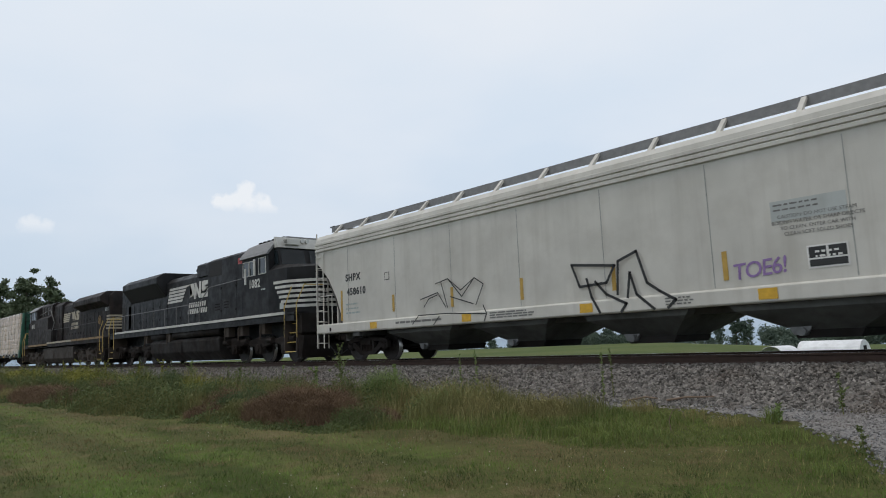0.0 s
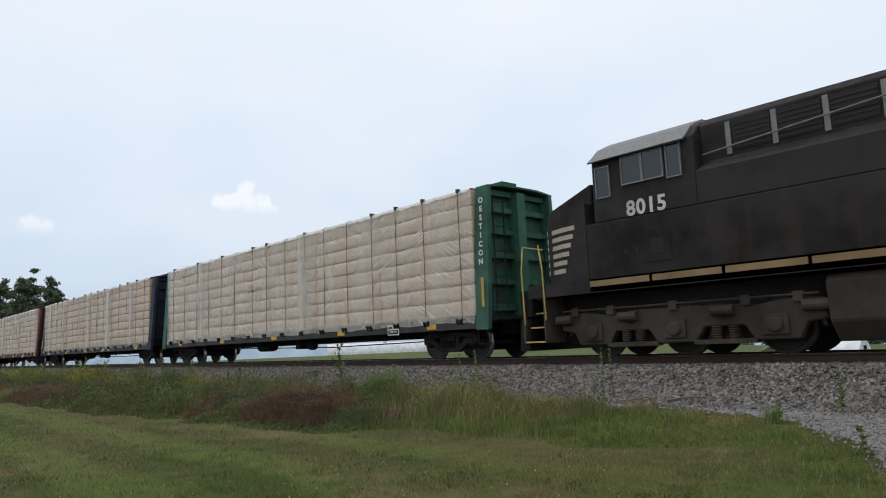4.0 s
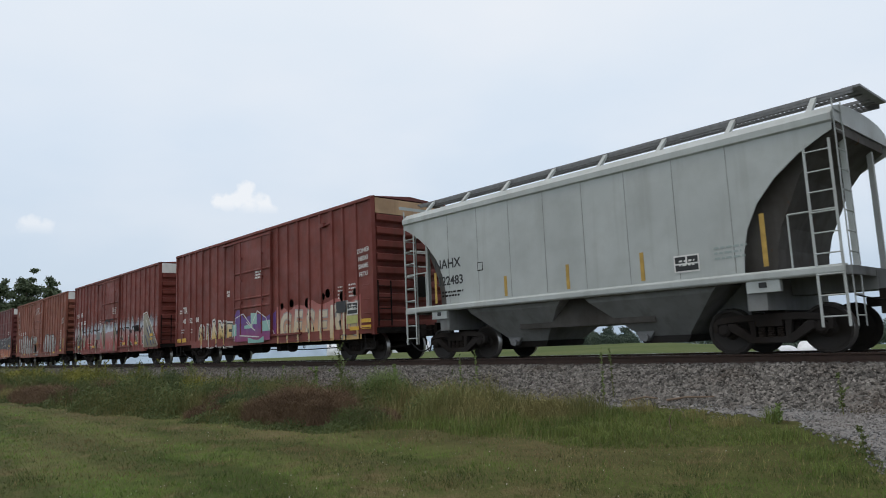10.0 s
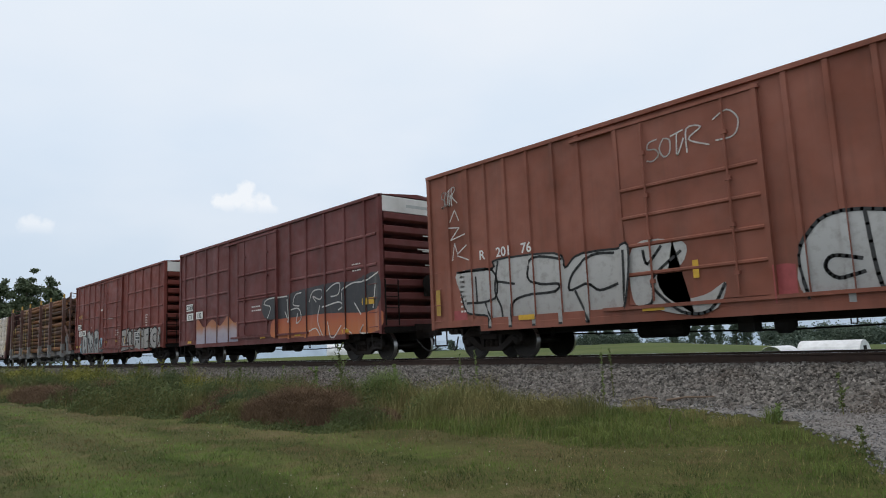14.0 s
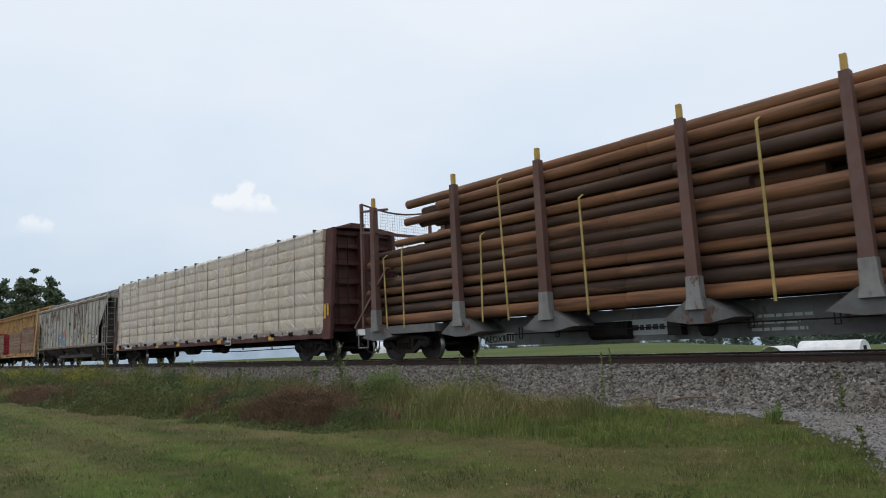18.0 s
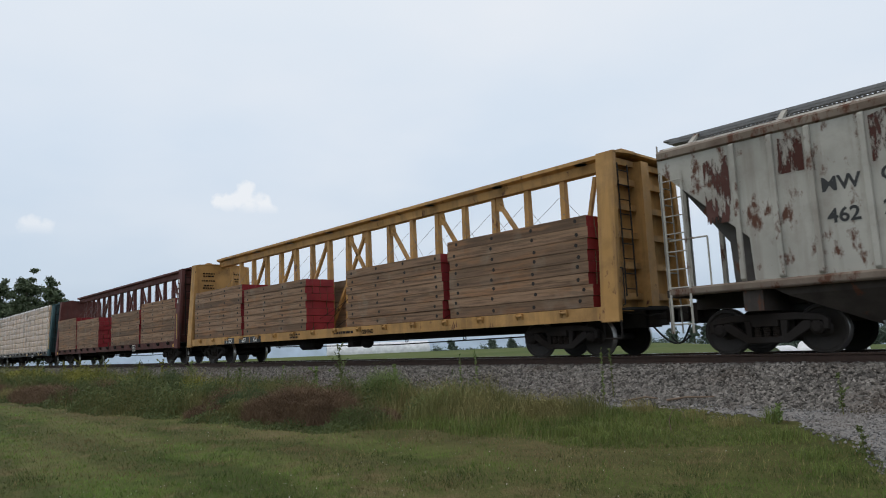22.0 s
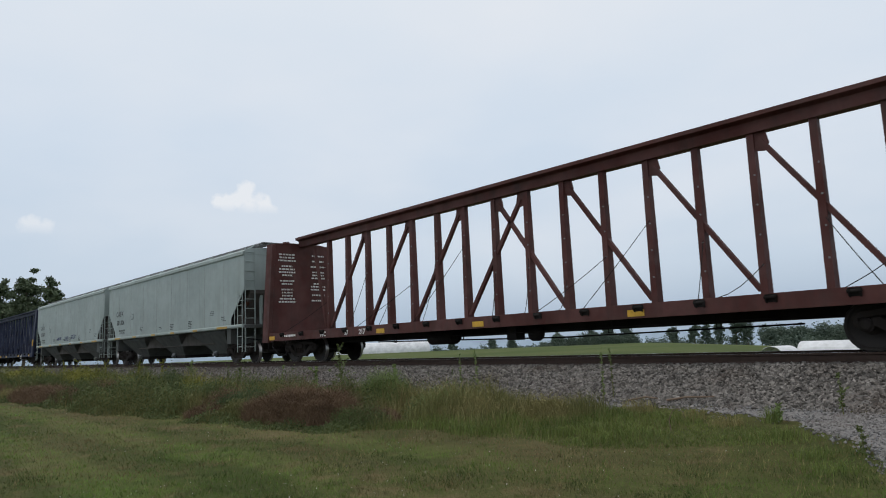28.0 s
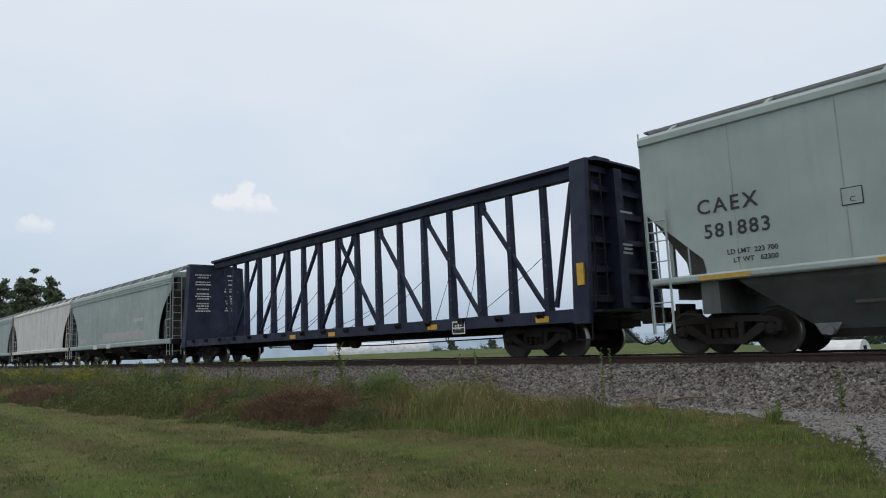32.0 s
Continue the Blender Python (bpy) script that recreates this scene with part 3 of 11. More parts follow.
def coupler(car, x, s, z=0.87):
    """Draft gear, coupler shank and knuckle, with the air hose."""
    bm = bm_new()
    bar(bm, (x - s * 0.3, 0, z), (x + s * 0.55, 0, z), 0.17, 0.17)
    box(bm, min(x + s * 0.45, x + s * 0.78), max(x + s * 0.45, x + s * 0.78), -0.16, 0.10, z - 0.17, z + 0.17)
    prism(bm, [(x + s * 0.62, -0.20), (x + s * 0.86, -0.14), (x + s * 0.84, 0.0), (x + s * 0.66, 0.02)], "z", z - 0.14, z + 0.14)
    box(bm, min(x, x + s * 0.1), max(x, x + s * 0.1), -0.35, 0.35, z - 0.22, z + 0.22)
    bevel(bm, 0.015)
    c = part("coupler", bm, M["truck"], car, "rust-brown knuckle coupler")
    bm = bm_new()
    pts = [Vector((x + s * 0.15, -0.42, z - 0.25))]
    for k in range(1, 9):
        u = k / 8
        pts.append(Vector((x + s * (0.15 + 0.66 * u), -0.42 + 0.36 * u, z - 0.25 - 0.38 * math.sin(math.pi * u * 0.8))))
    path_rod(bm, pts, 0.022, 6)
    part("air_hose", bm, M["rubber"], c, "black rubber air hose")
    bm = bm_new()
    path_rod(bm, [(x - s * 0.05, -1.42, z + 0.1), (x + s * 0.02, -1.0, z + 0.05), (x + s * 0.15, -0.5, z + 0.0), (x + s * 0.3, -0.2, z + 0.05)], 0.014, 6)
    part("uncoupling_lever", bm, M["steel_dark"], c)


def text_mesh(words, size, material, bold=0.0, spacing=1.0, shear=0.0, thick=0.0015):
    cu = bpy.data.curves.new("writing", "FONT")
    cu.body, cu.size, cu.space_character, cu.offset, cu.extrude, cu.shear = words, size, spacing, bold, thick, shear
    cu.align_x, cu.resolution_u = "CENTER", 3
    ob = bpy.data.objects.new("writing", cu)
    me = bpy.data.meshes.new_from_object(ob)
    bpy.data.objects.remove(ob)
    me.materials.clear()
    me.materials.append(material)
    return me


def writing(car, words, x, z, size, material, y=-1.56, bold=0.0, spacing=1.0, turn=0.0, name="lettering", label="", stretch=1.0, shear=0.0):
    """Letters on the side of a car that faces the lawn; x is their middle, z their foot."""
    o = part(name, text_mesh(words, size, material, bold, spacing, shear), None, car, label)
    o.matrix_basis = pose(x, y, z, 90, 0, 0) @ pose(0, 0, 0, 0, 0, turn) @ Matrix.Diagonal((stretch, 1, 1, 1))
    return o


def bars(car, x, z, rows, material, y=-1.56, w=0.6, h=0.05, gap=0.09, name="lettering", seed=1):
    """Writing too small to read: broken plain bars, row under row."""
    rnd = random.Random(seed)
    bm = bm_new()
    for k in range(rows):
        u = x - w / 2
        end = x + w / 2 - rnd.random() * 0.3 * w
        while u < end:
            d = rnd.uniform(0.06, 0.2) * max(0.5, w)
            d = min(d, end - u)
            box(bm, u, u + d, y - 0.002, y + 0.002, z - k * gap - h, z - k * gap)
            u += d + 0.035
    return part(name, bm, material, car, "small stencilled writing", "stuff")


def plate(car, x0, x1, z0, z1, material, y=-1.56, t=0.004, name="panel", label=""):
    bm = bm_new()
    box(bm, x0, x1, y - t, y + t, z0, z1)
    return part(name, bm, material, car, label)


def ladder(car, x, y, z0, z1, w=0.42, n=6, along="x", material=None, name="ladder", r=0.014, rails=True):
    bm = bm_new()
    a = Vector((w / 2, 0, 0)) if along == "x" else Vector((0, w / 2, 0))
    c = Vector((x, y, 0))
    if rails:
        for s in (-1, 1):
            bar(bm, c + s * a + Vector((0, 0, z0)), c + s * a + Vector((0, 0, z1)), 0.045, 0.012, (0, 1, 0) if along == "x" else (1, 0, 0))
    for k in range(n):
        z = z0 + (z1 - z0) * (k + 0.5) / n
        rod(bm, c - a + Vector((0, 0, z)), c + a + Vector((0, 0, z)), r, 6)
    return part(name, bm, material or M["steel_dark"], car)


def brake_gear(car, half, z=0.72, seed=0):
    """Pipe, rods, reservoir and valve hung under the floor."""
    rnd = random.Random(seed)
    bm = bm_new()
    rod(bm, (-half * 0.62, -0.75, z - 0.05), (half * 0.62, -0.75, z - 0.05), 0.016, 6)
    rod(bm, (-half * 0.6, 0.5, z - 0.1), (half * 0.1, 0.42, z - 0.22), 0.02, 6)
    rod(bm, (half * 0.1, 0.42, z - 0.22), (half * 0.62, 0.5, z - 0.16), 0.02, 6)
    p = part("brake_rod", bm, M["steel_dark"], car)
    for x in (-half * 0.55, -half * 0.38, -half * 0.12, half * 0.3, half * 0.52):
        bm = bm_new()
        for dx in (-0.05, 0.05):
            bar(bm, (x + dx, -0.75, z + 0.12), (x + dx, -0.75, z - 0.16), 0.02, 0.02, (0, 1, 0))
        bar(bm, (x - 0.06, -0.75, z - 0.16), (x + 0.06, -0.75, z - 0.16), 0.02, 0.02)
        part("hanger", bm, M["steel_dark"], car)
    bm = bm_new()
    rod(bm, (-half * 0.25, -0.55, z - 0.08), (-half * 0.25 + 1.05, -0.55, z - 0.08), 0.2, 14)
    bevel(bm, 0.02)
    part("air_reservoir", bm, M["steel_dark"], car)
    bm = bm_new()
    box(bm, 0.3, 0.62, -0.75, -0.4, z - 0.24, z + 0.1)
    part("brake_valve", bevel(bm, 0.015), M["steel_dark"], car)
    bm = bm_new()
    lathe(bm, [(0.0, 0.95), (0.17, 0.95), (0.19, 1.0), (0.19, 1.2), (0.1, 1.3), (0.0, 1.3)], 14, "x", (0, -0.5, z - 0.1))
    bevel(bm, 0.015)
    part("brake_cylinder", bm, M["steel_dark"], car)
    return p


def paint_over(me, ribs, rib_y=0.05):
    """Lays flat paint on a ribbed side: pieces that fall on a rib are lifted to its face. ribs: (x0, x1, how proud)."""
    bm = bm_new()
    bm.from_mesh(me)
    lo = min(v.co.x for v in bm.verts)
    hi = max(v.co.x for v in bm.verts)
    cuts = sorted({e for r in ribs for e in r[:2] if lo < e < hi})
    for e in cuts:
        bmesh.ops.bisect_plane(bm, geom=bm.verts[:] + bm.edges[:] + bm.faces[:], plane_co=(e, 0, 0), plane_no=(1, 0, 0))
    on = [e for e in bm.edges if any(abs(e.verts[0].co.x - c) < 1e-4 and abs(e.verts[1].co.x - c) < 1e-4 for c in cuts)]
    if on:
        bmesh.ops.split_edges(bm, edges=on)
    lift = {}
    for f in bm.faces:
        c = f.calc_center_median().x
        for r in ribs:
            if r[0] < c < r[1]:
                for v in f.verts:
                    lift[v] = r[2] if len(r) > 2 else rib_y
    for v, out in lift.items():
        v.co.y -= out
    bm.to_mesh(me)
    bm.free()
    return me


def graffiti(car, word, x, z, wide, high, fill, line, y, ribs=(), rib_y=0.0, fat=0.06, edge=0.035, lean=0.0, seed=1, label="", letters_gap=0.78, halo=None):
    """Fat sprayed letters in two coats, each letter a little turned and stretched, laid over the ribs."""
    rnd = random.Random(seed)
    g = None
    n = len(word)
    jitter = [(rnd.uniform(-6, 6), rnd.uniform(0.92, 1.12), rnd.uniform(-0.04, 0.06)) for _ in range(n)]
    coats = ([(halo, fat + edge * 2.4, 0.003)] if halo else []) + [(line, fat + edge, 0.006), (fill, fat, 0.010)]
    for mat, off, lift in coats:
        joined = bm_new()
        for k, ch in enumerate(word):
            me = text_mesh(ch, 1.0, mat, off, 1.0, lean, 0.0)
            turn, tall, up = jitter[k]
            m = pose(x + (k - (n - 1) / 2) * wide / n, 0, z + up * high, 0, -turn, 0) @ Matrix.Diagonal((wide / n / letters_gap, 1, high / 0.72 * tall, 1)) @ pose(0, 0, 0, 90)
            me.transform(m)
            joined.from_mesh(me)
            bpy.data.meshes.remove(me)
        for v in joined.verts:
            v.co.y = y - lift
        bmesh.ops.dissolve_limit(joined, angle_limit=0.01, verts=joined.verts[:], edges=joined.edges[:])
        me = mesh_of(joined, "graffiti", mat)
        if ribs:
            paint_over(me, ribs)
        o = part("graffiti" if g is None else "paint_coat", me, None, car if g is None else g, label if g is None else "")
        g = g or o
    return g


def strokes(car, lines, width, material, y, name="graffiti", label="", ribs=(), rib_y=0.0):
    """Sprayed lines: each a run of (x, z) points."""
    bm = bm_new()
    for pts in lines:
        for (x0, z0), (x1, z1) in zip(pts, pts[1:]):
            d = Vector((x1 - x0, z1 - z0))
            if d.length < 1e-4:
                continue
            d.normalize()
            nrm = Vector((-d.y, d.x)) * width / 2
            e = d * width * 0.35
            q = [(x0 - e.x + nrm.x, z0 - e.y + nrm.y), (x0 - e.x - nrm.x, z0 - e.y - nrm.y), (x1 + e.x - nrm.x, z1 + e.y - nrm.y), (x1 + e.x + nrm.x, z1 + e.y + nrm.y)]
            bm.faces.new([bm.verts.new((a, y - 0.012, b)) for a, b in q])
    me = mesh_of(bm, name, material)
    if ribs:
        paint_over(me, ribs)
    return part(name, me, None, car, label)


def rounded(pts, closed=False, n=4):
    """The same run of points drawn as a freehand curve."""
    k = len(pts)
    if k < 3:
        return list(pts)
    out = []
    for i in range(k if closed else k - 1):
        if closed:
            a, b, c, d = (pts[(i + j) % k] for j in (-1, 0, 1, 2))
        else:
            a, b, c, d = pts[max(0, i - 1)], pts[i], pts[i + 1], pts[min(k - 1, i + 2)]
        for j in range(n):
            t = j / n
            out.append(tuple(0.5 * (2 * b[m] + (c[m] - a[m]) * t + (2 * a[m] - 5 * b[m] + 4 * c[m] - d[m]) * t * t + (3 * b[m] - a[m] - 3 * c[m] + d[m]) * t ** 3) for m in (0, 1)))
    return out if closed else out + [pts[-1]]


def blob(car, pts, material, y, ribs=(), name="graffiti", label="", n=4):
    """A field of sprayed paint inside one freehand outline."""
    bm = bm_new()
    f = bm.faces.new([bm.verts.new((x, y, max(0.78, z))) for x, z in rounded(pts, True, n)])
    bmesh.ops.triangulate(bm, faces=[f])
    bmesh.ops.reverse_faces(bm, faces=[q for q in bm.faces if q.normal.y > 0])
    me = mesh_of(bm, name, material)
    if ribs:
        paint_over(me, ribs)
    return part(name, me, None, car, label)


def sweeps(car, lines, width, material, y, ribs=(), label="", name="paint_line"):
    """Freehand sprayed lines, each a part of its piece."""
    for pts in lines:
        strokes(car, [[(x, max(0.8, z)) for x, z in rounded(pts)]], width, material, y, name, label, ribs)


def hand_tag(car, x, z, w, h, y, ribs=(), width=0.03):
    """Four thin capitals sprayed in one quick hand."""
    lines = [[(0.18, 0.9), (0.05, 0.85), (0.02, 0.6), (0.15, 0.5), (0.2, 0.25), (0.1, 0.05), (0.0, 0.12)], [(0.3, 0.85), (0.22, 0.5), (0.28, 0.1), (0.38, 0.2), (0.4, 0.7), (0.3, 0.85)],
             [(0.42, 0.85), (0.62, 0.95)], [(0.52, 0.9), (0.5, 0.0), (0.62, 0.6)], [(0.66, 0.0), (0.68, 0.95), (0.9, 0.85), (0.7, 0.5), (1.0, 0.05)]]
    for k, pts in enumerate(lines):
        strokes(car, [[(x + u * w, z + (v + 0.12 * u) * h) for u, v in rounded(pts)]], width, M["tag_white"], y, "graffiti", "thin white sprayed tag", ribs)


def spray(name, stops, mottled=0.25, rough=0.55):
    """Sprayed paint whose colour runs through stops of (height, colour), with overspray mottling."""
    m, nt, b = nodes(name)
    tc = nt.nodes.new("ShaderNodeTexCoord")
    sep = nt.nodes.new("ShaderNodeSeparateXYZ")
    nt.links.new(tc.outputs["Object"], sep.inputs[0])
    h = n_mul(nt, sep.outputs[2], n_mul(nt, n_mul(nt, n_noise(nt, 1.2, 4), 0.5, "SUBTRACT"), 0.5), "ADD")
    c = stops[0][1]
    for (z0, c0), (z1, c1) in zip(stops, stops[1:]):
        c = n_mix(nt, n_ramp(nt, h, z0, z1), c, c1)
    if isinstance(c, tuple):
        c = n_mix(nt, 0.0, c, c)
    c = n_mix(nt, n_ramp(nt, n_noise(nt, 5, 5, 0.65), 0.5, 0.75, 0, mottled), c, (0.16, 0.13, 0.11))
    c = n_mix(nt, n_ramp(nt, n_noise(nt, 1.0, 4, 0.6, (4, 4, 0.3), seed=3), 0.55, 0.8, 0, mottled), c, (0.5, 0.48, 0.44))
    nt.links.new(c, b.inputs["Base Color"])
    b.inputs["Roughness"].default_value = rough
    return m


def mist(name, stops, z_top, fade, mottled=0.2):
    """The same as a cloud that thins out upwards in streaks."""
    m = spray(name, stops, mottled)
    nt = m.node_tree
    b = nt.nodes["Principled BSDF"]
    tc = nt.nodes.new("ShaderNodeTexCoord")
    sep = nt.nodes.new("ShaderNodeSeparateXYZ")
    nt.links.new(tc.outputs["Object"], sep.inputs[0])
    lift = n_mul(nt, n_noise(nt, 1.5, 3, 0.6, (2.0, 1, 0.12), seed=5), 1.6 * fade)
    h = n_mul(nt, sep.outputs[2], lift, "SUBTRACT")
    nt.links.new(n_ramp(nt, h, z_top - 1.6 * fade, z_top - 0.6 * fade, 1.0, 0.0), b.inputs["Alpha"])
    return m


def patch(car, x0, x1, z0, z1, material, y, ribs=(), name="graffiti", label="", rag=0.1, seed=0):
    """A field of sprayed paint with an uneven outline."""
    bm = bm_new()
    n = max(3, int((x1 - x0) / 0.2))
    xs = [x0 + (x1 - x0) * k / n for k in range(n + 1)]
    rows = [[(x, y - 0.003, z0 + (z1 - z0) * j / 3 + (rag * noise.noise((x * 1.3, seed, 1.0)) if j == 3 else 0)) for x in xs] for j in range(4)]
    grid_skin(bm, rows)
    bmesh.ops.reverse_faces(bm, faces=[f for f in bm.faces if f.normal.y > 0])
    me = mesh_of(bm, name, material)
    if ribs:
        paint_over(me, ribs)
    return part(name, me, None, car, label)


# ---- flat cars with a centre beam ----
CARS = []


def new_car(name, left, right, label, category, group=""):
    """A car whose ends lie at these places along the track when the clip begins."""
    car = thing(name, label, category, group, pose((left + right) / 2, 0, 0))
    CARS.append((car, (left + right) / 2))
    return car, (right - left) / 2


def new_load(name, x, label, category, group=""):
    ob = thing(name, label, category, group, pose(x, 0, 0))
    CARS.append((ob, x))
    return ob


def end_bulkhead(car, s, half, mat, high, panel_first, stripe=None):
    """Tapered end wall of a flat car: side posts, plate, ribs and ladder."""
    x1, x0 = s * half, s * (half - 0.46)
    lo, hi = sorted((x0, x1))
    bm = bm_new()
    inner = s * (half - 0.42)
    a, b = sorted((inner, inner + s * 0.03))
    prism(bm, [(-1.5, 1.0), (1.5, 1.0), (1.29, high - 0.10), (0.7, high), (-0.7, high), (-1.29, high - 0.10)], "x", a, b)
    bk = part("bulkhead", bm, mat, car)
    for sy in (-1, 1):
        bm = bm_new()
        w = 0.15
        prism(bm, [(sy * 1.55, 0.75), (sy * (1.55 - w), 0.75), (sy * (1.33 - w), high - 0.02), (sy * 1.33, high - 0.08)], "x", lo, hi)
        bevel(bm, 0.015)
        part("side_post", bm, mat, bk)
    for z in (1.35, 2.05, 2.75, 3.4, 4.0, high - 0.14):
        bm = bm_new()
        k = (z - 0.75) / (high - 0.75)
        w = 1.42 - 0.2 * k
        c, d = sorted((inner + s * 0.03, inner + s * 0.20))
        prism(bm, [(c, z - 0.07), (c, z + 0.07), (d, z + 0.045), (d, z - 0.10)] if s > 0 else [(c, z - 0.10), (c, z + 0.045), (d, z + 0.07), (d, z - 0.07)], "y", -w, w)
        part("rib", bm, mat, bk)
    bm = bm_new()
    c, d = sorted((inner + s * 0.03, x1 - s * 0.02))
    box(bm, c, d, -0.16, 0.16, 0.95, high - 0.12)
    part("centre_post", bm, mat, bk)
    bm = bm_new()
    a, b = sorted((inner - s * 0.02, x1))
    prism(bm, [(-1.33, high - 0.09), (-0.7, high - 0.015), (0.7, high - 0.015), (1.33, high - 0.09), (1.33, high - 0.04), (0.7, high + 0.035), (-0.7, high + 0.035), (-1.33, high - 0.04)], "x", a, b)
    for y in (-0.62, 0.55):
        box(bm, s * (half - 0.25) - 0.1, s * (half - 0.25) + 0.1, y - 0.1, y + 0.1, high + 0.03, high + 0.09)
    part("cap", bm, mat, bk)
    # grab irons, end platform, step
    ladder(bk, x1 - s * 0.02, -0.95, 1.3, high - 0.3, 0.4, 9, "y", M["steel_dark"], "ladder", 0.012)
    bm = bm_new()
    box(bm, *sorted((x1 - s * 0.1, x1 + s * 0.22)), -1.4, 1.4, 1.0, 1.05)
    part("end_platform", bm, M["steel_dark"], bk)
    bm = bm_new()
    path_rod(bm, [(x1 - s * 0.42, -1.5, 0.78), (x1 - s * 0.42, -1.5, 0.40), (x1 + s * 0.02, -1.5, 0.40), (x1 + s * 0.02, -1.5, 0.78)], 0.02)
    part("sill_step", bm, M["steel_dark"], bk)
    bm = bm_new()
    path_rod(bm, [(x1 + s * 0.03, -1.4, 1.1), (x1 + s * 0.12, -1.45, 1.12), (x1 + s * 0.12, -1.45, 1.9), (x1 + s * 0.03, -1.4, 1.92)], 0.014)
    part("grab_iron", bm, M["steel_dark"], bk)
    if stripe:
        plate(bk, x1 - s * 0.24 - 0.07, x1 - s * 0.24 + 0.07, 1.45, 1.95, stripe, -1.513, 0.012, "reflector", "yellow reflective strip")
    return bk


def centre_beam(left, right, mat, label, high=4.60, reflectors=(0.1, 0.3, 0.5, 0.7, 0.9), sill_mat=None, seed=0):
    car, half = new_car("flatcar", left, right, label, "flatcar", "flat cars of the train")
    rnd = random.Random(seed)
    # underframe
    bm = bm_new()
    box(bm, -half + 0.1, half - 0.1, -0.33, 0.33, 0.62, 1.02)
    part("centre_sill", bm, M["steel_dark"], car)
    bm = bm_new()
    box(bm, -half + 0.4, half - 0.4, -1.42, 1.42, 1.03, 1.07)
    part("deck", bm, mat, car)
    for sy in (-1, 1):
        bm = bm_new()
        prism(bm, [(sy * 1.50, 1.10), (sy * 1.36, 1.10), (sy * 1.36, 1.06), (sy * 1.46, 1.06), (sy * 1.46, 0.84), (sy * 1.38, 0.84), (sy * 1.38, 0.80), (sy * 1.50, 0.80)], "x", -half + 0.02, half - 0.02)
        part("side_sill", bm, sill_mat or mat, car)
    for k in range(15):
        x = -half + 0.9 + k * (2 * half - 1.8) / 14
        bm = bm_new()
        box(bm, x - 0.06, x + 0.06, -1.36, 1.36, 0.82, 1.03)
        part("crossbearer", bm, M["steel_dark"], car)
    # beam along the middle
    bm = bm_new()
    prism(bm, [(-0.30, high + 0.26), (0.30, high + 0.26), (0.30, high + 0.17), (0.15, high + 0.12), (0.13, high - 0.11), (-0.13, high - 0.11), (-0.15, high + 0.12), (-0.30, high + 0.17)], "x", -half + 0.42, half - 0.42)
    part("top_chord", bm, mat, car)
    n = 16
    pitch = 1.235
    xs = [pitch * (k - 7.5) for k in range(n)]
    for k, x in enumerate(xs):
        bm = bm_new()
        for a, b in ((x - 0.075, x - 0.062), (x + 0.062, x + 0.075)):
            prism(bm, [(-0.13, 1.07), (0.13, 1.07), (0.075, high - 0.1), (-0.075, high - 0.1)], "x", a, b)
        prism(bm, [(-0.13, 1.07), (-0.11, 1.07), (-0.055, high - 0.1), (-0.075, high - 0.1)], "x", x - 0.062, x + 0.062)
        po = part("post", bm, mat, car)
        bm = bm_new()
        for z in np.arange(1.75, high - 0.5, 0.62):
            y = -0.133 + 0.055 * (z - 1.07) / (high - 1.17)
            lathe(bm, [(0.0, y - 0.004), (0.022, y - 0.004), (0.022, y + 0.004)], 8, "y", (x + 0.03, 0, z))
        part("cable_eye", bm, M["galv"], po, kind="stuff")
    pairs = [(0, 2), (2, 4), (4, 6), (6, 8), (15, 13), (13, 11), (11, 9), (9, 7)]
    for a, b in pairs:
        xa, d = xs[a], 1 if b > a else -1
        bm = bm_new()
        bar(bm, (xa + d * 0.1, -0.02, 1.25), (xs[b] - d * 0.2, -0.02, high - 0.3), 0.10, 0.11, (0, 1, 0))
        prism(bm, [(xs[b] - d * 0.05, high - 0.11), (xs[b] - d * 0.30, high - 0.11), (xs[b] - d * 0.36, high - 0.36), (xs[b] - d * 0.26, high - 0.52), (xs[b] - d * 0.05, high - 0.48)], "y", -0.035, 0.0)
        part("brace", bm, mat, car)
    for e, k in ((-1, 0), (1, 15)):
        bm = bm_new()
        bar(bm, (e * (half - 1.4), -0.02, high - 0.2), (xs[k] + e * 0.25, -0.02, 1.25), 0.09, 0.10, (0, 1, 0))
        part("brace", bm, mat, car)
    # load winches and cables
    for k in range(n):
        x = (k - 7.5) * 1.36
        bm = bm_new()
        for e in (-0.085, 0.085):
            prism(bm, [(-1.49, 1.08), (-1.57, 1.08), (-1.585, 1.03), (-1.55, 0.95), (-1.49, 0.92)], "x", x + e - 0.014, x + e + 0.014)
        rod(bm, (x - 0.115, -1.545, 1.025), (x + 0.115, -1.545, 1.025), 0.03, 10)
        box(bm, x - 0.075, x + 0.075, -1.512, -1.49, 0.94, 1.085)
        part("winch", bm, M["steel_dark"] if mat is not M["beam_yellow"] else M["beam_yellow"], car)
    for k, f in enumerate(reflectors):
        x = -half + f * 2 * half
        plate(car, x - 0.2, x + 0.2, 0.84, 0.98, M["yellow"], -1.506, 0.004, "reflector", "yellow reflective strip")
    for s in (-1, 1):
        end_bulkhead(car, s, half, mat, high, s > 0)
        coupler(car, s * (half - 0.02), s)
        truck(car, s * (half - 2.0))
    brake_gear(car, half, 0.70, seed)
    return car, half, xs


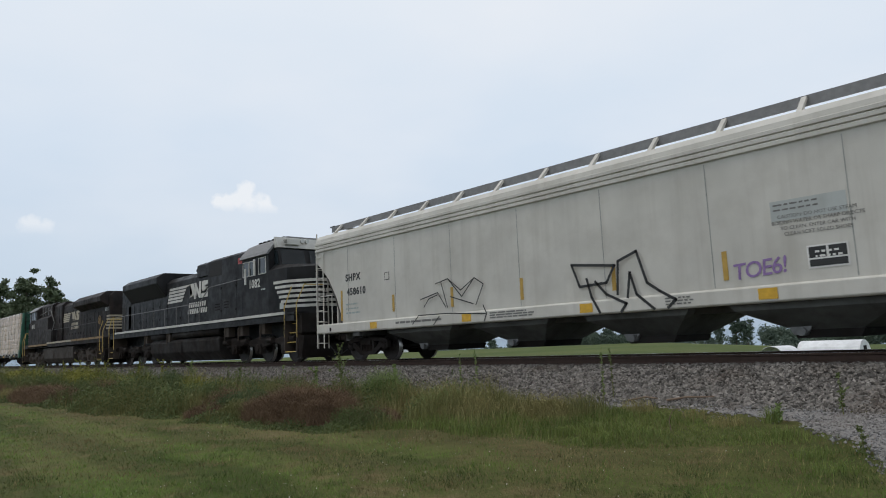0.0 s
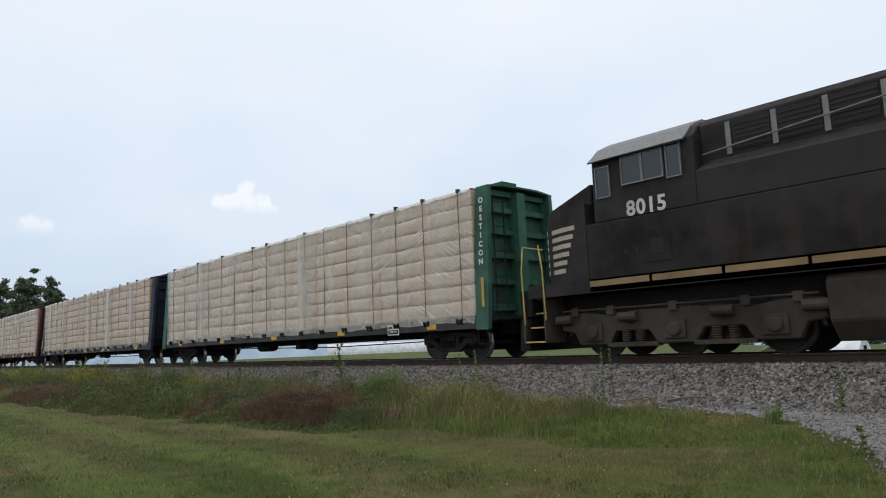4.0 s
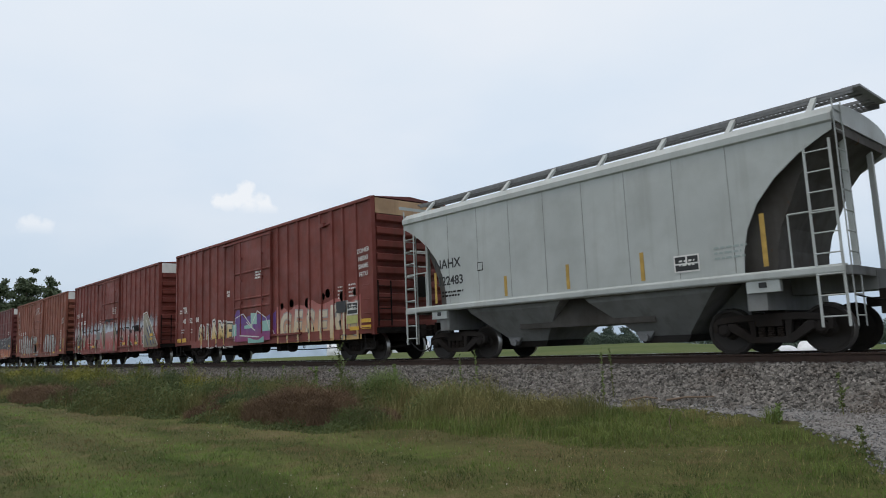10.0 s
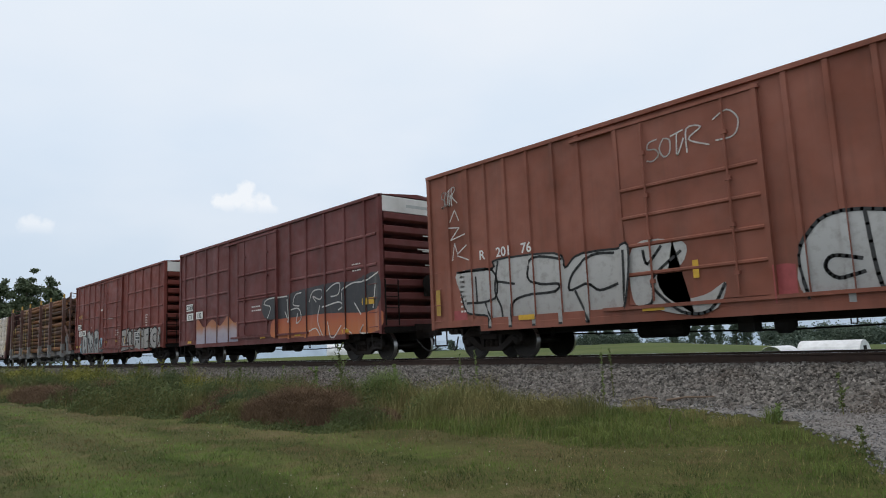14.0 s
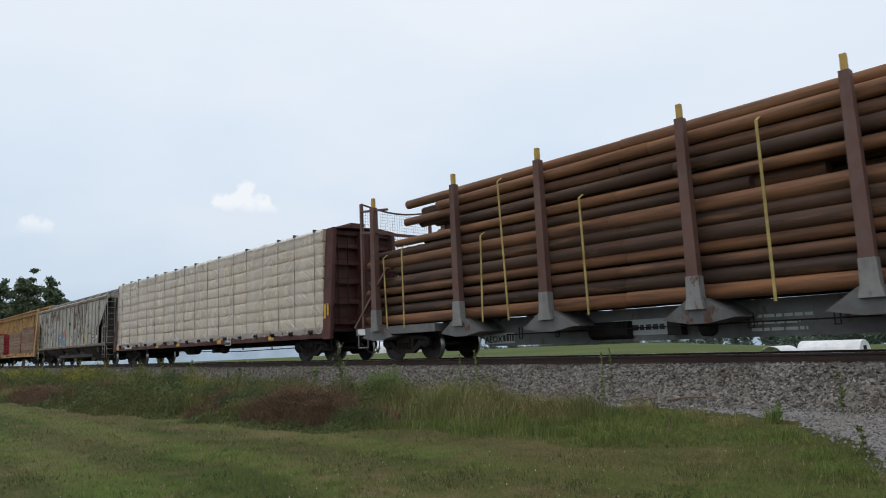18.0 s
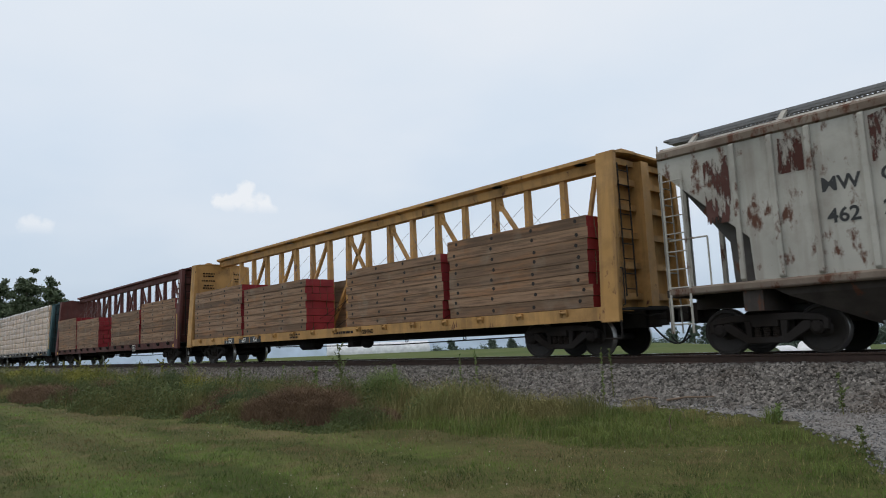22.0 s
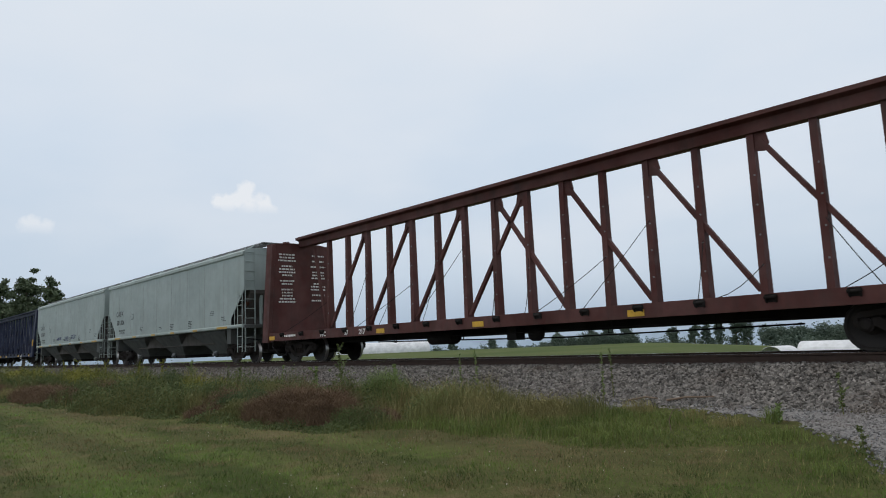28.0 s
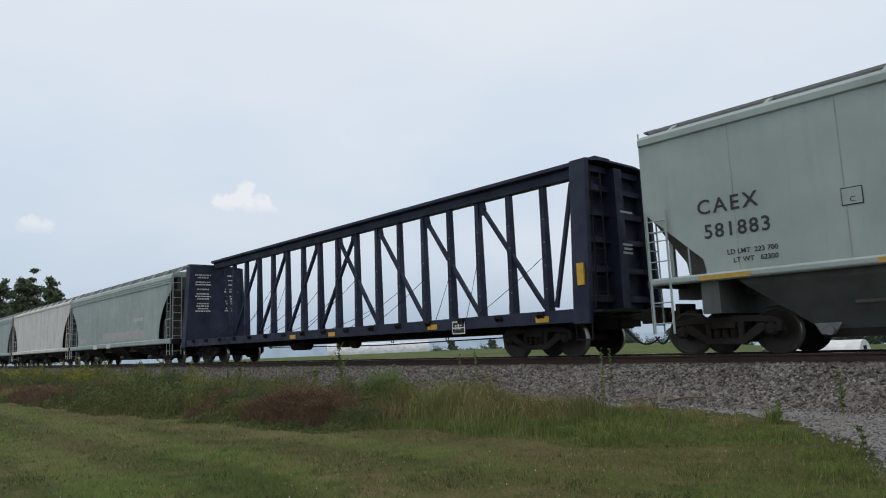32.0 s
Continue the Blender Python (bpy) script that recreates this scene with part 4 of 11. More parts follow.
def loose_cables(car, xs, high, seed=0):
    """Slack tie-down cables of an empty car."""
    rnd = random.Random(seed)
    for k, x in enumerate(xs):
        bm = bm_new()
        a = Vector((x + 0.06, -0.15, high - rnd.uniform(1.2, 3.0)))
        b = Vector((x + rnd.choice((-1, 1)) * rnd.uniform(0.5, 1.3), -1.45, 1.1))
        pts = []
        rnd_sag = rnd.choice((0.02, 0.04, 0.25))
        for i in range(7):
            u = i / 6
            p = a.lerp(b, u)
            p.z -= rnd_sag * math.sin(math.pi * u)
            pts.append(p)
        path_rod(bm, pts, 0.009, 5)
        part("cable", bm, M["steel_dark"], car, "slack steel tie-down cable")


def crossed_cables(car, xs):
    """Tie-down cables that drop in pairs from the posts over the load to the sill."""
    for x in xs:
        for d in (-1, 1):
            if abs(x + d) < 1.3:
                continue
            bm = bm_new()
            a, b = Vector((x + d * 0.06, -0.14, 4.05)), Vector((x + d * 1.25, -0.62, 3.02))
            path_rod(bm, [a.lerp(b, i / 5) - Vector((0, 0, 0.03 * math.sin(math.pi * i / 5))) for i in range(6)], 0.0055, 5)
            part("cable", bm, M["rail_grey"], car, "thin steel tie-down cable")


# ---- sawn lumber wrapped in plastic ----
def wrap_material(name, colour, pale, amount, seed):
    """Kraft wrap and clear film: diagonal creases, cloudy sheets, dull shine."""
    m, nt, b = nodes(name)
    c = n_mix(nt, n_ramp(nt, n_noise(nt, 0.5, 3, seed=seed), 0.35, 0.7), colour, tuple(v * 0.88 for v in colour))
    info = nt.nodes.new("ShaderNodeObjectInfo")
    c = n_mix(nt, n_ramp(nt, info.outputs["Random"], 0, 1, 0, 0.22), c, tuple(min(1, v * 1.25) for v in colour))
    cloud = n_ramp(nt, n_noise(nt, 0.9, 5, 0.6, (1, 1, 0.45), seed=seed + 3), 0.50, 0.72, 0, amount)
    c = n_mix(nt, cloud, c, pale)
    tc = nt.nodes.new("ShaderNodeTexCoord")
    rot = nt.nodes.new("ShaderNodeMapping")
    rot.inputs["Rotation"].default_value = (0, radians(38), 0)
    rot.inputs["Scale"].default_value = (1.0, 1.0, 9.0)
    nt.links.new(tc.outputs["Object"], rot.inputs[0])
    cr = nt.nodes.new("ShaderNodeTexNoise")
    cr.inputs["Scale"].default_value, cr.inputs["Detail"].default_value, cr.inputs["Distortion"].default_value = 1.1, 5, 1.2
    nt.links.new(rot.outputs[0], cr.inputs["Vector"])
    crease = n_ramp(nt, cr.outputs[0], 0.56, 0.66)
    c = n_mix(nt, n_mul(nt, crease, 0.30 + amount * 0.3), c, pale)
    nt.links.new(c, b.inputs["Base Color"])
    b.inputs["Roughness"].default_value = 0.38
    h = n_mul(nt, cr.outputs[0], n_mul(nt, n_noise(nt, 7.0, 4, seed=seed + 5), 0.35), "ADD")
    n_bump(nt, b, h, 0.55, 0.035)
    return m


PALE = (0.74, 0.70, 0.64)
M["wrap_a"] = wrap_material("film_wrapped_lumber", (0.60, 0.41, 0.265), PALE, 0.3, 1.0)
M["wrap_b"] = wrap_material("film_wrapped_lumber_pale", (0.63, 0.475, 0.345), PALE, 0.35, 9.0)
M["wrap_c"] = wrap_material("film_wrapped_lumber_cloudy", (0.62, 0.50, 0.365), (0.74, 0.67, 0.57), 0.5, 17.0)
M["film"] = wrap_material("cloudy_white_film", (0.72, 0.70, 0.66), (0.82, 0.81, 0.79), 0.5, 23.0)
M["haze_film"] = plain("hazy_loose_film", (0.78, 0.72, 0.64), 0.4, 0, 0.06, 1.5)
film_nodes = M["haze_film"].node_tree
across = film_nodes.nodes.new("ShaderNodeSeparateXYZ")
film_nodes.links.new(film_nodes.nodes.new("ShaderNodeTexCoord").outputs["Generated"], across.inputs[0])
thick = n_mul(film_nodes, n_ramp(film_nodes, across.outputs[0], 0.0, 0.12), n_ramp(film_nodes, across.outputs[0], 0.15, 1.0, 1.0, 0.0))
film_nodes.links.new(n_mul(film_nodes, thick, n_ramp(film_nodes, n_noise(film_nodes, 1.3, 4, 0.6, (1.6, 1, 0.25)), 0.32, 0.6, 0.25, 0.7)), film_nodes.nodes["Principled BSDF"].inputs["Alpha"])



def film_material(name, colour, lo, hi, seed):
    """Clear film gone cloudy; the whiter creases are its highlights, painted in."""
    m, nt, b = nodes(name)
    tc = nt.nodes.new("ShaderNodeTexCoord")
    waves = []
    for turn, sc in ((26, 0.8), (-30, 0.9), (58, 0.7)):
        tilt = nt.nodes.new("ShaderNodeMapping")
        tilt.inputs["Rotation"].default_value = (0, radians(turn), 0)
        nt.links.new(tc.outputs["Object"], tilt.inputs[0])
        mp = nt.nodes.new("ShaderNodeMapping")
        mp.inputs["Scale"].default_value = (1.1 * sc, 0.0, 26.0 * sc)
        mp.inputs["Location"].default_value = (seed, 0, seed * 0.7)
        nt.links.new(tilt.outputs[0], mp.inputs[0])
        n = nt.nodes.new("ShaderNodeTexNoise")
        n.inputs["Scale"].default_value, n.inputs["Detail"].default_value, n.inputs["Distortion"].default_value = 0.9, 4, 1.0
        nt.links.new(mp.outputs[0], n.inputs["Vector"])
        waves.append(n.outputs[0])
    where = n_ramp(nt, n_noise(nt, 0.55, 3, seed=seed), 0.4, 0.6)
    crease = n_mul(nt, n_ramp(nt, waves[0], 0.50, 0.66), where)
    crease = n_mul(nt, crease, n_mul(nt, n_ramp(nt, waves[1], 0.50, 0.66), n_ramp(nt, where, 0.0, 1.0, 1.0, 0.2)), "MAXIMUM")
    crease = n_mul(nt, crease, n_ramp(nt, waves[2], 0.60, 0.70, 0, 0.7), "MAXIMUM")
    cloud = n_ramp(nt, n_noise(nt, 0.8, 5, 0.6, (1, 1, 0.5), seed=seed + 2), 0.40, 0.75, lo, (lo + hi) / 2)
    a = n_mul(nt, cloud, n_mul(nt, crease, hi), "MAXIMUM")
    nt.links.new(a, b.inputs["Alpha"])
    b.inputs["Base Color"].default_value = (*colour, 1)
    b.inputs["Roughness"].default_value = 0.32
    h = n_mul(nt, n_mul(nt, waves[0], waves[1], "ADD"), n_mul(nt, n_noise(nt, 6.0, 4, seed=seed + 5), 0.3), "ADD")
    n_bump(nt, b, h, 0.6, 0.03)
    return m


M["clear_film"] = film_material("clear_film", (0.80, 0.745, 0.67), 0.16, 0.6, 3.0)
M["milky_film"] = film_material("milky_film", (0.80, 0.735, 0.645), 0.26, 0.7, 7.0)
M["strap"] = plain("black_strap", (0.045, 0.042, 0.038), 0.6)


def lumber_load(x, x0, x1, mat, label, rows=8, z0=1.14, z1=4.56, columns=None, straps=16, film=(), seed=0, belly=0.03):
    """Bundles stacked against the beam, strapped down, under plastic film."""
    load = new_load("lumber_load", x, label, "lumber", "wrapped lumber loads")
    rnd = random.Random(seed)
    if columns is None:
        columns, u = [], x0
        while x1 - u > 3.4:
            u += rnd.choice((2.44, 3.05, 3.66))
            if x1 - u < 1.6:
                u = x1 - 2.0
            columns.append(u)
        columns = [c for c in columns if c < x1 - 1.2]
    cuts = [x0] + list(columns) + [x1]
    h = (z1 - z0) / rows
    meshes = {}
    # the stacks differ a little in height
    slack = [rnd.uniform(-0.07, 0.02) for _ in cuts]
    for c, (a, b) in enumerate(zip(cuts, cuts[1:])):
        for r in range(rows):
            for sy in (-1, 1):
                key = (round(b - a, 2), rnd.randrange(3))
                if key not in meshes:
                    bm = bm_new()
                    w = b - a - 0.02
                    k0 = rnd.random() * 50
                    # the outer face bellies, and its edges draw in
                    nx, nz = max(8, int(w / 0.22)), 6
                    pts = []
                    for j in range(nz + 1):
                        row = []
                        for i in range(nx + 1):
                            u, v = i / nx, j / nz
                            e = min(1.0, 1.5 * min(u, 1 - u) * w + 0.45) * math.sin(math.pi * (0.06 + 0.88 * v)) ** 0.7
                            e *= 0.75 + 0.5 * noise.noise((k0 + u * w * 0.5, 2, 0))
                            top = 0.945 + 0.06 * noise.noise((k0 + u * w * 0.7, 5, 0)) + 0.03 * noise.noise((k0 + u * w * 2.6, 7, 0))
                            row.append((-w / 2 + u * w, -belly * e - 0.006 * noise.noise((k0 + u * w * 1.5, v * 2, 0)), h * v * min(0.985, top)))
                        pts.append(row)
                    vv = grid_skin(bm, pts)
                    back = [bm.verts.new((sx * w / 2, 1.12, z)) for sx, z in ((-1, 0), (1, 0), (1, h * 0.945), (-1, h * 0.945))]
                    bm.faces.new([back[0], back[1]] + vv[0][::-1])
                    bm.faces.new([back[2], back[3]] + vv[-1])
                    bm.faces.new([back[3], back[0]] + [q[0] for q in vv])
                    bm.faces.new([back[1], back[2]] + [q[-1] for q in vv][::-1])
                    bm.faces.new(back)
                    bmesh.ops.recalc_face_normals(bm, faces=bm.faces[:])
                    me = mesh_of(bm, "package", mat)
                    for p in me.polygons:
                        p.use_smooth = abs(p.normal.y) > 0.3 and len(p.vertices) == 4
                    meshes[key] = me
                o = part("package", meshes[key], None, load)
                o.matrix_basis = pose((a + b) / 2, sy * (1.422 - belly + rnd.uniform(0, 0.02)), z0 + r * (h + slack[c] / rows), 0, 0, 0 if sy < 0 else 180)
    # straps from the sill over the top
    at = [x0 + (k + 0.6) * (x1 - x0) / straps + rnd.uniform(-0.12, 0.12) for k in range(straps)]
    for u in at:
        bm = bm_new()
        y = -1.488
        path = [(u + 0.02, -1.5, z0 - 0.06), (u, y, z0 + 0.1), (u + rnd.uniform(-0.03, 0.03), y, (z0 + z1) / 2), (u, y + 0.01, z1 - 0.03), (u, y + 0.12, z1 + 0.035), (u, -0.6, z1 + 0.04)]
        for p, q in zip(path, path[1:]):
            bar(bm, p, q, 0.016, 0.010, (0, 1, 0))
        s = part("strap", bm, M["strap"], load, "dark steel tie-down cable")
        if rnd.random() < 0.75:
            bm = bm_new()
            box(bm, u - 0.035, u + 0.035, y - 0.015, y + 0.1, z1 - 0.05, z1 + 0.04)
            bevel(bm, 0.012)
            part("corner_guard", bm, M["strap"], s)
    # film over the top, hanging a little way down
    bm = bm_new()
    xs = np.arange(x0 - 0.02, x1 + 0.03, 0.15)
    prof = [(-0.25, z1 + 0.03), (-1.0, z1 + 0.025), (-1.38, z1 + 0.012), (-1.452, z1 - 0.05), (-1.458, None)]
    rows_ = []
    for y, z in prof:
        rows_.append([(u, y + 0.012 * noise.noise((u * 4, y * 3, seed)), (z if z is not None else z1 - 0.10 - 0.07 * abs(noise.noise((u * 1.6, 3, seed)))) + 0.018 * noise.noise((u * 3, y, seed + 2))) for u in xs])
    grid_skin(bm, rows_)
    part("top_film", bm, M["film"], load, "cloudy white plastic film over the top", smooth=True)
    # one sheet of film over the whole side: full over each layer, drawn in at joints and straps, ragged at the foot
    bm = bm_new()
    xs = np.linspace(x0 - 0.02, x1 + 0.02, int((x1 - x0) / 0.095))
    zs = np.concatenate([[z0 - 0.17, z0 - 0.08], np.linspace(z0, z1 - 0.02, rows * 7 + 1)])
    rows_ = []
    for j, z in enumerate(zs):
        row = []
        for u in xs:
            c = max(k for k in range(len(cuts) - 1) if u >= cuts[k] or k == 0)
            hh = h + slack[c] / rows
            lay = (z - z0 + 0.025 * noise.noise((u * 0.35, z * 0.5, seed))) / hh
            v = lay - math.floor(lay)
            full = min(1.0, 5.0 * min(v, 1 - v)) ** 0.6 * (0.55 + 0.9 * abs(noise.noise((u * 0.3, math.floor(lay) * 3.1, seed + 1))))
            near = min(abs(u - q) for q in at)
            tight = math.exp(-(near / 0.08) ** 2)
            q = u * 0.8 + z * 0.9
            w = 0.016 * noise.noise((q * 1.9 + seed, (u - z) * 0.45, seed)) + 0.012 * noise.noise((u * 3.1, z * 1.4, seed + 4)) + 0.010 * noise.noise((u * 1.2 - z * 2.5, z * 2, seed + 9))
            w += 0.010 * noise.noise(((u + z) * 5.0, (u - z) * 0.8, seed + 13)) * max(0.0, noise.noise((u * 0.5, z * 0.5, seed + 17)) + 0.3)
            y = -1.462 - (0.03 * full + abs(w) * 0.8) * (1 - 0.85 * tight)
            zz = z
            if z < z0 + 0.02:
                y = min(y, -1.512 - 0.015 * (j == 0) - 0.02 * abs(w) / 0.02)
            if j < 2:
                zz = z + 0.09 * noise.noise((u * 0.9, 8, seed)) + 0.03 * noise.noise((u * 3.3, 2, seed)) + 0.03 * tight
            row.append((u, y, zz))
        rows_.append(row)
    grid_skin(bm, rows_)
    part("side_film", bm, M["clear_film"] if mat is M["wrap_a"] else M["milky_film"], load, "wrinkled clear plastic film", smooth=True)
    # upright bands of loose cloudy film
    for u, w in [(u, 1.6 * w) for u, w in film]:
        bm = bm_new()
        zs = np.linspace(z0 - 0.02, z1 + 0.01, 16)
        cols = np.linspace(-w / 2, w / 2, 6)
        grid_skin(bm, [[(u + c * (1 + 0.15 * noise.noise((z * 0.9, u, 1))) + 0.05 * noise.noise((z * 0.7, u, 5)), -1.492 - 0.02 * math.cos(math.pi * c / w) - 0.012 * noise.noise((c * 5, z * 0.6, u)), z) for c in cols] for z in zs])
        part("loose_film", bm, M["haze_film"], load, "loose cloudy white film", smooth=True)
    return load


# ---- covered hoppers ----
def covered_hopper(left, right, mat, label, side, bays, eave, sill, roof_z, truck_x, rails="posts", ribs=(), belt=0.0, width=1.55, bay_mat=None, walk_y=0.62, posts=10, chute_z=0.27, gap_z=0.72, seed=0, rib_mat=None, ladders=True, lift=0.29, trim_mat=None, side_top=None):
    """side: the outline of half the side wall from the foot of the slope up to the eave, as (in from the end, height)."""
    car, half = new_car("covered_hopper", left, right, label, "hopper car", "covered hoppers of the train")
    W = width
    bay_mat = bay_mat or mat
    out = [(-half + a, z) for a, z in side]
    outline = out + [(-x, z) for x, z in out[::-1]]
    # grimy tank with sloping ends, narrower than the side sheets that hide it; recess shade is in its colour
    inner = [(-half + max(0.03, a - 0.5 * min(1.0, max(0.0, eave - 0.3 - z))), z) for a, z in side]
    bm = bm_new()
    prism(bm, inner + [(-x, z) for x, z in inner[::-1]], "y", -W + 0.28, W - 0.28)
    body = part("body", bm, M["slope_grime_shade"], car)
    for sy in (-1, 1):
        bm = bm_new()
        prism(bm, outline, "y", *sorted((sy * (W - 0.025), sy * W)))
        part("side_sheet", bm, mat, body)
        # dark sheet stands in for the shaded recess between the bays
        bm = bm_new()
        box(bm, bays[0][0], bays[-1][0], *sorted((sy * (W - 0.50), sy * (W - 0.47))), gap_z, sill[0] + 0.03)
        part("apron", bm, M["slope_grime_shade"], body)
    # thin end edges of the side walls stand out past the slope sheets
    bm = bm_new()
    n = 8
    prof = []
    for k in range(n + 1):
        a = math.pi * k / n
        prof.append((-W * math.cos(a) * 1.0, eave - 0.005 + (roof_z - eave) * math.sin(a) ** 0.8))
    prism(bm, [(-W - 0.02, eave - 0.12)] + prof + [(W + 0.02, eave - 0.12)], "x", -half, half)
    part("roof", bm, mat, car)
    for sy in (-1, 1):
        bm = bm_new()
        if belt:
            for k in range(3):
                z = eave - 0.10 - k * belt / 3
                prism(bm, [(sy * W, z), (sy * (W + 0.05), z - 0.03), (sy * (W + 0.05), z - 0.10 * belt / 0.33), (sy * W, z - 0.12 * belt / 0.33)], "x", -half, half)
        else:
            prism(bm, [(sy * W, eave + 0.03), (sy * (W + 0.05), eave - 0.02), (sy * (W + 0.05), eave - 0.14), (sy * W, eave - 0.17)], "x", -half, half)
        part("eave_belt", bm, trim_mat or mat, car)
        bm = bm_new()
        prism(bm, [(sy * W, sill[1]), (sy * (W + 0.06), sill[1] - 0.03), (sy * (W + 0.06), sill[0] + 0.03), (sy * (W + 0.02), sill[0]), (sy * (W - 0.12), sill[0]), (sy * (W - 0.12), sill[1])], "x", -half + 0.05, half - 0.05)
        bevel(bm, 0.012)
        part("side_sill", bm, trim_mat or mat, car)
    if ribs:
        for x in ribs:
            bm = bm_new()
            prism(bm, [(-W, sill[1]), (-W - 0.055, sill[1] + 0.05), (-W - 0.055, eave - 0.2), (-W, eave - 0.15)], "x", x - 0.05, x + 0.05)
            bevel(bm, 0.01)
            part("rib", bm, rib_mat or mat, car)
    else:
        for x in np.linspace(-half + 1.9, half - 1.9, 8):
            bm = bm_new()
            box(bm, x - 0.008, x + 0.008, -W - 0.004, -W + 0.004, sill[1] + 0.02, eave - 0.15 - belt)
            part("weld_seam", bm, M["seam"], car)
    # hoppers under the floor
    for c, top, foot in bays:
        bm = bm_new()
        # drawn in on all four sides towards the outlet
        rings = [[bm.verts.new((c + i * u, j * v, z)) for i, j in ((-1, -1), (1, -1), (1, 1), (-1, 1))] for u, v, z in ((top, W - 0.14, sill[0] + 0.03), (top - 0.15 * (top - foot), W - 0.17, sill[0] - 0.12), (foot, 0.72, chute_z + 0.14))]
        bm.faces.new(rings[0])
        bm.faces.new(rings[2][::-1])
        for lo, hi in zip(rings, rings[1:]):
            for i in range(4):
                bm.faces.new((lo[i], lo[(i + 1) % 4], hi[(i + 1) % 4], hi[i]))
        bmesh.ops.recalc_face_normals(bm, faces=bm.faces[:])
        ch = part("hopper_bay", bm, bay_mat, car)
        bm = bm_new()
        prism(bm, [(c - foot - 0.06, chute_z + 0.15), (c + foot + 0.06, chute_z + 0.15), (c + foot - 0.02, chute_z), (c - foot + 0.02, chute_z)], "y", -0.75, 0.75)
        part("outlet", bm, M["steel_dark"], ch)
        bm = bm_new()
        prism(bm, [(c - foot - 0.1, chute_z + 0.26), (c - foot + 0.36, chute_z + 0.26), (c - foot + 0.22, chute_z + 0.06), (c - foot, chute_z + 0.06)], "y", -0.84, -0.72)
        lathe(bm, [(0, -0.92), (0.08, -0.92), (0.08, -0.7)], 12, "y", (c - foot + 0.16, 0, chute_z + 0.12))
        part("gate", bm, M["galv"], ch, "grey outlet gate with a capped spindle")
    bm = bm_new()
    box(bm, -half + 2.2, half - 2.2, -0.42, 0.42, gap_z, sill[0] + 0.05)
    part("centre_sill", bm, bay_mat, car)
    # end sills, slope props, draft gear
    for s in (-1, 1):
        bm = bm_new()
        box(bm, *sorted((s * (half - 2.6), s * (half + 0.05))), -0.35, 0.35, sill[0] - 0.25, sill[0] + 0.1)
        box(bm, *sorted((s * (half - 0.15), s * (half + 0.04))), -W, W, sill[0] - 0.02, sill[1] - 0.04)
        part("end_sill", bm, bay_mat, car)
        bm = bm_new()
        box(bm, *sorted((s * (half - 1.35), s * half)), -W + 0.1, W - 0.1, sill[1] - 0.06, sill[1] - 0.03)
        part("end_deck", bm, M["galv"], car)
        for y in (-0.75, 0.75):
            bm = bm_new()
            zz = side[-2][1] if len(side) > 2 else 3.0
            bar(bm, (s * (half - 0.12), y, sill[1] - 0.05), (s * (half - 0.12), y, zz + 0.1), 0.09, 0.10, (0, 1, 0))
            part("end_post", bm, mat, car)
        coupler(car, s * (half + 0.05), s)
        truck(car, s * truck_x)
        bm = bm_new()
        box(bm, s * truck_x - 0.18, s * truck_x + 0.18, -W + 0.05, W - 0.05, 0.80, sill[0] + 0.05)
        part("body_bolster", bm, bay_mat, car)
        if ladders:
            ladder(car, s * (half + 0.02), -W + 0.25, 0.45, roof_z - 0.05, 0.42, 11, "y", mat, "end_ladder")
            ladder(car, s * (half - 0.28), -W - 0.05, 0.45, side_top or eave - 0.45, 0.42, 6 if side_top else 9, "x", mat, "side_ladder")
            bm = bm_new()
            path_rod(bm, [(s * (half - 0.9), -W + 0.02, sill[1]), (s * (half - 0.9), -W + 0.02, sill[1] + 0.95), (s * (half - 0.1), -W + 0.02, sill[1] + 0.95)], 0.018)
            part("end_rail", bm, mat, car)
    # running boards
    top = roof_z + lift
    for sy in (-1, 1):
        bm = bm_new()
        y0, y1 = sy * walk_y, sy * (walk_y - 0.52)
        n = int(2 * half / 0.085)
        if rails == "solid":
            prism(bm, [(y0, top), (y0, top - 0.21), (y0 - sy * 0.02, top - 0.21), (y1, top - 0.01), (y1, top)], "x", -half - 0.15, half + 0.15)
        else:
            for k in range(n):
                x = -half + (k + 0.5) * 2 * half / n
                bar(bm, (x, y0, top - 0.03), (x, y1, top), 0.02, 0.04, (1, 0, 0))
            for y in (y0, (y0 + y1) / 2, y1):
                bar(bm, (-half - 0.15, y, top - 0.02), (half + 0.15, y, top - 0.02), 0.02, 0.06)
            prism(bm, [(y0, top - 0.0), (y0, top - 0.10), (y0 - sy * 0.015, top - 0.10), (y0 - sy * 0.015, top)], "x", -half - 0.15, half + 0.15)
        w = part("running_board", bm, M["galv"], car, "dark steel roof walkway")
        for k in range(posts):
            x = -half + 0.5 + k * (2 * half - 1.0) / (posts - 1)
            bm = bm_new()
            prism(bm, [(y0 - sy * 0.05, top - 0.02), (y0 + sy * 0.02, top - 0.02), (sy * (walk_y + 0.42), eave + (roof_z - eave) * 0.55), (sy * (walk_y + 0.30), eave + (roof_z - eave) * 0.55)], "x", x - 0.05, x + 0.05)
            part("walk_bracket", bm, mat, w)
    for s in (-1, 1):
        bm = bm_new()
        x = s * (half + 0.12)
        bar(bm, (x, -walk_y, top), (x, walk_y, top), 0.3, 0.04)
        part("end_walk", bm, M["galv"], car)
    # roof hatches
    for x in np.linspace(-half + 1.4, half - 1.4, 6):
        bm = bm_new()
        lathe(bm, [(0.0, 0.16), (0.28, 0.15), (0.32, 0.10), (0.32, 0.0)], 16, "z", (x, 0, roof_z - 0.01))
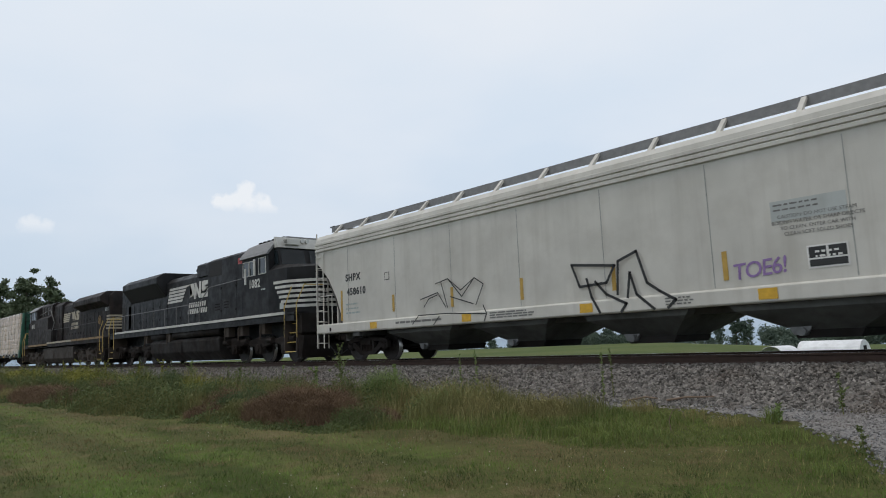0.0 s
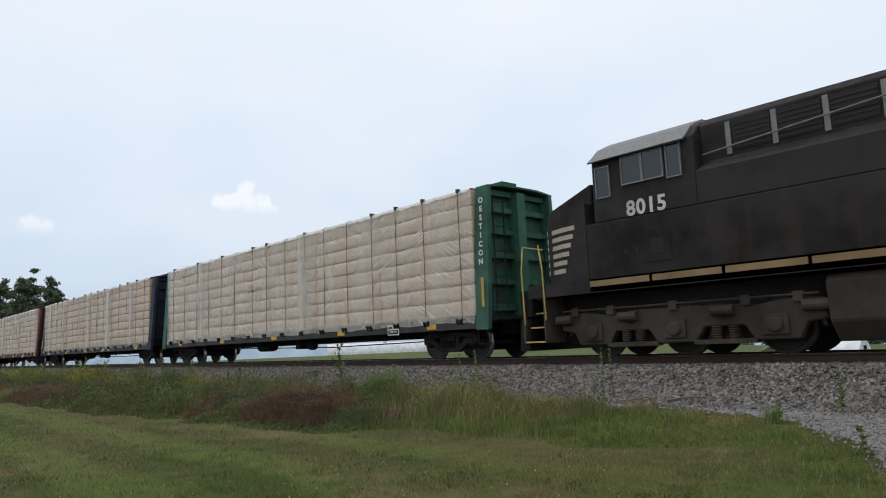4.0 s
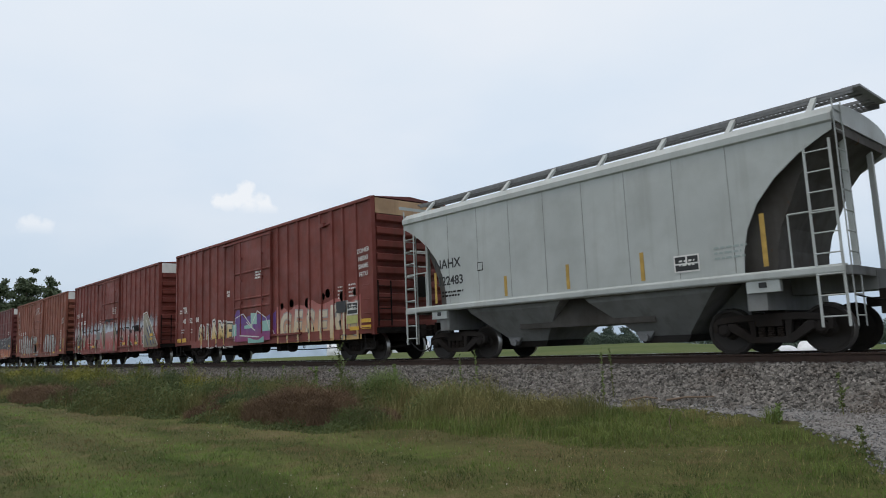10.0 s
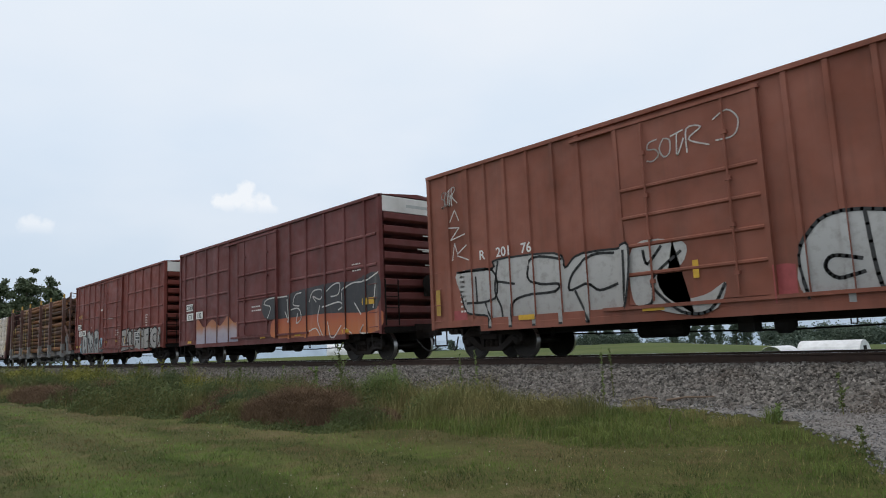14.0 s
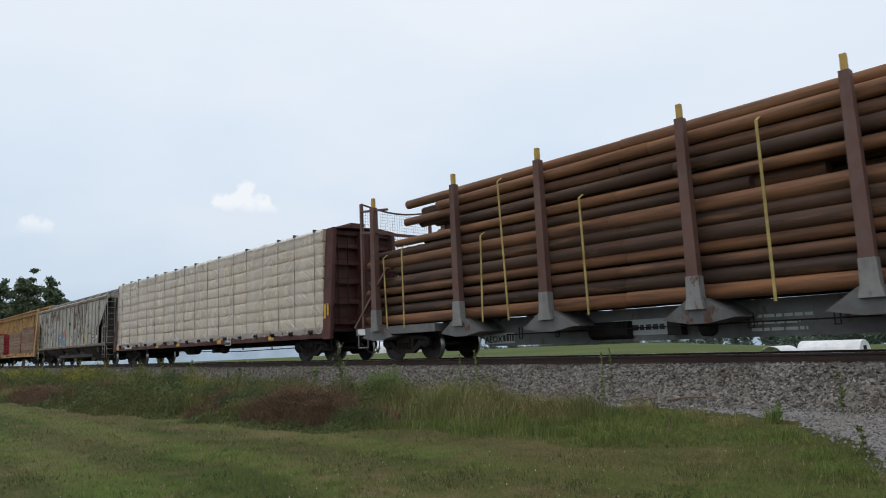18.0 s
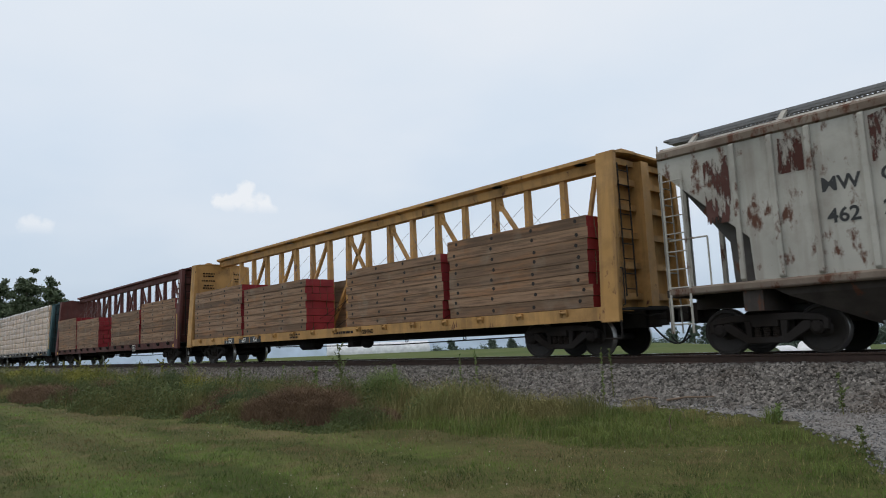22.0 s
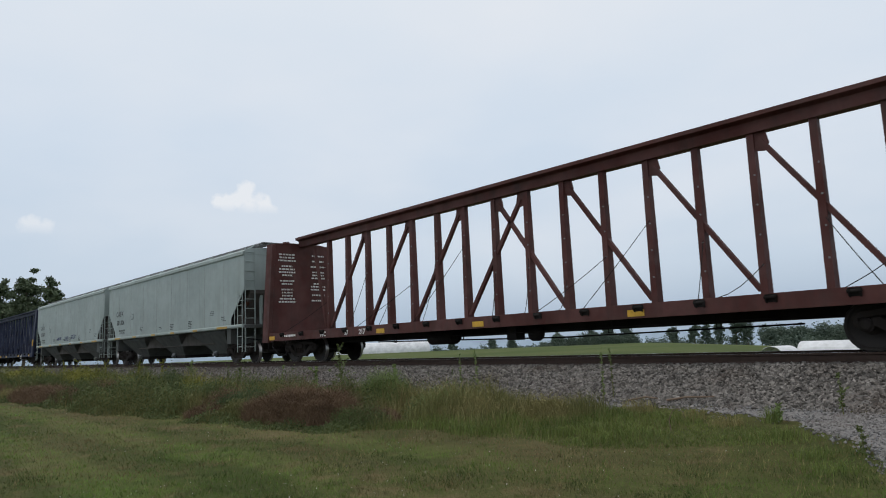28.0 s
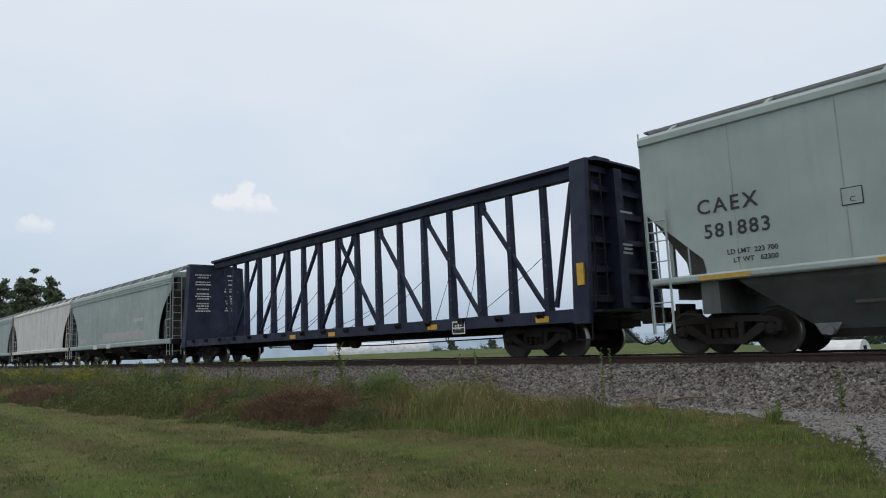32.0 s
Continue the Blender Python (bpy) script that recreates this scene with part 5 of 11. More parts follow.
        part("roof_hatch", bm, mat, car)
    return car, half, body


def consolidated_stencil(car, x, z, y, w=0.62, h=0.42):
    """Black service panel with white rules."""
    p = plate(car, x - w / 2 - 0.02, x + w / 2 + 0.02, z - 0.02, z + h + 0.02, M["white"], y, 0.003, "stencil_panel", "white-framed black service stencil")
    plate(p, x - w / 2 + 0.01, x - 0.02, z + 0.16, z + h - 0.01, M["black"], y - 0.004, 0.003, "panel")
    plate(p, x + 0.02, x + w / 2 - 0.01, z + 0.16, z + h - 0.01, M["black"], y - 0.004, 0.003, "panel")
    plate(p, x - w / 2 + 0.01, x + w / 2 - 0.01, z + 0.01, z + 0.13, M["black"], y - 0.004, 0.003, "panel")
    bars(p, x + 0.02, z + h - 0.08, 2, M["white"], y - 0.008, w * 0.7, 0.035, 0.08, "panel", 3)
    return p


# ---- box cars ----
def box_car(left, right, mat, label, rib_x, door, high=5.17, end_white=0.5, floor=0.72, rib_w=0.09, rib_out=0.05, rows=(), seed=0, end_ribs=9, end_top=None, roof_mat=None, band=None):
    """rib_x: posts of the side; door: (x0, x1, bars)."""
    car, half = new_car("boxcar", left, right, label, "boxcar", "box cars of the train")
    W = 1.55
    bm = bm_new()
    box(bm, -half + 0.06, half - 0.06, -W, W, floor + 0.2, high - 0.10)
    body = part("body", bm, mat, car)
    for sy in (-1, 1):
        bm = bm_new()
        prism(bm, [(sy * (W + rib_out), floor), (sy * (W - 0.05), floor), (sy * (W - 0.05), floor + 0.22), (sy * (W + rib_out), floor + 0.16)], "x", -half + 1.9, half - 1.9)
        box(bm, -half, half, *sorted((sy * (W - 0.02), sy * (W + rib_out - 0.01))), floor + 0.14, floor + 0.32)
        part("side_sill", bm, mat, car)
        bm = bm_new()
        prism(bm, [(sy * (W + rib_out + 0.02), high - 0.13), (sy * (W - 0.02), high - 0.13), (sy * (W - 0.12), high), (sy * (W + rib_out + 0.02), high - 0.035)], "x", -half, half)
        part("top_chord", bm, mat, car)
    bm = bm_new()
    prism(bm, [(-W, high - 0.03), (W, high - 0.03), (0, high + 0.10)], "x", -half, half)
    part("roof", bm, roof_mat or mat, car)
    spans = []
    for k, x in enumerate(rib_x):
        w = rib_w * (2.2 if isinstance(x, tuple) else 1.0)
        x = x[0] if isinstance(x, tuple) else x
        for sy in (-1, 1):
            bm = bm_new()
            prism(bm, [(x - w / 2 - 0.02, sy * W), (x - w / 2, sy * (W + rib_out)), (x + w / 2, sy * (W + rib_out)), (x + w / 2 + 0.02, sy * W)], "z", floor + 0.25, high - 0.10)
            part("side_post", bm, mat, car)
        spans.append((x - w / 2 - 0.01, x + w / 2 + 0.01, rib_out))
    for z, x0, x1 in rows:
        bm = bm_new()
        prism(bm, [(-W, z + 0.07), (-W - rib_out * 0.8, z + 0.03), (-W - rib_out * 0.8, z - 0.02), (-W, z - 0.04)], "x", x0, x1)
        part("side_rib", bm, mat, car)
    # corner posts
    for sx in (-1, 1):
        for sy in (-1, 1):
            bm = bm_new()
            box(bm, *sorted((sx * half, sx * (half - 0.12))), *sorted((sy * (W - 0.1), sy * (W + rib_out))), floor + 0.1, high - 0.06)
            bevel(bm, 0.015)
            part("corner_post", bm, mat, car)
        e = sx * half
        # ribbed end
        zt = end_top if end_top else high - 0.55
        bm = bm_new()
        box(bm, *sorted((e - sx * 0.06, e - sx * 0.10)), -W, W, floor + 0.2, high - 0.05)
        part("end_sheet", bm, mat, car)
        for k in range(end_ribs):
            z = floor + 0.42 + k * (zt - floor - 0.55) / (end_ribs - 1)
            bm = bm_new()
            pts = [(e - sx * 0.07, z - 0.17), (e + sx * 0.03, z - 0.10), (e + sx * 0.03, z + 0.09), (e - sx * 0.07, z + 0.12)]
            prism(bm, pts, "y", -W + 0.14, W - 0.14)
            bevel(bm, 0.012)
            part("end_rib", bm, mat, car)
        if end_white:
            bm = bm_new()
            box(bm, *sorted((e - sx * 0.06, e + sx * 0.015)), -W + 0.10, W - 0.10, high - end_white - 0.06, high - 0.07)
            p = part("end_band", bm, band or M["white"], car, "weathered pale band at the top of the end")
            bm = bm_new()
            box(bm, *sorted((e + sx * 0.014, e + sx * 0.02)), -0.5, 0.7, high - end_white + 0.12, high - end_white + 0.22)
            part("panel", bm, M["hopper_grey"], p)
        bm = bm_new()
        box(bm, *sorted((e - sx * 0.3, e + sx * 0.12)), -W + 0.05, W - 0.05, floor + 0.12, floor + 0.30)
        part("end_sill", bm, M["steel_dark"], car)
        ladder(car, e + sx * 0.09, -W + 0.32, floor + 0.35, floor + 1.75, 0.5, 4, "y", M["steel_dark"], "end_ladder", 0.014)
        ladder(car, sx * (half - 0.32), -W - rib_out - 0.06, floor + 0.1, floor + 1.85, 0.42, 4, "x", mat, "side_ladder", 0.014, rails=False)
        bm = bm_new()
        path_rod(bm, [(sx * (half - 0.55), -W, floor + 0.1), (sx * (half - 0.55), -W, floor - 0.33), (sx * (half - 0.08), -W, floor - 0.33), (sx * (half - 0.08), -W, floor + 0.1)], 0.022)
        part("sill_step", bm, M["steel_dark"], car)
        coupler(car, e + sx * 0.05, sx)
        truck(car, sx * (half - 1.75))
        bm = bm_new()
        box(bm, sx * (half - 1.75) - 0.2, sx * (half - 1.75) + 0.2, -1.3, 1.3, 0.66, floor + 0.25)
        part("body_bolster", bm, M["steel_dark"], car)
    # hand brake on the leading end
    bm = bm_new()
    lathe(bm, [(0.22, 0.0), (0.28, 0.0), (0.28, 0.03), (0.22, 0.03)], 20, "x", (half + 0.14, 0.25, floor + 1.65))
    for a in (0.4, 1.45, 2.5):
        bar(bm, (half + 0.155, 0.25 - 0.24 * math.cos(a), floor + 1.65 - 0.24 * math.sin(a)), (half + 0.155, 0.25 + 0.24 * math.cos(a), floor + 1.65 + 0.24 * math.sin(a)), 0.03, 0.02, (1, 0, 0))
    box(bm, half + 0.03, half + 0.13, 0.1, 0.42, floor + 1.25, floor + 1.8)
    part("hand_brake", bm, M["steel_dark"], car)
    bm = bm_new()
    box(bm, -half + 0.3, half - 0.3, -0.32, 0.32, 0.60, floor + 0.2)
    part("centre_sill", bm, M["steel_dark"], car)
    brake_gear(car, half, 0.66, seed)
    # door
    d0, d1 = door[:2]
    bm = bm_new()
    box(bm, d0, d1, -W - 0.075, -W - 0.01, floor + 0.35, high - 0.30)
    dr = part("door", bm, mat, car, "closed sliding steel door")
    for z in door[2]:
        bm = bm_new()
        prism(bm, [(-W - 0.07, z - 0.05), (-W - 0.115, z - 0.02), (-W - 0.115, z + 0.02), (-W - 0.07, z + 0.05)], "x", d0 + 0.04, d1 - 0.04)
        part("door_rib", bm, mat, dr)
    for x in (d0, d1):
        bm = bm_new()
        box(bm, x - 0.05, x + 0.05, -W - 0.10, -W - 0.005, floor + 0.3, high - 0.2)
        part("door_post", bm, mat, dr)
    for x in (d0 + (d1 - d0) * 0.22, d0 + (d1 - d0) * 0.80):
        bm = bm_new()
        rod(bm, (x, -W - 0.13, floor + 0.4), (x, -W - 0.13, high - 0.32), 0.022, 6)
        for z in (floor + 0.8, floor + 1.7, 3.3, 4.2):
            box(bm, x - 0.05, x + 0.05, -W - 0.15, -W - 0.07, z - 0.04, z + 0.04)
        part("lock_rod", bm, mat, dr)
    for z in (floor + 0.30, high - 0.26):
        bm = bm_new()
        box(bm, d0 - 1.2 if z > 2 else d0 - 0.6, d1 + 2.2 if z < 2 else d1 + 0.1, -W - 0.11, -W - 0.03, z - 0.035, z + 0.035)
        part("door_track", bm, mat, dr)
    spans.append((d0 - 0.05, d1 + 0.05, 0.122))
    return car, half, spans


# ---- locomotives ----
def glass_material():
    m, nt, b = nodes("cab_glass")
    b.inputs["Base Color"].default_value = (0.02, 0.028, 0.032, 1)
    b.inputs["Roughness"].default_value = 0.06
    b.inputs["Specular IOR Level"].default_value = 0.6
    return m


M["glass"] = glass_material()
M["loco_white"] = paint("locomotive_white", (0.58, 0.57, 0.53), dirt=(0.24, 0.21, 0.17), dirty=0.45, streak=0.3, seed=40)
M["loco_dim"] = paint("locomotive_grimy_white", (0.42, 0.37, 0.28), dirt=(0.15, 0.12, 0.09), dirty=0.5, streak=0.4, seed=42)
M["ochre"] = paint("dusty_ochre_stripe", (0.26, 0.17, 0.075), dirt=(0.10, 0.075, 0.05), dirty=0.5, streak=0.3, seed=44)
M["handrail_yellow"] = plain("handrail_yellow", (0.50, 0.36, 0.10), 0.55)
M["tank_dark"] = paint("fuel_tank_grimy", (0.014, 0.012, 0.011), dirt=(0.042, 0.031, 0.024), dirty=0.5, streak=0.4, rough=0.75, shine=0.15, seed=47)
M["tank"] = paint("fuel_tank_dusty", (0.038, 0.030, 0.024), dirt=(0.088, 0.066, 0.048), dirty=0.45, streak=0.3, rough=0.75, seed=46)
M["loco_truck"] = paint("locomotive_truck_dusty", (0.046, 0.035, 0.027), dirt=(0.115, 0.084, 0.059), dirty=0.55, streak=0.1, rough=0.85, seed=48)
M["grille"] = plain("dark_grille", (0.012, 0.011, 0.011), 0.8)
M["lamp_lens"] = plain("lamp_lens", (0.55, 0.55, 0.52), 0.15)


def loco_truck(car, x, gaps=(-2.1, 0.0, 2.1), r=0.53, style=0):
    iron = M["loco_truck"] if style else M["truck"]
    bm = bm_new()
    box(bm, -2.6, 2.6, -0.55, 0.55, 0.45, 0.85)
    for g in (-1.05, 1.05):
        box(bm, g - 0.35, g + 0.35, -0.6, 0.6, 0.30, 0.75)
    t = part("truck", bm, iron, car, "dusty three-axle locomotive truck")
    t.matrix_basis = pose(x, 0, 0)
    for sy in (-1, 1):
        bm = bm_new()
        if style == 0:
            pts = [(-2.95, 0.62), (-2.95, 0.98), (-2.3, 1.05), (-1.5, 0.92), (-0.6, 0.92), (0.0, 1.0), (0.6, 0.92), (1.5, 0.92), (2.3, 1.05), (2.95, 0.98), (2.95, 0.62), (2.45, 0.66), (1.8, 0.64), (1.2, 0.74), (0.5, 0.62), (-0.5, 0.62), (-1.2, 0.74), (-1.8, 0.64), (-2.45, 0.66)]
        else:
            pts = [(-2.9, 0.62), (-2.85, 0.98), (-2.3, 1.02), (-1.6, 0.92), (-0.9, 1.0), (0.9, 1.0), (1.6, 0.92), (2.3, 1.02), (2.85, 0.98), (2.9, 0.62), (2.55, 0.56), (2.4, 0.27), (1.6, 0.27), (1.42, 0.56), (0.62, 0.56), (0.42, 0.27), (-0.42, 0.27), (-0.62, 0.56), (-1.42, 0.56), (-1.6, 0.27), (-2.4, 0.27), (-2.55, 0.56)]
        prism(bm, pts, "y", *sorted((sy * 1.02, sy * 1.22)))
        bevel(bm, 0.025)
        part("side_frame", bm, iron, t)
        for g in gaps:
            bm = bm_new()
            box(bm, g - 0.24, g + 0.24, *sorted((sy * 1.0, sy * 1.27)), 0.36, 0.74)
            lathe(bm, [(0.0, sy * 1.33), (0.12, sy * 1.33), (0.155, sy * 1.30), (0.155, sy * 1.2)], 16, "y", (g, 0, r + 0.02))
            bevel(bm, 0.012)
            part("journal_box", bm, iron, t)
            for dx in (-0.34, 0.34):
                bm = bm_new()
                lathe(bm, [(0.0, 0.52)] + [(0.07 if j % 2 else 0.09, 0.52 + 0.022 * j) for j in range(13)] + [(0.0, 0.81)], 10, "z", (g + dx, sy * 1.14, 0.0))
                part("spring", bm, iron, t)
        for g in (-1.05, 1.05, 2.75, -2.75):
            bm = bm_new()
            rod(bm, (g - 0.22, sy * 1.28, 0.86), (g + 0.22, sy * 1.28, 0.86), 0.105, 12)
            rod(bm, (g, sy * 1.2, 0.86), (g + 0.05, sy * 1.1, 0.5), 0.04, 6)
            part("brake_cylinder", bm, iron, t)
        if style:
            for g in (-1.02, 1.02):
                # coil nest, tie bar and rigging between the axles
                for dx in (-0.17, 0.17):
                    bm = bm_new()
                    lathe(bm, [(0.0, 0.30)] + [(0.085 if j % 2 else 0.11, 0.30 + 0.024 * j) for j in range(12)] + [(0.0, 0.58)], 10, "z", (g + dx, sy * 1.16, 0.0))
                    part("spring", bm, iron, t)
                bm = bm_new()
                box(bm, g - 0.62, g + 0.62, *sorted((sy * 1.06, sy * 1.26)), 0.22, 0.31)
                bevel(bm, 0.015)
                part("spring_plank", bm, iron, t)
                bm = bm_new()
                lathe(bm, [(0.0, sy * 1.228), (0.075, sy * 1.228), (0.075, sy * 1.2)], 12, "y", (g, 0, 0.76))
                part("lightening_hole", bm, M["grille"], t)
            bm = bm_new()
            rod(bm, (-2.8, sy * 1.27, 1.06), (2.8, sy * 1.27, 1.06), 0.022, 6)
            part("brake_pipe", bm, iron, t)
            for g in (-2.45, -1.5, 0.0, 1.5, 2.45):
                bm = bm_new()
                box(bm, g - 0.09, g + 0.09, *sorted((sy * 1.18, sy * 1.29)), 0.93, 1.12)
                bevel(bm, 0.015)
                part("bracket", bm, iron, t)
    for g in gaps:
        w = part("wheelset", wheelset_mesh(r), None, t)
        w.matrix_basis = pose(g, 0, r)
        WHEELSETS.append((w, g, r))
    return t


def side_rail(car, pts, posts, z0, material, name="handrail"):
    bm = bm_new()
    path_rod(bm, pts, 0.019, 6)
    h = part(name, bm, material, car)
    for p in posts:
        bm = bm_new()
        rod(bm, (p[0], p[1], z0), p, 0.017, 6)
        part("stanchion", bm, material, h)
    return h


def stripe_ring(car, plan, z0, z1, starts, material, name="stripe"):
    """Painted bands that run round a nose; plan: (x, y) points from the near side to the far side."""
    n = len(starts)
    h = (z1 - z0) / n
    for k, x_first in enumerate(starts):
        z = z1 - (k + 1) * h
        bm = bm_new()
        pts = [list(p) for p in plan]
        # the near end is cut back
        (xa, ya), (xb, yb) = pts[0], pts[1]
        u = (x_first - xa) / (xb - xa)
        pts[0] = [x_first, ya + (yb - ya) * u]
        v = []
        for x, y in pts:
            v.append((bm.verts.new((x, y, z)), bm.verts.new((x, y, z + h * 0.56))))
        for a, b in zip(v, v[1:]):
            bm.faces.new((a[0], b[0], b[1], a[1]))
        part(name, bm, material, car)


def herald(car, x, z, w, y, material, dim=1.0):
    """Speed lines and plain slanting blocks, with two rows of bars below; x, z: the foot of the first block."""
    k = w / 5.07

    def quad(bm, p):
        bm.faces.new([bm.verts.new((x + a * k, y, z + b * k)) for a, b in p])
        return bm
    g = None
    for i in range(5):
        t, b = 0.755 - 0.16 * i, 0.755 - 0.16 * i - 0.115
        r = -0.02 if i == 0 else -0.42 - 0.13 * i
        bm = quad(bm_new(), [(-2.70 - 0.07 * i, b), (r - (0.55 if i == 0 else 0.10), b), (r, t), (-2.65 - 0.07 * i, t)])
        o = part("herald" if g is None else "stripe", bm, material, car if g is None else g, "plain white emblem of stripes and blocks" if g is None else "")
        g = g or o
    for pts in ([(-0.05, 0.77), (0.36, 0.77), (0.62, 0.32), (0.60, 0.02), (0.42, 0.0), (0.36, 0.22), (0.16, 0.12), (-0.06, 0.22), (-0.10, 0.05), (0.22, 0.33)],
                [(0.44, 0.78), (0.66, 0.78), (0.98, 0.34), (1.02, 0.80), (1.24, 0.80), (1.20, 0.03), (0.98, 0.02), (0.72, 0.38), (0.68, 0.02)],
                [(1.40, 0.80), (2.12, 0.79), (2.12, 0.60), (1.62, 0.58), (1.66, 0.50), (2.05, 0.50), (2.10, 0.42), (2.08, 0.10), (1.98, 0.02), (1.26, 0.02), (1.26, 0.22), (1.78, 0.22), (1.78, 0.31), (1.40, 0.31), (1.32, 0.40), (1.32, 0.72)]):
        bm = quad(bm_new(), pts)
        bmesh.ops.triangulate(bm, faces=bm.faces[:])
        part("mark", bm, material, g)
    for j, (a, b) in enumerate(((-0.22, 1.72), (-0.34, 1.76))):
        zz = -0.38 - j * 0.30
        u = a
        bm = bm_new()
        while u < b:
            quad(bm, [(u, zz), (u + 0.17, zz), (u + 0.235, zz + 0.235), (u + 0.065, zz + 0.235)])
            u += 0.255
        part("lettering", bm, material, g, "row of plain white bars", kind="stuff")
    return g


def fuel_tank(car, x0, x1, top, bottom, material, seams=(0.0,)):
    bm = bm_new()
    prism(bm, [(-1.42, top - 0.12), (-1.3, top), (1.3, top), (1.42, top - 0.12), (1.38, 0.55), (1.05, bottom), (-1.05, bottom), (-1.38, 0.55)], "x", x0, x1)
    bevel(bm, 0.03)
    t = part("fuel_tank", bm, material, car, "dusty dark fuel tank")
    for x in seams:
        bm = bm_new()
        box(bm, x - 0.03, x + 0.03, -1.445, -1.40, 0.55, top - 0.1)
        part("seam", bm, material, t)
    return t


def step_well(car, x0, x1, s, material):
    """Corner steps with lit tread edges; s: towards which end they climb."""
    bm = bm_new()
    box(bm, x0 - 0.04, x0, -1.52, -0.75, 0.36, 1.6)
    box(bm, x1, x1 + 0.04, -1.52, -0.75, 0.36, 1.6)
    box(bm, x0, x1, -0.8, -0.75, 0.36, 1.6)
    w = part("step_well", bm, M["loco_truck"], car)
    for k in range(4):
        z = 0.40 + k * 0.34
        bm = bm_new()
        box(bm, x0, x1, -1.5 + 0.1 * k, -0.8, z - 0.02, z)
        st = part("step", bm, M["steel_dark"], w)
        bm = bm_new()
        box(bm, x0, x1, -1.515 + 0.1 * k, -1.5 + 0.1 * k, z - 0.03, z + 0.005)
        part("tread_edge", bm, M["handrail_yellow"], st)


def windows(car, panes, y, frame_mat):
    for x0, x1, z0, z1 in panes:
        bm = bm_new()
        box(bm, x0, x1, y - 0.012, y + 0.01, z0, z1)
        g = part("window", bm, M["glass"], car)
        bm = bm_new()
        for a, b, c, d in ((x0 - 0.028, x0, z0 - 0.028, z1 + 0.028), (x1, x1 + 0.028, z0 - 0.028, z1 + 0.028), (x0, x1, z0 - 0.028, z0), (x0, x1, z1, z1 + 0.028)):
            box(bm, a, b, y - 0.03, y + 0.01, c, d)
        part("frame", bm, frame_mat, g)


def panel_lines(car, xs, y, z0, z1, mat, w=0.02, out=0.02, name="hood_door"):
    """Raised door panels between the given places along a hood."""
    for a, b in zip(xs, xs[1:]):
        bm = bm_new()
        box(bm, a + w, b - w, y - out, y + 0.01, z0, z1)
        bevel(bm, 0.008)
        d = part(name, bm, mat, car)
        bm = bm_new()
        for z in (z0 + 0.3, z1 - 0.35):
            box(bm, b - w - 0.08, b - w - 0.02, y - out - 0.02, y - out, z - 0.05, z + 0.05)
        part("latch", bm, M["steel_dark"], d)




M["rail_dark"] = plain("handrail_black", (0.022, 0.021, 0.020), 0.6)
M["rail_grey"] = plain("handrail_grey", (0.14, 0.135, 0.13), 0.5)


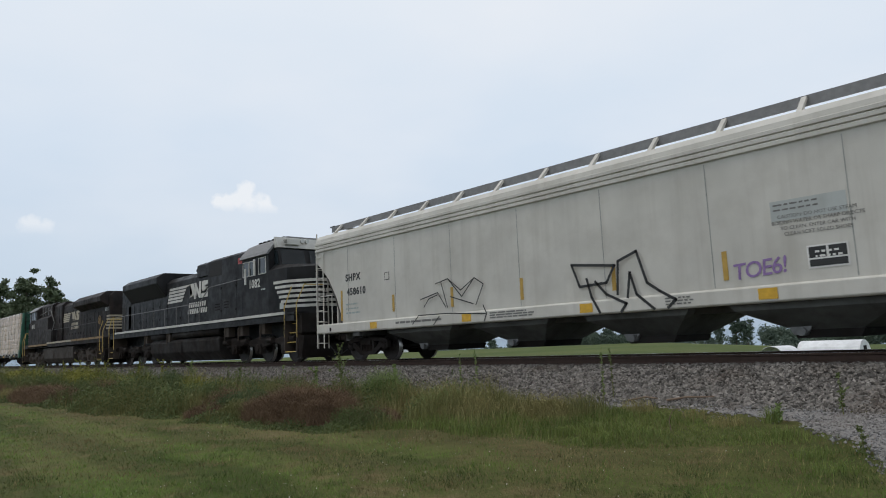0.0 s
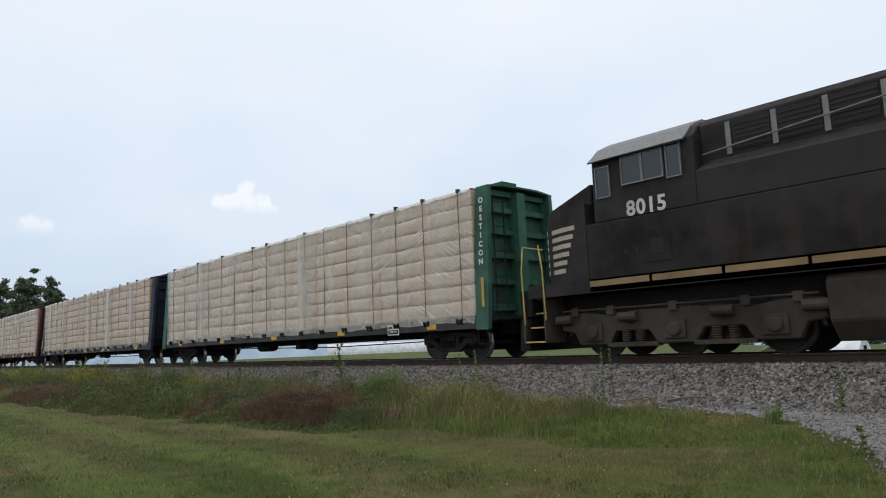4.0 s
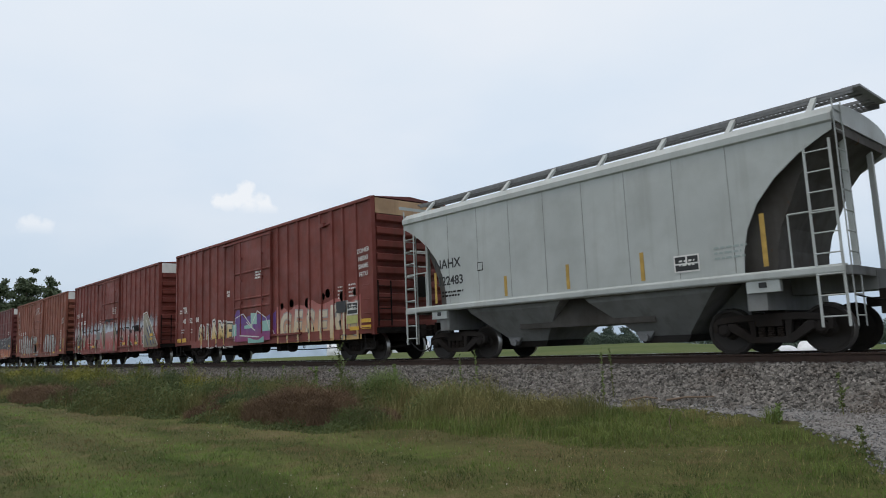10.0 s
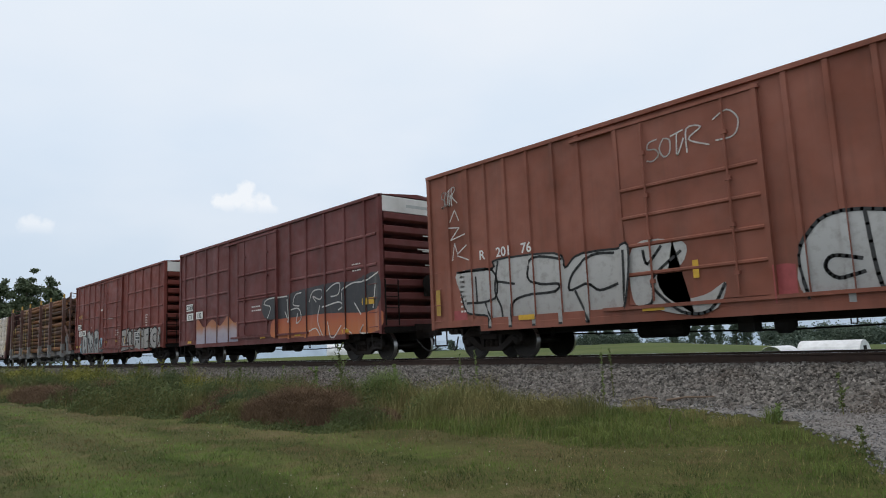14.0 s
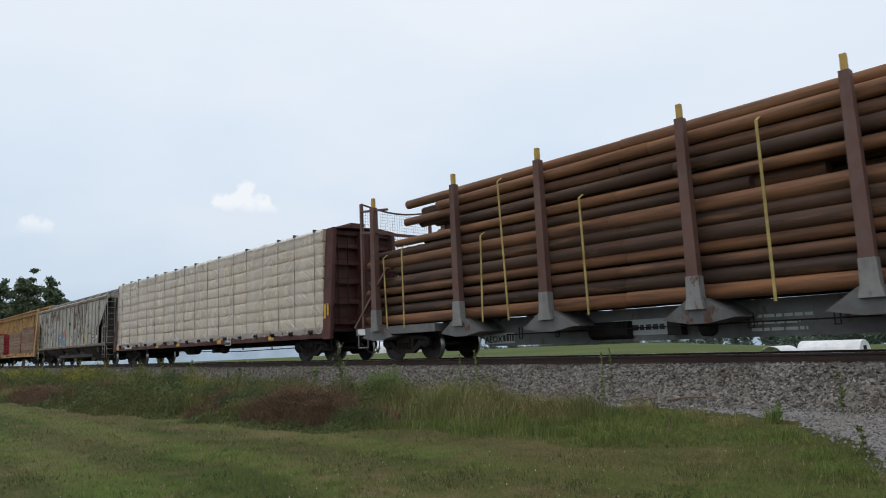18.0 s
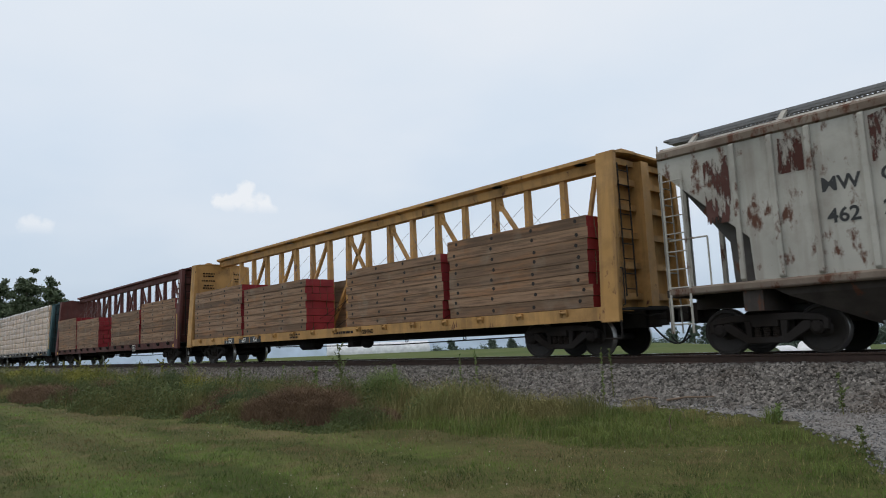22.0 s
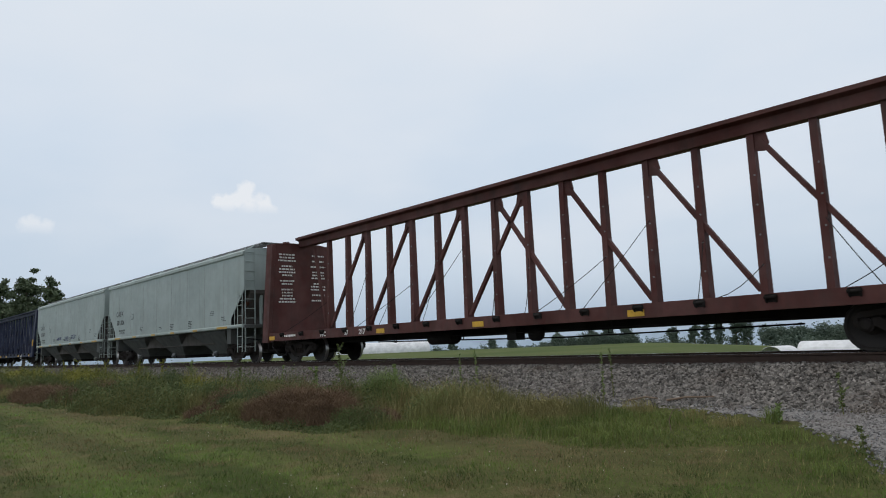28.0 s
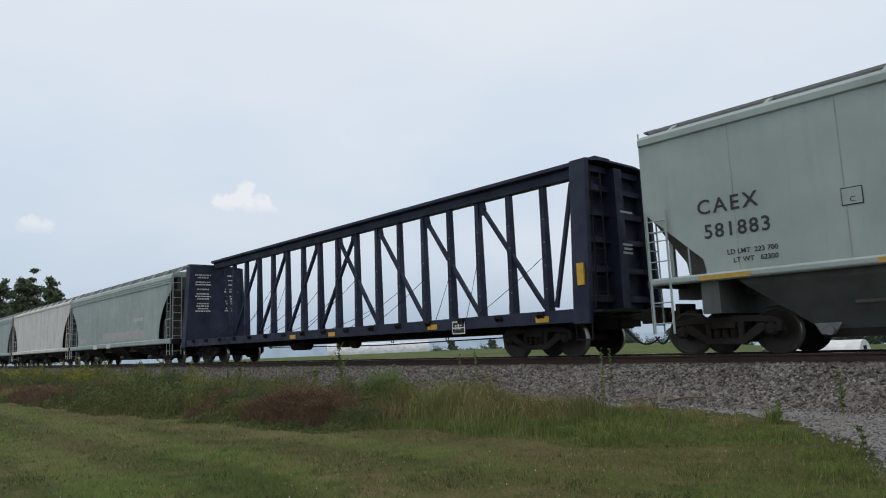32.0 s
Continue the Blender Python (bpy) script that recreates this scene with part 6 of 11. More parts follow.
def car_2():
    B, Wt = M["loco"], M["loco_white"]
    car, half = new_car("locomotive", -43.75, -21.55, "black six-axle diesel locomotive with white nose stripes", "locomotive", "locomotives of the train")
    bm = bm_new()
    box(bm, -10.6, 10.6, -1.5, 1.5, 1.50, 1.82)
    box(bm, -10.6, 10.6, -0.6, 0.6, 0.95, 1.5)
    part("underframe", bm, B, car)
    bm = bm_new()
    box(bm, -9.6, 9.95, -1.56, -1.50, 1.75, 1.85)
    part("walkway_edge", bm, Wt, car, "grimy white walkway edge")
    # long hood
    bm = bm_new()
    prism(bm, [(-0.98, 1.72), (0.98, 1.72), (0.98, 4.08), (0.72, 4.33), (-0.72, 4.33), (-0.98, 4.08)], "x", -10.15, 2.4)
    bevel(bm, 0.02)
    hood = part("hood", bm, B, car)
    panel_lines(hood, [-9.0, -8.0, -7.0, -6.0, -5.0, -4.0, -3.0], -0.98, 2.0, 3.3, B)
    panel_lines(hood, [-3.0, -1.2, 0.6, 2.35], -0.98, 1.95, 2.6, B)
    bm = bm_new()
    prism(bm, [(-1.2, 1.72), (1.2, 1.72), (1.2, 4.55), (0.95, 4.68), (-0.95, 4.68), (-1.2, 4.55)], "x", 2.42, 6.45)
    bevel(bm, 0.02)
    cab_back = part("equipment_cabinet", bm, B, car)
    plate(cab_back, 2.62, 3.9, 3.85, 4.5, M["grille"], -1.203, 0.006, "grille")
    panel_lines(cab_back, [2.45, 3.95, 5.4, 6.4], -1.2, 1.95, 3.6, B)
    plate(cab_back, 5.5, 5.98, 4.12, 4.38, plain("red_sign", (0.35, 0.05, 0.05)), -1.206, 0.006, "sign", "small red warning sign")
    for k, (x, z) in enumerate(((3.5, 2.55), (4.4, 2.6))):
        for j in range(3):
            plate(cab_back, x - 0.22, x + 0.22, z - j * 0.12, z - j * 0.12 + 0.04, M["steel_dark"], -1.225, 0.01, "louvre")
    # flared radiator
    bm = bm_new()
    prism(bm, [(-0.98, 3.42), (-1.50, 4.12), (-1.50, 4.42), (-1.15, 4.66), (1.15, 4.66), (1.50, 4.42), (1.50, 4.12), (0.98, 3.42)], "x", -8.55, -3.2)
    bevel(bm, 0.025)
    rad = part("radiator", bm, B, car, "flared black radiator housing")
    plate_bm = bm_new()
    v = [plate_bm.verts.new(p) for p in ((-8.35, -1.03, 3.47), (-3.4, -1.03, 3.47), (-3.4, -1.495, 4.09), (-8.35, -1.495, 4.09))]
    plate_bm.faces.new(v[::-1])
    part("grille", plate_bm, M["grille"], rad)
    bm = bm_new()
    for x in (-7.6, -6.0, -4.4):
        box(bm, x - 0.75, x + 0.75, -0.9, 0.9, 4.66, 4.72)
    part("fan_grille", bm, M["grille"], rad)
    bm = bm_new()
    prism(bm, [(-1.0, 1.82), (1.0, 1.82), (1.0, 4.55), (0.8, 4.66), (-0.8, 4.66), (-1.0, 4.55)], "x", -10.15, -8.53)
    bevel(bm, 0.02)
    part("hood_end", bm, B, hood)
    bm = bm_new()
    prism(bm, [(-1.06, 4.0), (1.06, 4.0), (1.06, 4.56), (0.9, 4.66), (-0.9, 4.66), (-1.06, 4.56)], "x", 0.86, 2.42)
    bevel(bm, 0.02)
    part("exhaust_housing", bm, B, hood)
    plate(hood, -10.1, -9.4, 2.0, 3.3, M["grille"], -1.004, 0.006, "rear_grille")
    # cab and nose
    bm = bm_new()
    prism(bm, [(-1.5, 1.72), (1.5, 1.72), (1.5, 4.25), (1.2, 4.62), (0.7, 4.86), (-0.7, 4.86), (-1.2, 4.62), (-1.5, 4.25)], "x", 6.45, 8.72)
    bevel(bm, 0.02)
    cab = part("cab", bm, B, car)
    bm = bm_new()
    prism(bm, [(-1.60, 4.16), (-1.52, 4.30), (-1.18, 4.68), (-0.7, 4.90), (0.7, 4.90), (1.18, 4.68), (1.52, 4.30), (1.6, 4.16), (1.55, 4.14), (1.45, 4.24), (1.15, 4.60), (0.68, 4.84), (-0.68, 4.84), (-1.15, 4.60), (-1.45, 4.24), (-1.55, 4.14)], "x", 6.4, 8.75)
    # grey shell carries the sky's reflection on the black roof in its colour
    part("roof", bm, M["galv"], cab, "grey grimy cab roof edge and sunshade with painted sky reflection")
    windows(cab, [(6.62, 7.1, 3.45, 4.0), (7.16, 7.6, 3.45, 4.0), (7.95, 8.5, 3.45, 4.05)], -1.5, Wt)
    bm = bm_new()
    bar(bm, (7.0, -1.62, 3.1), (7.0, -1.62, 3.75), 0.12, 0.03, (0, 1, 0))
    bar(bm, (7.78, -1.62, 3.4), (7.78, -1.62, 4.05), 0.14, 0.03, (0, 1, 0))
    part("mirror", bm, Wt, cab)
    plan = [(8.7, -1.5), (9.9, -1.38), (10.3, -1.15), (10.95, -0.62), (11.05, 0.0), (10.95, 0.62), (10.3, 1.15), (9.9, 1.38), (8.7, 1.5)]
    bm = bm_new()
    prism(bm, plan, "z", 1.72, 3.5)
    nose = part("nose", bm, B, car)
    bm = bm_new()
    lo = [bm.verts.new((x, y * 0.99, 3.5)) for x, y in plan]
    hi = [bm.verts.new((8.72 + (x - 8.7) * 0.82, y * 0.85, 3.72 - (x - 8.7) * 0.05)) for x, y in plan]
    for i in range(len(plan) - 1):
        bm.faces.new((lo[i], lo[i + 1], hi[i + 1], hi[i]))
    bm.faces.new(hi)
    part("nose_top", bm, B, nose)
    # windshield block
    bm = bm_new()
    prism(bm, [(8.7, 3.6), (9.15, 3.66), (8.95, 4.35), (8.72, 4.8), (8.7, 4.8)], "y", -1.25, 1.25)
    ws = part("cab_front", bm, B, cab)
    bm = bm_new()
    prism(bm, [(8.72, 4.40), (9.02, 4.40), (8.86, 4.82), (8.72, 4.84)], "y", -1.27, 1.27)
    part("brow", bm, M["loco_white"], cab, "white brow above the windshield")
    for y0, y1 in ((-1.15, -0.12), (0.12, 1.15)):
        bm = bm_new()
        v = [bm.verts.new(p) for p in ((9.152, y0, 3.72), (9.152, y1, 3.72), (8.975, y1, 4.33), (8.975, y0, 4.33))]
        bm.faces.new(v)
        bmesh.ops.solidify(bm, geom=bm.faces[:], thickness=0.012)
        part("windshield", bm, M["glass"], ws)
    bm = bm_new()
    v = [bm.verts.new(p) for p in ((8.74, -1.262, 3.72), (9.1, -1.262, 3.74), (8.95, -1.262, 4.28), (8.74, -1.262, 4.3))]
    bm.faces.new(v)
    part("quarter_window", bm, M["glass"], ws)
    bm = bm_new()
    box(bm, 8.85, 9.12, -0.95, -0.35, 4.52, 4.74)
    nb = part("number_board", bm, M["loco_white"], cab)
    o = part("lettering", text_mesh("1082", 0.2, M["black"]), None, nb)
    o.matrix_basis = pose(8.98, -0.955, 4.56, 90, 0, 0)
    bm = bm_new()
    for y in (-0.2, 0.0):
        lathe(bm, [(0.0, 0.08), (0.09, 0.08), (0.1, 0.0)], 14, "x", (9.0, y, 4.7))
    part("headlight", bm, M["lamp_lens"], cab)
    plan_s = [(8.95, -1.487), (9.9, -1.392), (10.31, -1.162), (10.965, -0.63), (11.065, 0.0), (10.965, 0.63)]
    stripe_ring(nose, plan_s, 2.0, 3.12, [9.05, 9.15, 9.28, 9.40, 9.52, 9.62], Wt)
    writing(cab, "1082", 7.55, 2.95, 0.46, Wt, -1.507, 0.012, 1.05)
    bars(cab, 8.3, 2.85, 1, M["hopper_grey"], -1.507, 0.35, 0.05)
    plate(nose, 9.45, 9.72, 1.98, 2.2, M["hopper_grey"], -1.432, 0.01, "panel")
    herald(hood, -0.02, 3.03, 5.07, -0.985 - 0.022, Wt)
    # roof gear
    for k, y in enumerate((-0.12, 0.02, 0.14)):
        bm = bm_new()
        lathe(bm, [(0.03, 0.0), (0.035, 0.3), (0.09, 0.42)], 10, "x", (-0.9 if k != 1 else -0.75, y, 4.62 + 0.05 * k))
        lathe(bm, [(0.03, 0.0), (0.035, -0.25), (0.09, -0.36)], 10, "x", (-0.95, y, 4.62 + 0.05 * k))
        rod(bm, (-0.9, y, 4.33), (-0.9, y, 4.64), 0.03, 6)
        part("air_horn", bm, M["steel_dark"], car)
    bm = bm_new()
    box(bm, 7.2, 8.1, -0.5, 0.5, 4.9, 5.0)
    bevel(bm, 0.03)
    part("roof_unit", bm, M["steel_dark"], cab)
    for k in range(5):
        bm = bm_new()
        box(bm, 6.8 + k * 0.35, 6.95 + k * 0.35, -0.9, -0.75, 4.80, 4.88)
        part("roof_fitting", bm, M["steel_dark"], cab)
    # running gear
    fuel_tank(car, -4.2, 4.1, 1.17, 0.14, M["tank_dark"])
    for x0, x1 in ((-4.1, -2.3), (-1.2, 3.9)):
        bm = bm_new()
        rod(bm, (x0, -1.25, 1.42), (x1, -1.25, 1.42), 0.2, 16)
        bevel(bm, 0.03)
        part("air_tank", bm, M["tank_dark"], car, smooth=True)
    for s in (-1, 1):
        loco_truck(car, s * 7.35)
        coupler(car, s * 11.0, s, 0.87)
        step_well(car, *((9.95, 10.75) if s > 0 else (-10.75, -9.95)), s, M["steel_dark"])
        bm = bm_new()
        box(bm, *sorted((s * 10.75, s * 11.05)), -1.45, 1.45, 1.05, 1.74)
        prism(bm, [(-1.4, 0.95), (1.4, 0.95), (1.5, 0.15), (-1.5, 0.15)], "x", *sorted((s * 10.8, s * 11.1)))
        part("pilot", bm, M["steel_dark"], car)
        bm = bm_new()
        box(bm, *sorted((s * 10.1, s * 11.0)), -1.5, 1.5, 1.70, 1.74)
        part("end_platform", bm, M["steel_dark"], car)
        side_rail(car, [(s * 9.9, -1.5, 0.9), (s * 9.93, -1.52, 2.0), (s * 10.3, -1.42, 2.75)], [], 1.7, M["handrail_yellow"])
        side_rail(car, [(s * 10.78, -1.5, 0.9), (s * 10.8, -1.52, 2.1), (s * 11.0, -1.3, 2.78), (s * 11.05, -0.5, 2.78)], [], 1.7, M["handrail_yellow"])
        side_rail(car, [(s * 11.05, -0.5, 2.75), (s * 11.05, 1.3, 2.75)], [(s * 11.05, y, 2.75) for y in (-0.45, 0.5, 1.3)], 1.72, M["steel_dark"])
    side_rail(car, [(-9.7, -1.5, 2.72), (2.2, -1.5, 2.72), (3.2, -1.45, 3.35), (6.3, -1.45, 3.42)], [(x, -1.5, 2.72) for x in (-9.6, -8.1, -6.6, -5.1, -3.5, -2.0, -0.5, 1.0, 2.2)], 1.72, M["rail_grey"])
    for x in (-4.9, -1.75, 4.8, 6.1, 8.0):
        bm = bm_new()
        box(bm, x - 0.25, x + 0.2, -1.4, -1.1, 1.1, 1.5)
        rod(bm, (x - 0.1, -1.42, 1.4), (x - 0.15, -1.42, 0.9), 0.03, 6)
        bevel(bm, 0.02)
        part("undercarriage_box", bm, M["loco_truck"], car)
    return car


def car_3():
    B, Wt, Dim, Oc = M["loco_dusty"], M["loco_dim"], M["loco_dim"], M["ochre"]
    car, half = new_car("locomotive", -66.9, -44.3, "dusty black six-axle diesel locomotive running cab last", "locomotive", "locomotives of the train")
    bm = bm_new()
    box(bm, -10.8, 10.8, -1.5, 1.5, 1.42, 1.72)
    box(bm, -10.8, 10.8, -0.6, 0.6, 0.95, 1.5)
    part("underframe", bm, B, car)
    for x0 in np.arange(-2.7, 9.7, 1.36):
        bm = bm_new()
        box(bm, x0 + 0.03, x0 + 1.3, -1.56, -1.50, 1.64, 1.76)
        part("walkway_edge", bm, Dim if x0 < 3 else Oc, car, "dusty pale walkway edge")
    # hood in three heights
    bm = bm_new()
    prism(bm, [(-0.98, 1.6), (0.98, 1.6), (0.98, 4.28), (0.72, 4.52), (-0.72, 4.52), (-0.98, 4.28)], "x", -0.4, 10.4)
    bevel(bm, 0.02)
    hood = part("hood", bm, B, car)
    panel_lines(hood, [0.0, 0.75, 1.5, 2.25, 3.0, 3.75, 4.3], -0.98, 1.9, 4.1, B)
    panel_lines(hood, [4.3, 5.0, 5.7, 6.5, 7.3, 8.1, 8.9, 9.8], -0.98, 1.85, 3.35, B)
    for x in (5.2, 5.85, 6.65, 7.35, 7.9):
        plate(hood, x, x + 0.3, 2.0, 3.05, M["grille"], -1.004, 0.008, "louvre")
    bm = bm_new()
    path_rod(bm, [(8.55 + 0.25 * math.cos(a * 0.3142), -1.05, 2.85 + 0.25 * math.sin(a * 0.3142)) for a in range(21)], 0.022, 6)
    lathe(bm, [(0.0, -1.07), (0.09, -1.07), (0.1, -1.0)], 12, "y", (8.55, 0, 2.85))
    for a in range(5):
        c, s_ = math.cos(a * 1.2566), math.sin(a * 1.2566)
        bar(bm, (8.55, -1.045, 2.85), (8.55 + 0.24 * c, -1.045, 2.85 + 0.24 * s_), 0.05, 0.03, (0, 1, 0))
    part("hand_brake", bm, M["ochre"], hood, "dusty ochre hand-brake wheel")
    bm = bm_new()
    prism(bm, [(-1.1, 1.6), (1.1, 1.6), (1.1, 4.4), (0.85, 4.66), (-0.85, 4.66), (-1.1, 4.4)], "x", -2.7, -0.4)
    bevel(bm, 0.02)
    mid = part("equipment_cabinet", bm, B, car)
    plate(mid, -1.75, -1.15, 3.75, 4.25, M["grille"], -1.104, 0.006, "grille")
    plate(mid, -1.95, -1.0, 3.1, 3.65, B, -1.12, 0.012, "panel")
    bm = bm_new()
    box(bm, -2.68, -1.6, -1.5, -1.1, 1.62, 2.75)
    bevel(bm, 0.03)
    part("side_box", bm, B, mid)
    # flared radiator cab at the far end
    bm = bm_new()
    prism(bm, [(-0.98, 3.60), (-1.5, 3.92), (-1.52, 4.24), (-1.1, 4.56), (1.1, 4.56), (1.52, 4.24), (1.5, 3.92), (0.98, 3.60)], "x", 4.1, 10.2)
    bevel(bm, 0.025)
    rad = part("radiator", bm, B, car, "wide flared black radiator housing")
    for x0, x1 in ((5.6, 7.4), (7.55, 9.5)):
        plate(rad, x0, x1, 3.40, 3.74, M["grille"], -1.0, 0.008, "grille")
    # cab end
    bm = bm_new()
    prism(bm, [(-9.0, 1.42), (-2.7, 1.42), (-2.7, 2.95), (-9.0, 2.95)], "y", -1.5, 1.5)
    bevel(bm, 0.02)
    cab = part("cab", bm, B, car)
    bm = bm_new()
    prism(bm, [(-1.5, 2.95), (1.5, 2.95), (1.47, 4.36), (1.2, 4.62), (0.7, 4.82), (-0.7, 4.82), (-1.2, 4.62), (-1.47, 4.36)], "x", -8.75, -6.3)
    bevel(bm, 0.02)
    part("cab_top", bm, B, cab)
    bm = bm_new()
    prism(bm, [(-1.64, 4.30), (-1.48, 4.42), (-1.2, 4.66), (-0.7, 4.88), (0.7, 4.88), (1.2, 4.66), (1.48, 4.42), (1.64, 4.30), (1.6, 4.28), (1.15, 4.60), (0.68, 4.80), (-0.68, 4.80), (-1.15, 4.60), (-1.6, 4.28)], "x", -8.75, -6.45)
    part("roof", bm, M["galv"], cab, "pale dusty cab roof edge")
    bm = bm_new()
    prism(bm, [(-1.5, 2.95), (1.5, 2.95), (1.5, 3.62), (1.2, 3.80), (1.2, 4.58), (0.95, 4.76), (-0.95, 4.76), (-1.2, 4.58), (-1.2, 3.80), (-1.5, 3.62)], "x", -6.3, -2.7)
    bevel(bm, 0.02)
    up = part("upper_cabinet", bm, B, cab)
    for x0, x1 in ((-5.6, -4.9), (-4.75, -4.0), (-3.85, -3.1)):
        plate(up, x0, x1, 3.92, 4.5, M["grille"], -1.206, 0.008, "grille")
        for j in range(6):
            plate(up, x0, x1, 3.96 + j * 0.09, 3.98 + j * 0.09, M["rail"], -1.216, 0.008, "slat")
    for x in (-5.7, -4.82, -3.92, -3.0):
        plate(up, x - 0.05, x + 0.05, 3.87, 4.52, M["galv"], -1.212, 0.008, "rib")
    windows(cab, [(-8.62, -8.3, 3.5, 4.15), (-7.95, -7.5, 3.68, 4.25), (-7.44, -7.0, 3.68, 4.25), (-6.88, -6.6, 3.62, 4.28)], -1.497, M["galv"])
    bm = bm_new()
    prism(bm, [(-9.0, 1.42), (-9.0, 3.95), (-8.85, 4.0), (-10.25, 3.5), (-10.35, 3.3), (-10.35, 1.42)][:2] + [(-10.2, 3.5), (-10.35, 3.3), (-10.35, 1.42)], "y", -1.2, 1.2)
    bevel(bm, 0.03)
    nose = part("nose", bm, B, car)
    bm = bm_new()
    for sy in (-1, 1):
        bm = bm_new()
        prism(bm, [(-9.0, sy * 1.5), (-9.8, sy * 1.35), (-10.2, sy * 1.19), (-9.0, sy * 1.19)], "z", 1.42, 3.45)
        part("nose_side", bm, B, nose)
    stripe_ring(nose, [(-9.2, -1.475), (-9.8, -1.364), (-10.21, -1.2), (-10.36, -1.19), (-10.365, 1.1)], 1.95, 3.1, [-9.35, -9.42, -9.5, -9.58, -9.66, -9.72], Wt)
    for x0 in np.arange(-9.0, -2.8, 1.55):
        plate(cab, x0 + 0.02, x0 + 1.5, 1.55, 1.68, Oc, -1.504, 0.006, "stripe")
    plate(cab, -7.55, -6.95, 1.95, 2.5, B, -1.506, 0.008, "door_panel")
    plate(cab, -7.4, -7.1, 2.1, 2.42, M["grille"], -1.516, 0.006, "vent")
    writing(cab, "8015", -7.44, 2.98, 0.45, M["loco_white"], -1.507 + 0.0, 0.012, 1.08)
    for i in range(2):
        plate(cab, -8.05 + i * 0.3, -7.98 + i * 0.3, 2.2, 2.28, M["grille"], -1.506, 0.006, "lamp")
    herald(hood, 1.98, 3.10, 4.25, -0.985 - 0.022, M["loco_dim"])
    writing(hood, "8015", 9.86, 3.34, 0.31, M["hopper_grey"], -1.012, 0.008, 1.1)
    stripe_ring(hood, [(9.3, -0.99), (10.42, -0.99), (10.425, 0.95)], 2.2, 3.15, [9.35, 9.45, 9.5, 9.52, 9.55], M["loco_dim"])
    fuel_tank(car, -4.2, 4.0, 1.36, 0.2, M["tank"], (-1.0,))
    for s in (-1, 1):
        loco_truck(car, s * 7.17, (-2.0, 0.0, 2.0), style=1)
        coupler(car, s * 11.0, s, 0.87)
        step_well(car, *((9.9, 10.75) if s > 0 else (-10.95, -10.35)), s, M["steel_dark"])
        bm = bm_new()
        box(bm, *sorted((s * 10.75, s * 11.1)), -1.45, 1.45, 1.0, 1.62)
        prism(bm, [(-1.4, 0.95), (1.4, 0.95), (1.5, 0.18), (-1.5, 0.18)], "x", *sorted((s * 10.85, s * 11.15)))
        part("pilot", bm, M["steel_dark"], car)
        side_rail(car, [(s * 10.3, -1.5, 0.9), (s * 10.32, -1.52, 2.1), (s * 10.5, -1.4, 2.7)], [], 1.6, M["handrail_yellow"])
        side_rail(car, [(s * 10.95, -1.5, 0.8), (s * 10.97, -1.52, 2.1), (s * 11.08, -1.3, 2.72), (s * 11.1, -0.5, 2.72)], [], 1.6, M["handrail_yellow"])
        side_rail(car, [(s * 11.1, -0.5, 2.7), (s * 11.1, 1.3, 2.7)], [(s * 11.1, y, 2.7) for y in (-0.45, 0.5, 1.3)], 1.6, M["steel_dark"])
    side_rail(car, [(-2.65, -1.5, 2.62), (9.8, -1.5, 2.66)], [(x, -1.5, 2.62) for x in (-2.6, -1.3, 0.0, 1.5, 3.0, 4.5, 6.0, 7.5, 9.0, 9.8)], 1.6, M["rail_dark"])
    side_rail(car, [(-6.2, -1.32, 3.95), (-2.9, -1.32, 4.22), (-1.6, -1.32, 3.2), (-1.55, -1.45, 2.65)], [], 1.6, M["rail_grey"])
    for x in (-1.9, 4.6, 5.9, 8.1):
        bm = bm_new()
        path_rod(bm, [(x - 0.6, -1.3, 1.2), (x - 0.2, -1.35, 1.02), (x + 0.3, -1.35, 1.06), (x + 0.6, -1.3, 1.3)], 0.018, 6)
        part("hose", bm, M["grille"], car)
    for x in (1.2, 1.45, 1.7):
        bm = bm_new()
        lathe(bm, [(0.04, 0.0), (0.05, 0.25), (0.09, 0.38)], 10, "x", (x, -0.1, 4.74))
        rod(bm, (x + 0.1, -0.1, 4.6), (x + 0.1, -0.1, 4.76), 0.03, 6)
        part("air_horn", bm, M["steel_dark"], car)
    return car


# ---- the train, from its head to its tail ----
GY = -1.613


def yellow_strip(car, x, z0, z1, y, w=0.11, mat=None):
    plate(car, x - w / 2, x + w / 2, z0, z1, mat or M["yellow"], y, 0.003, "reflector", "yellow reflective strip")


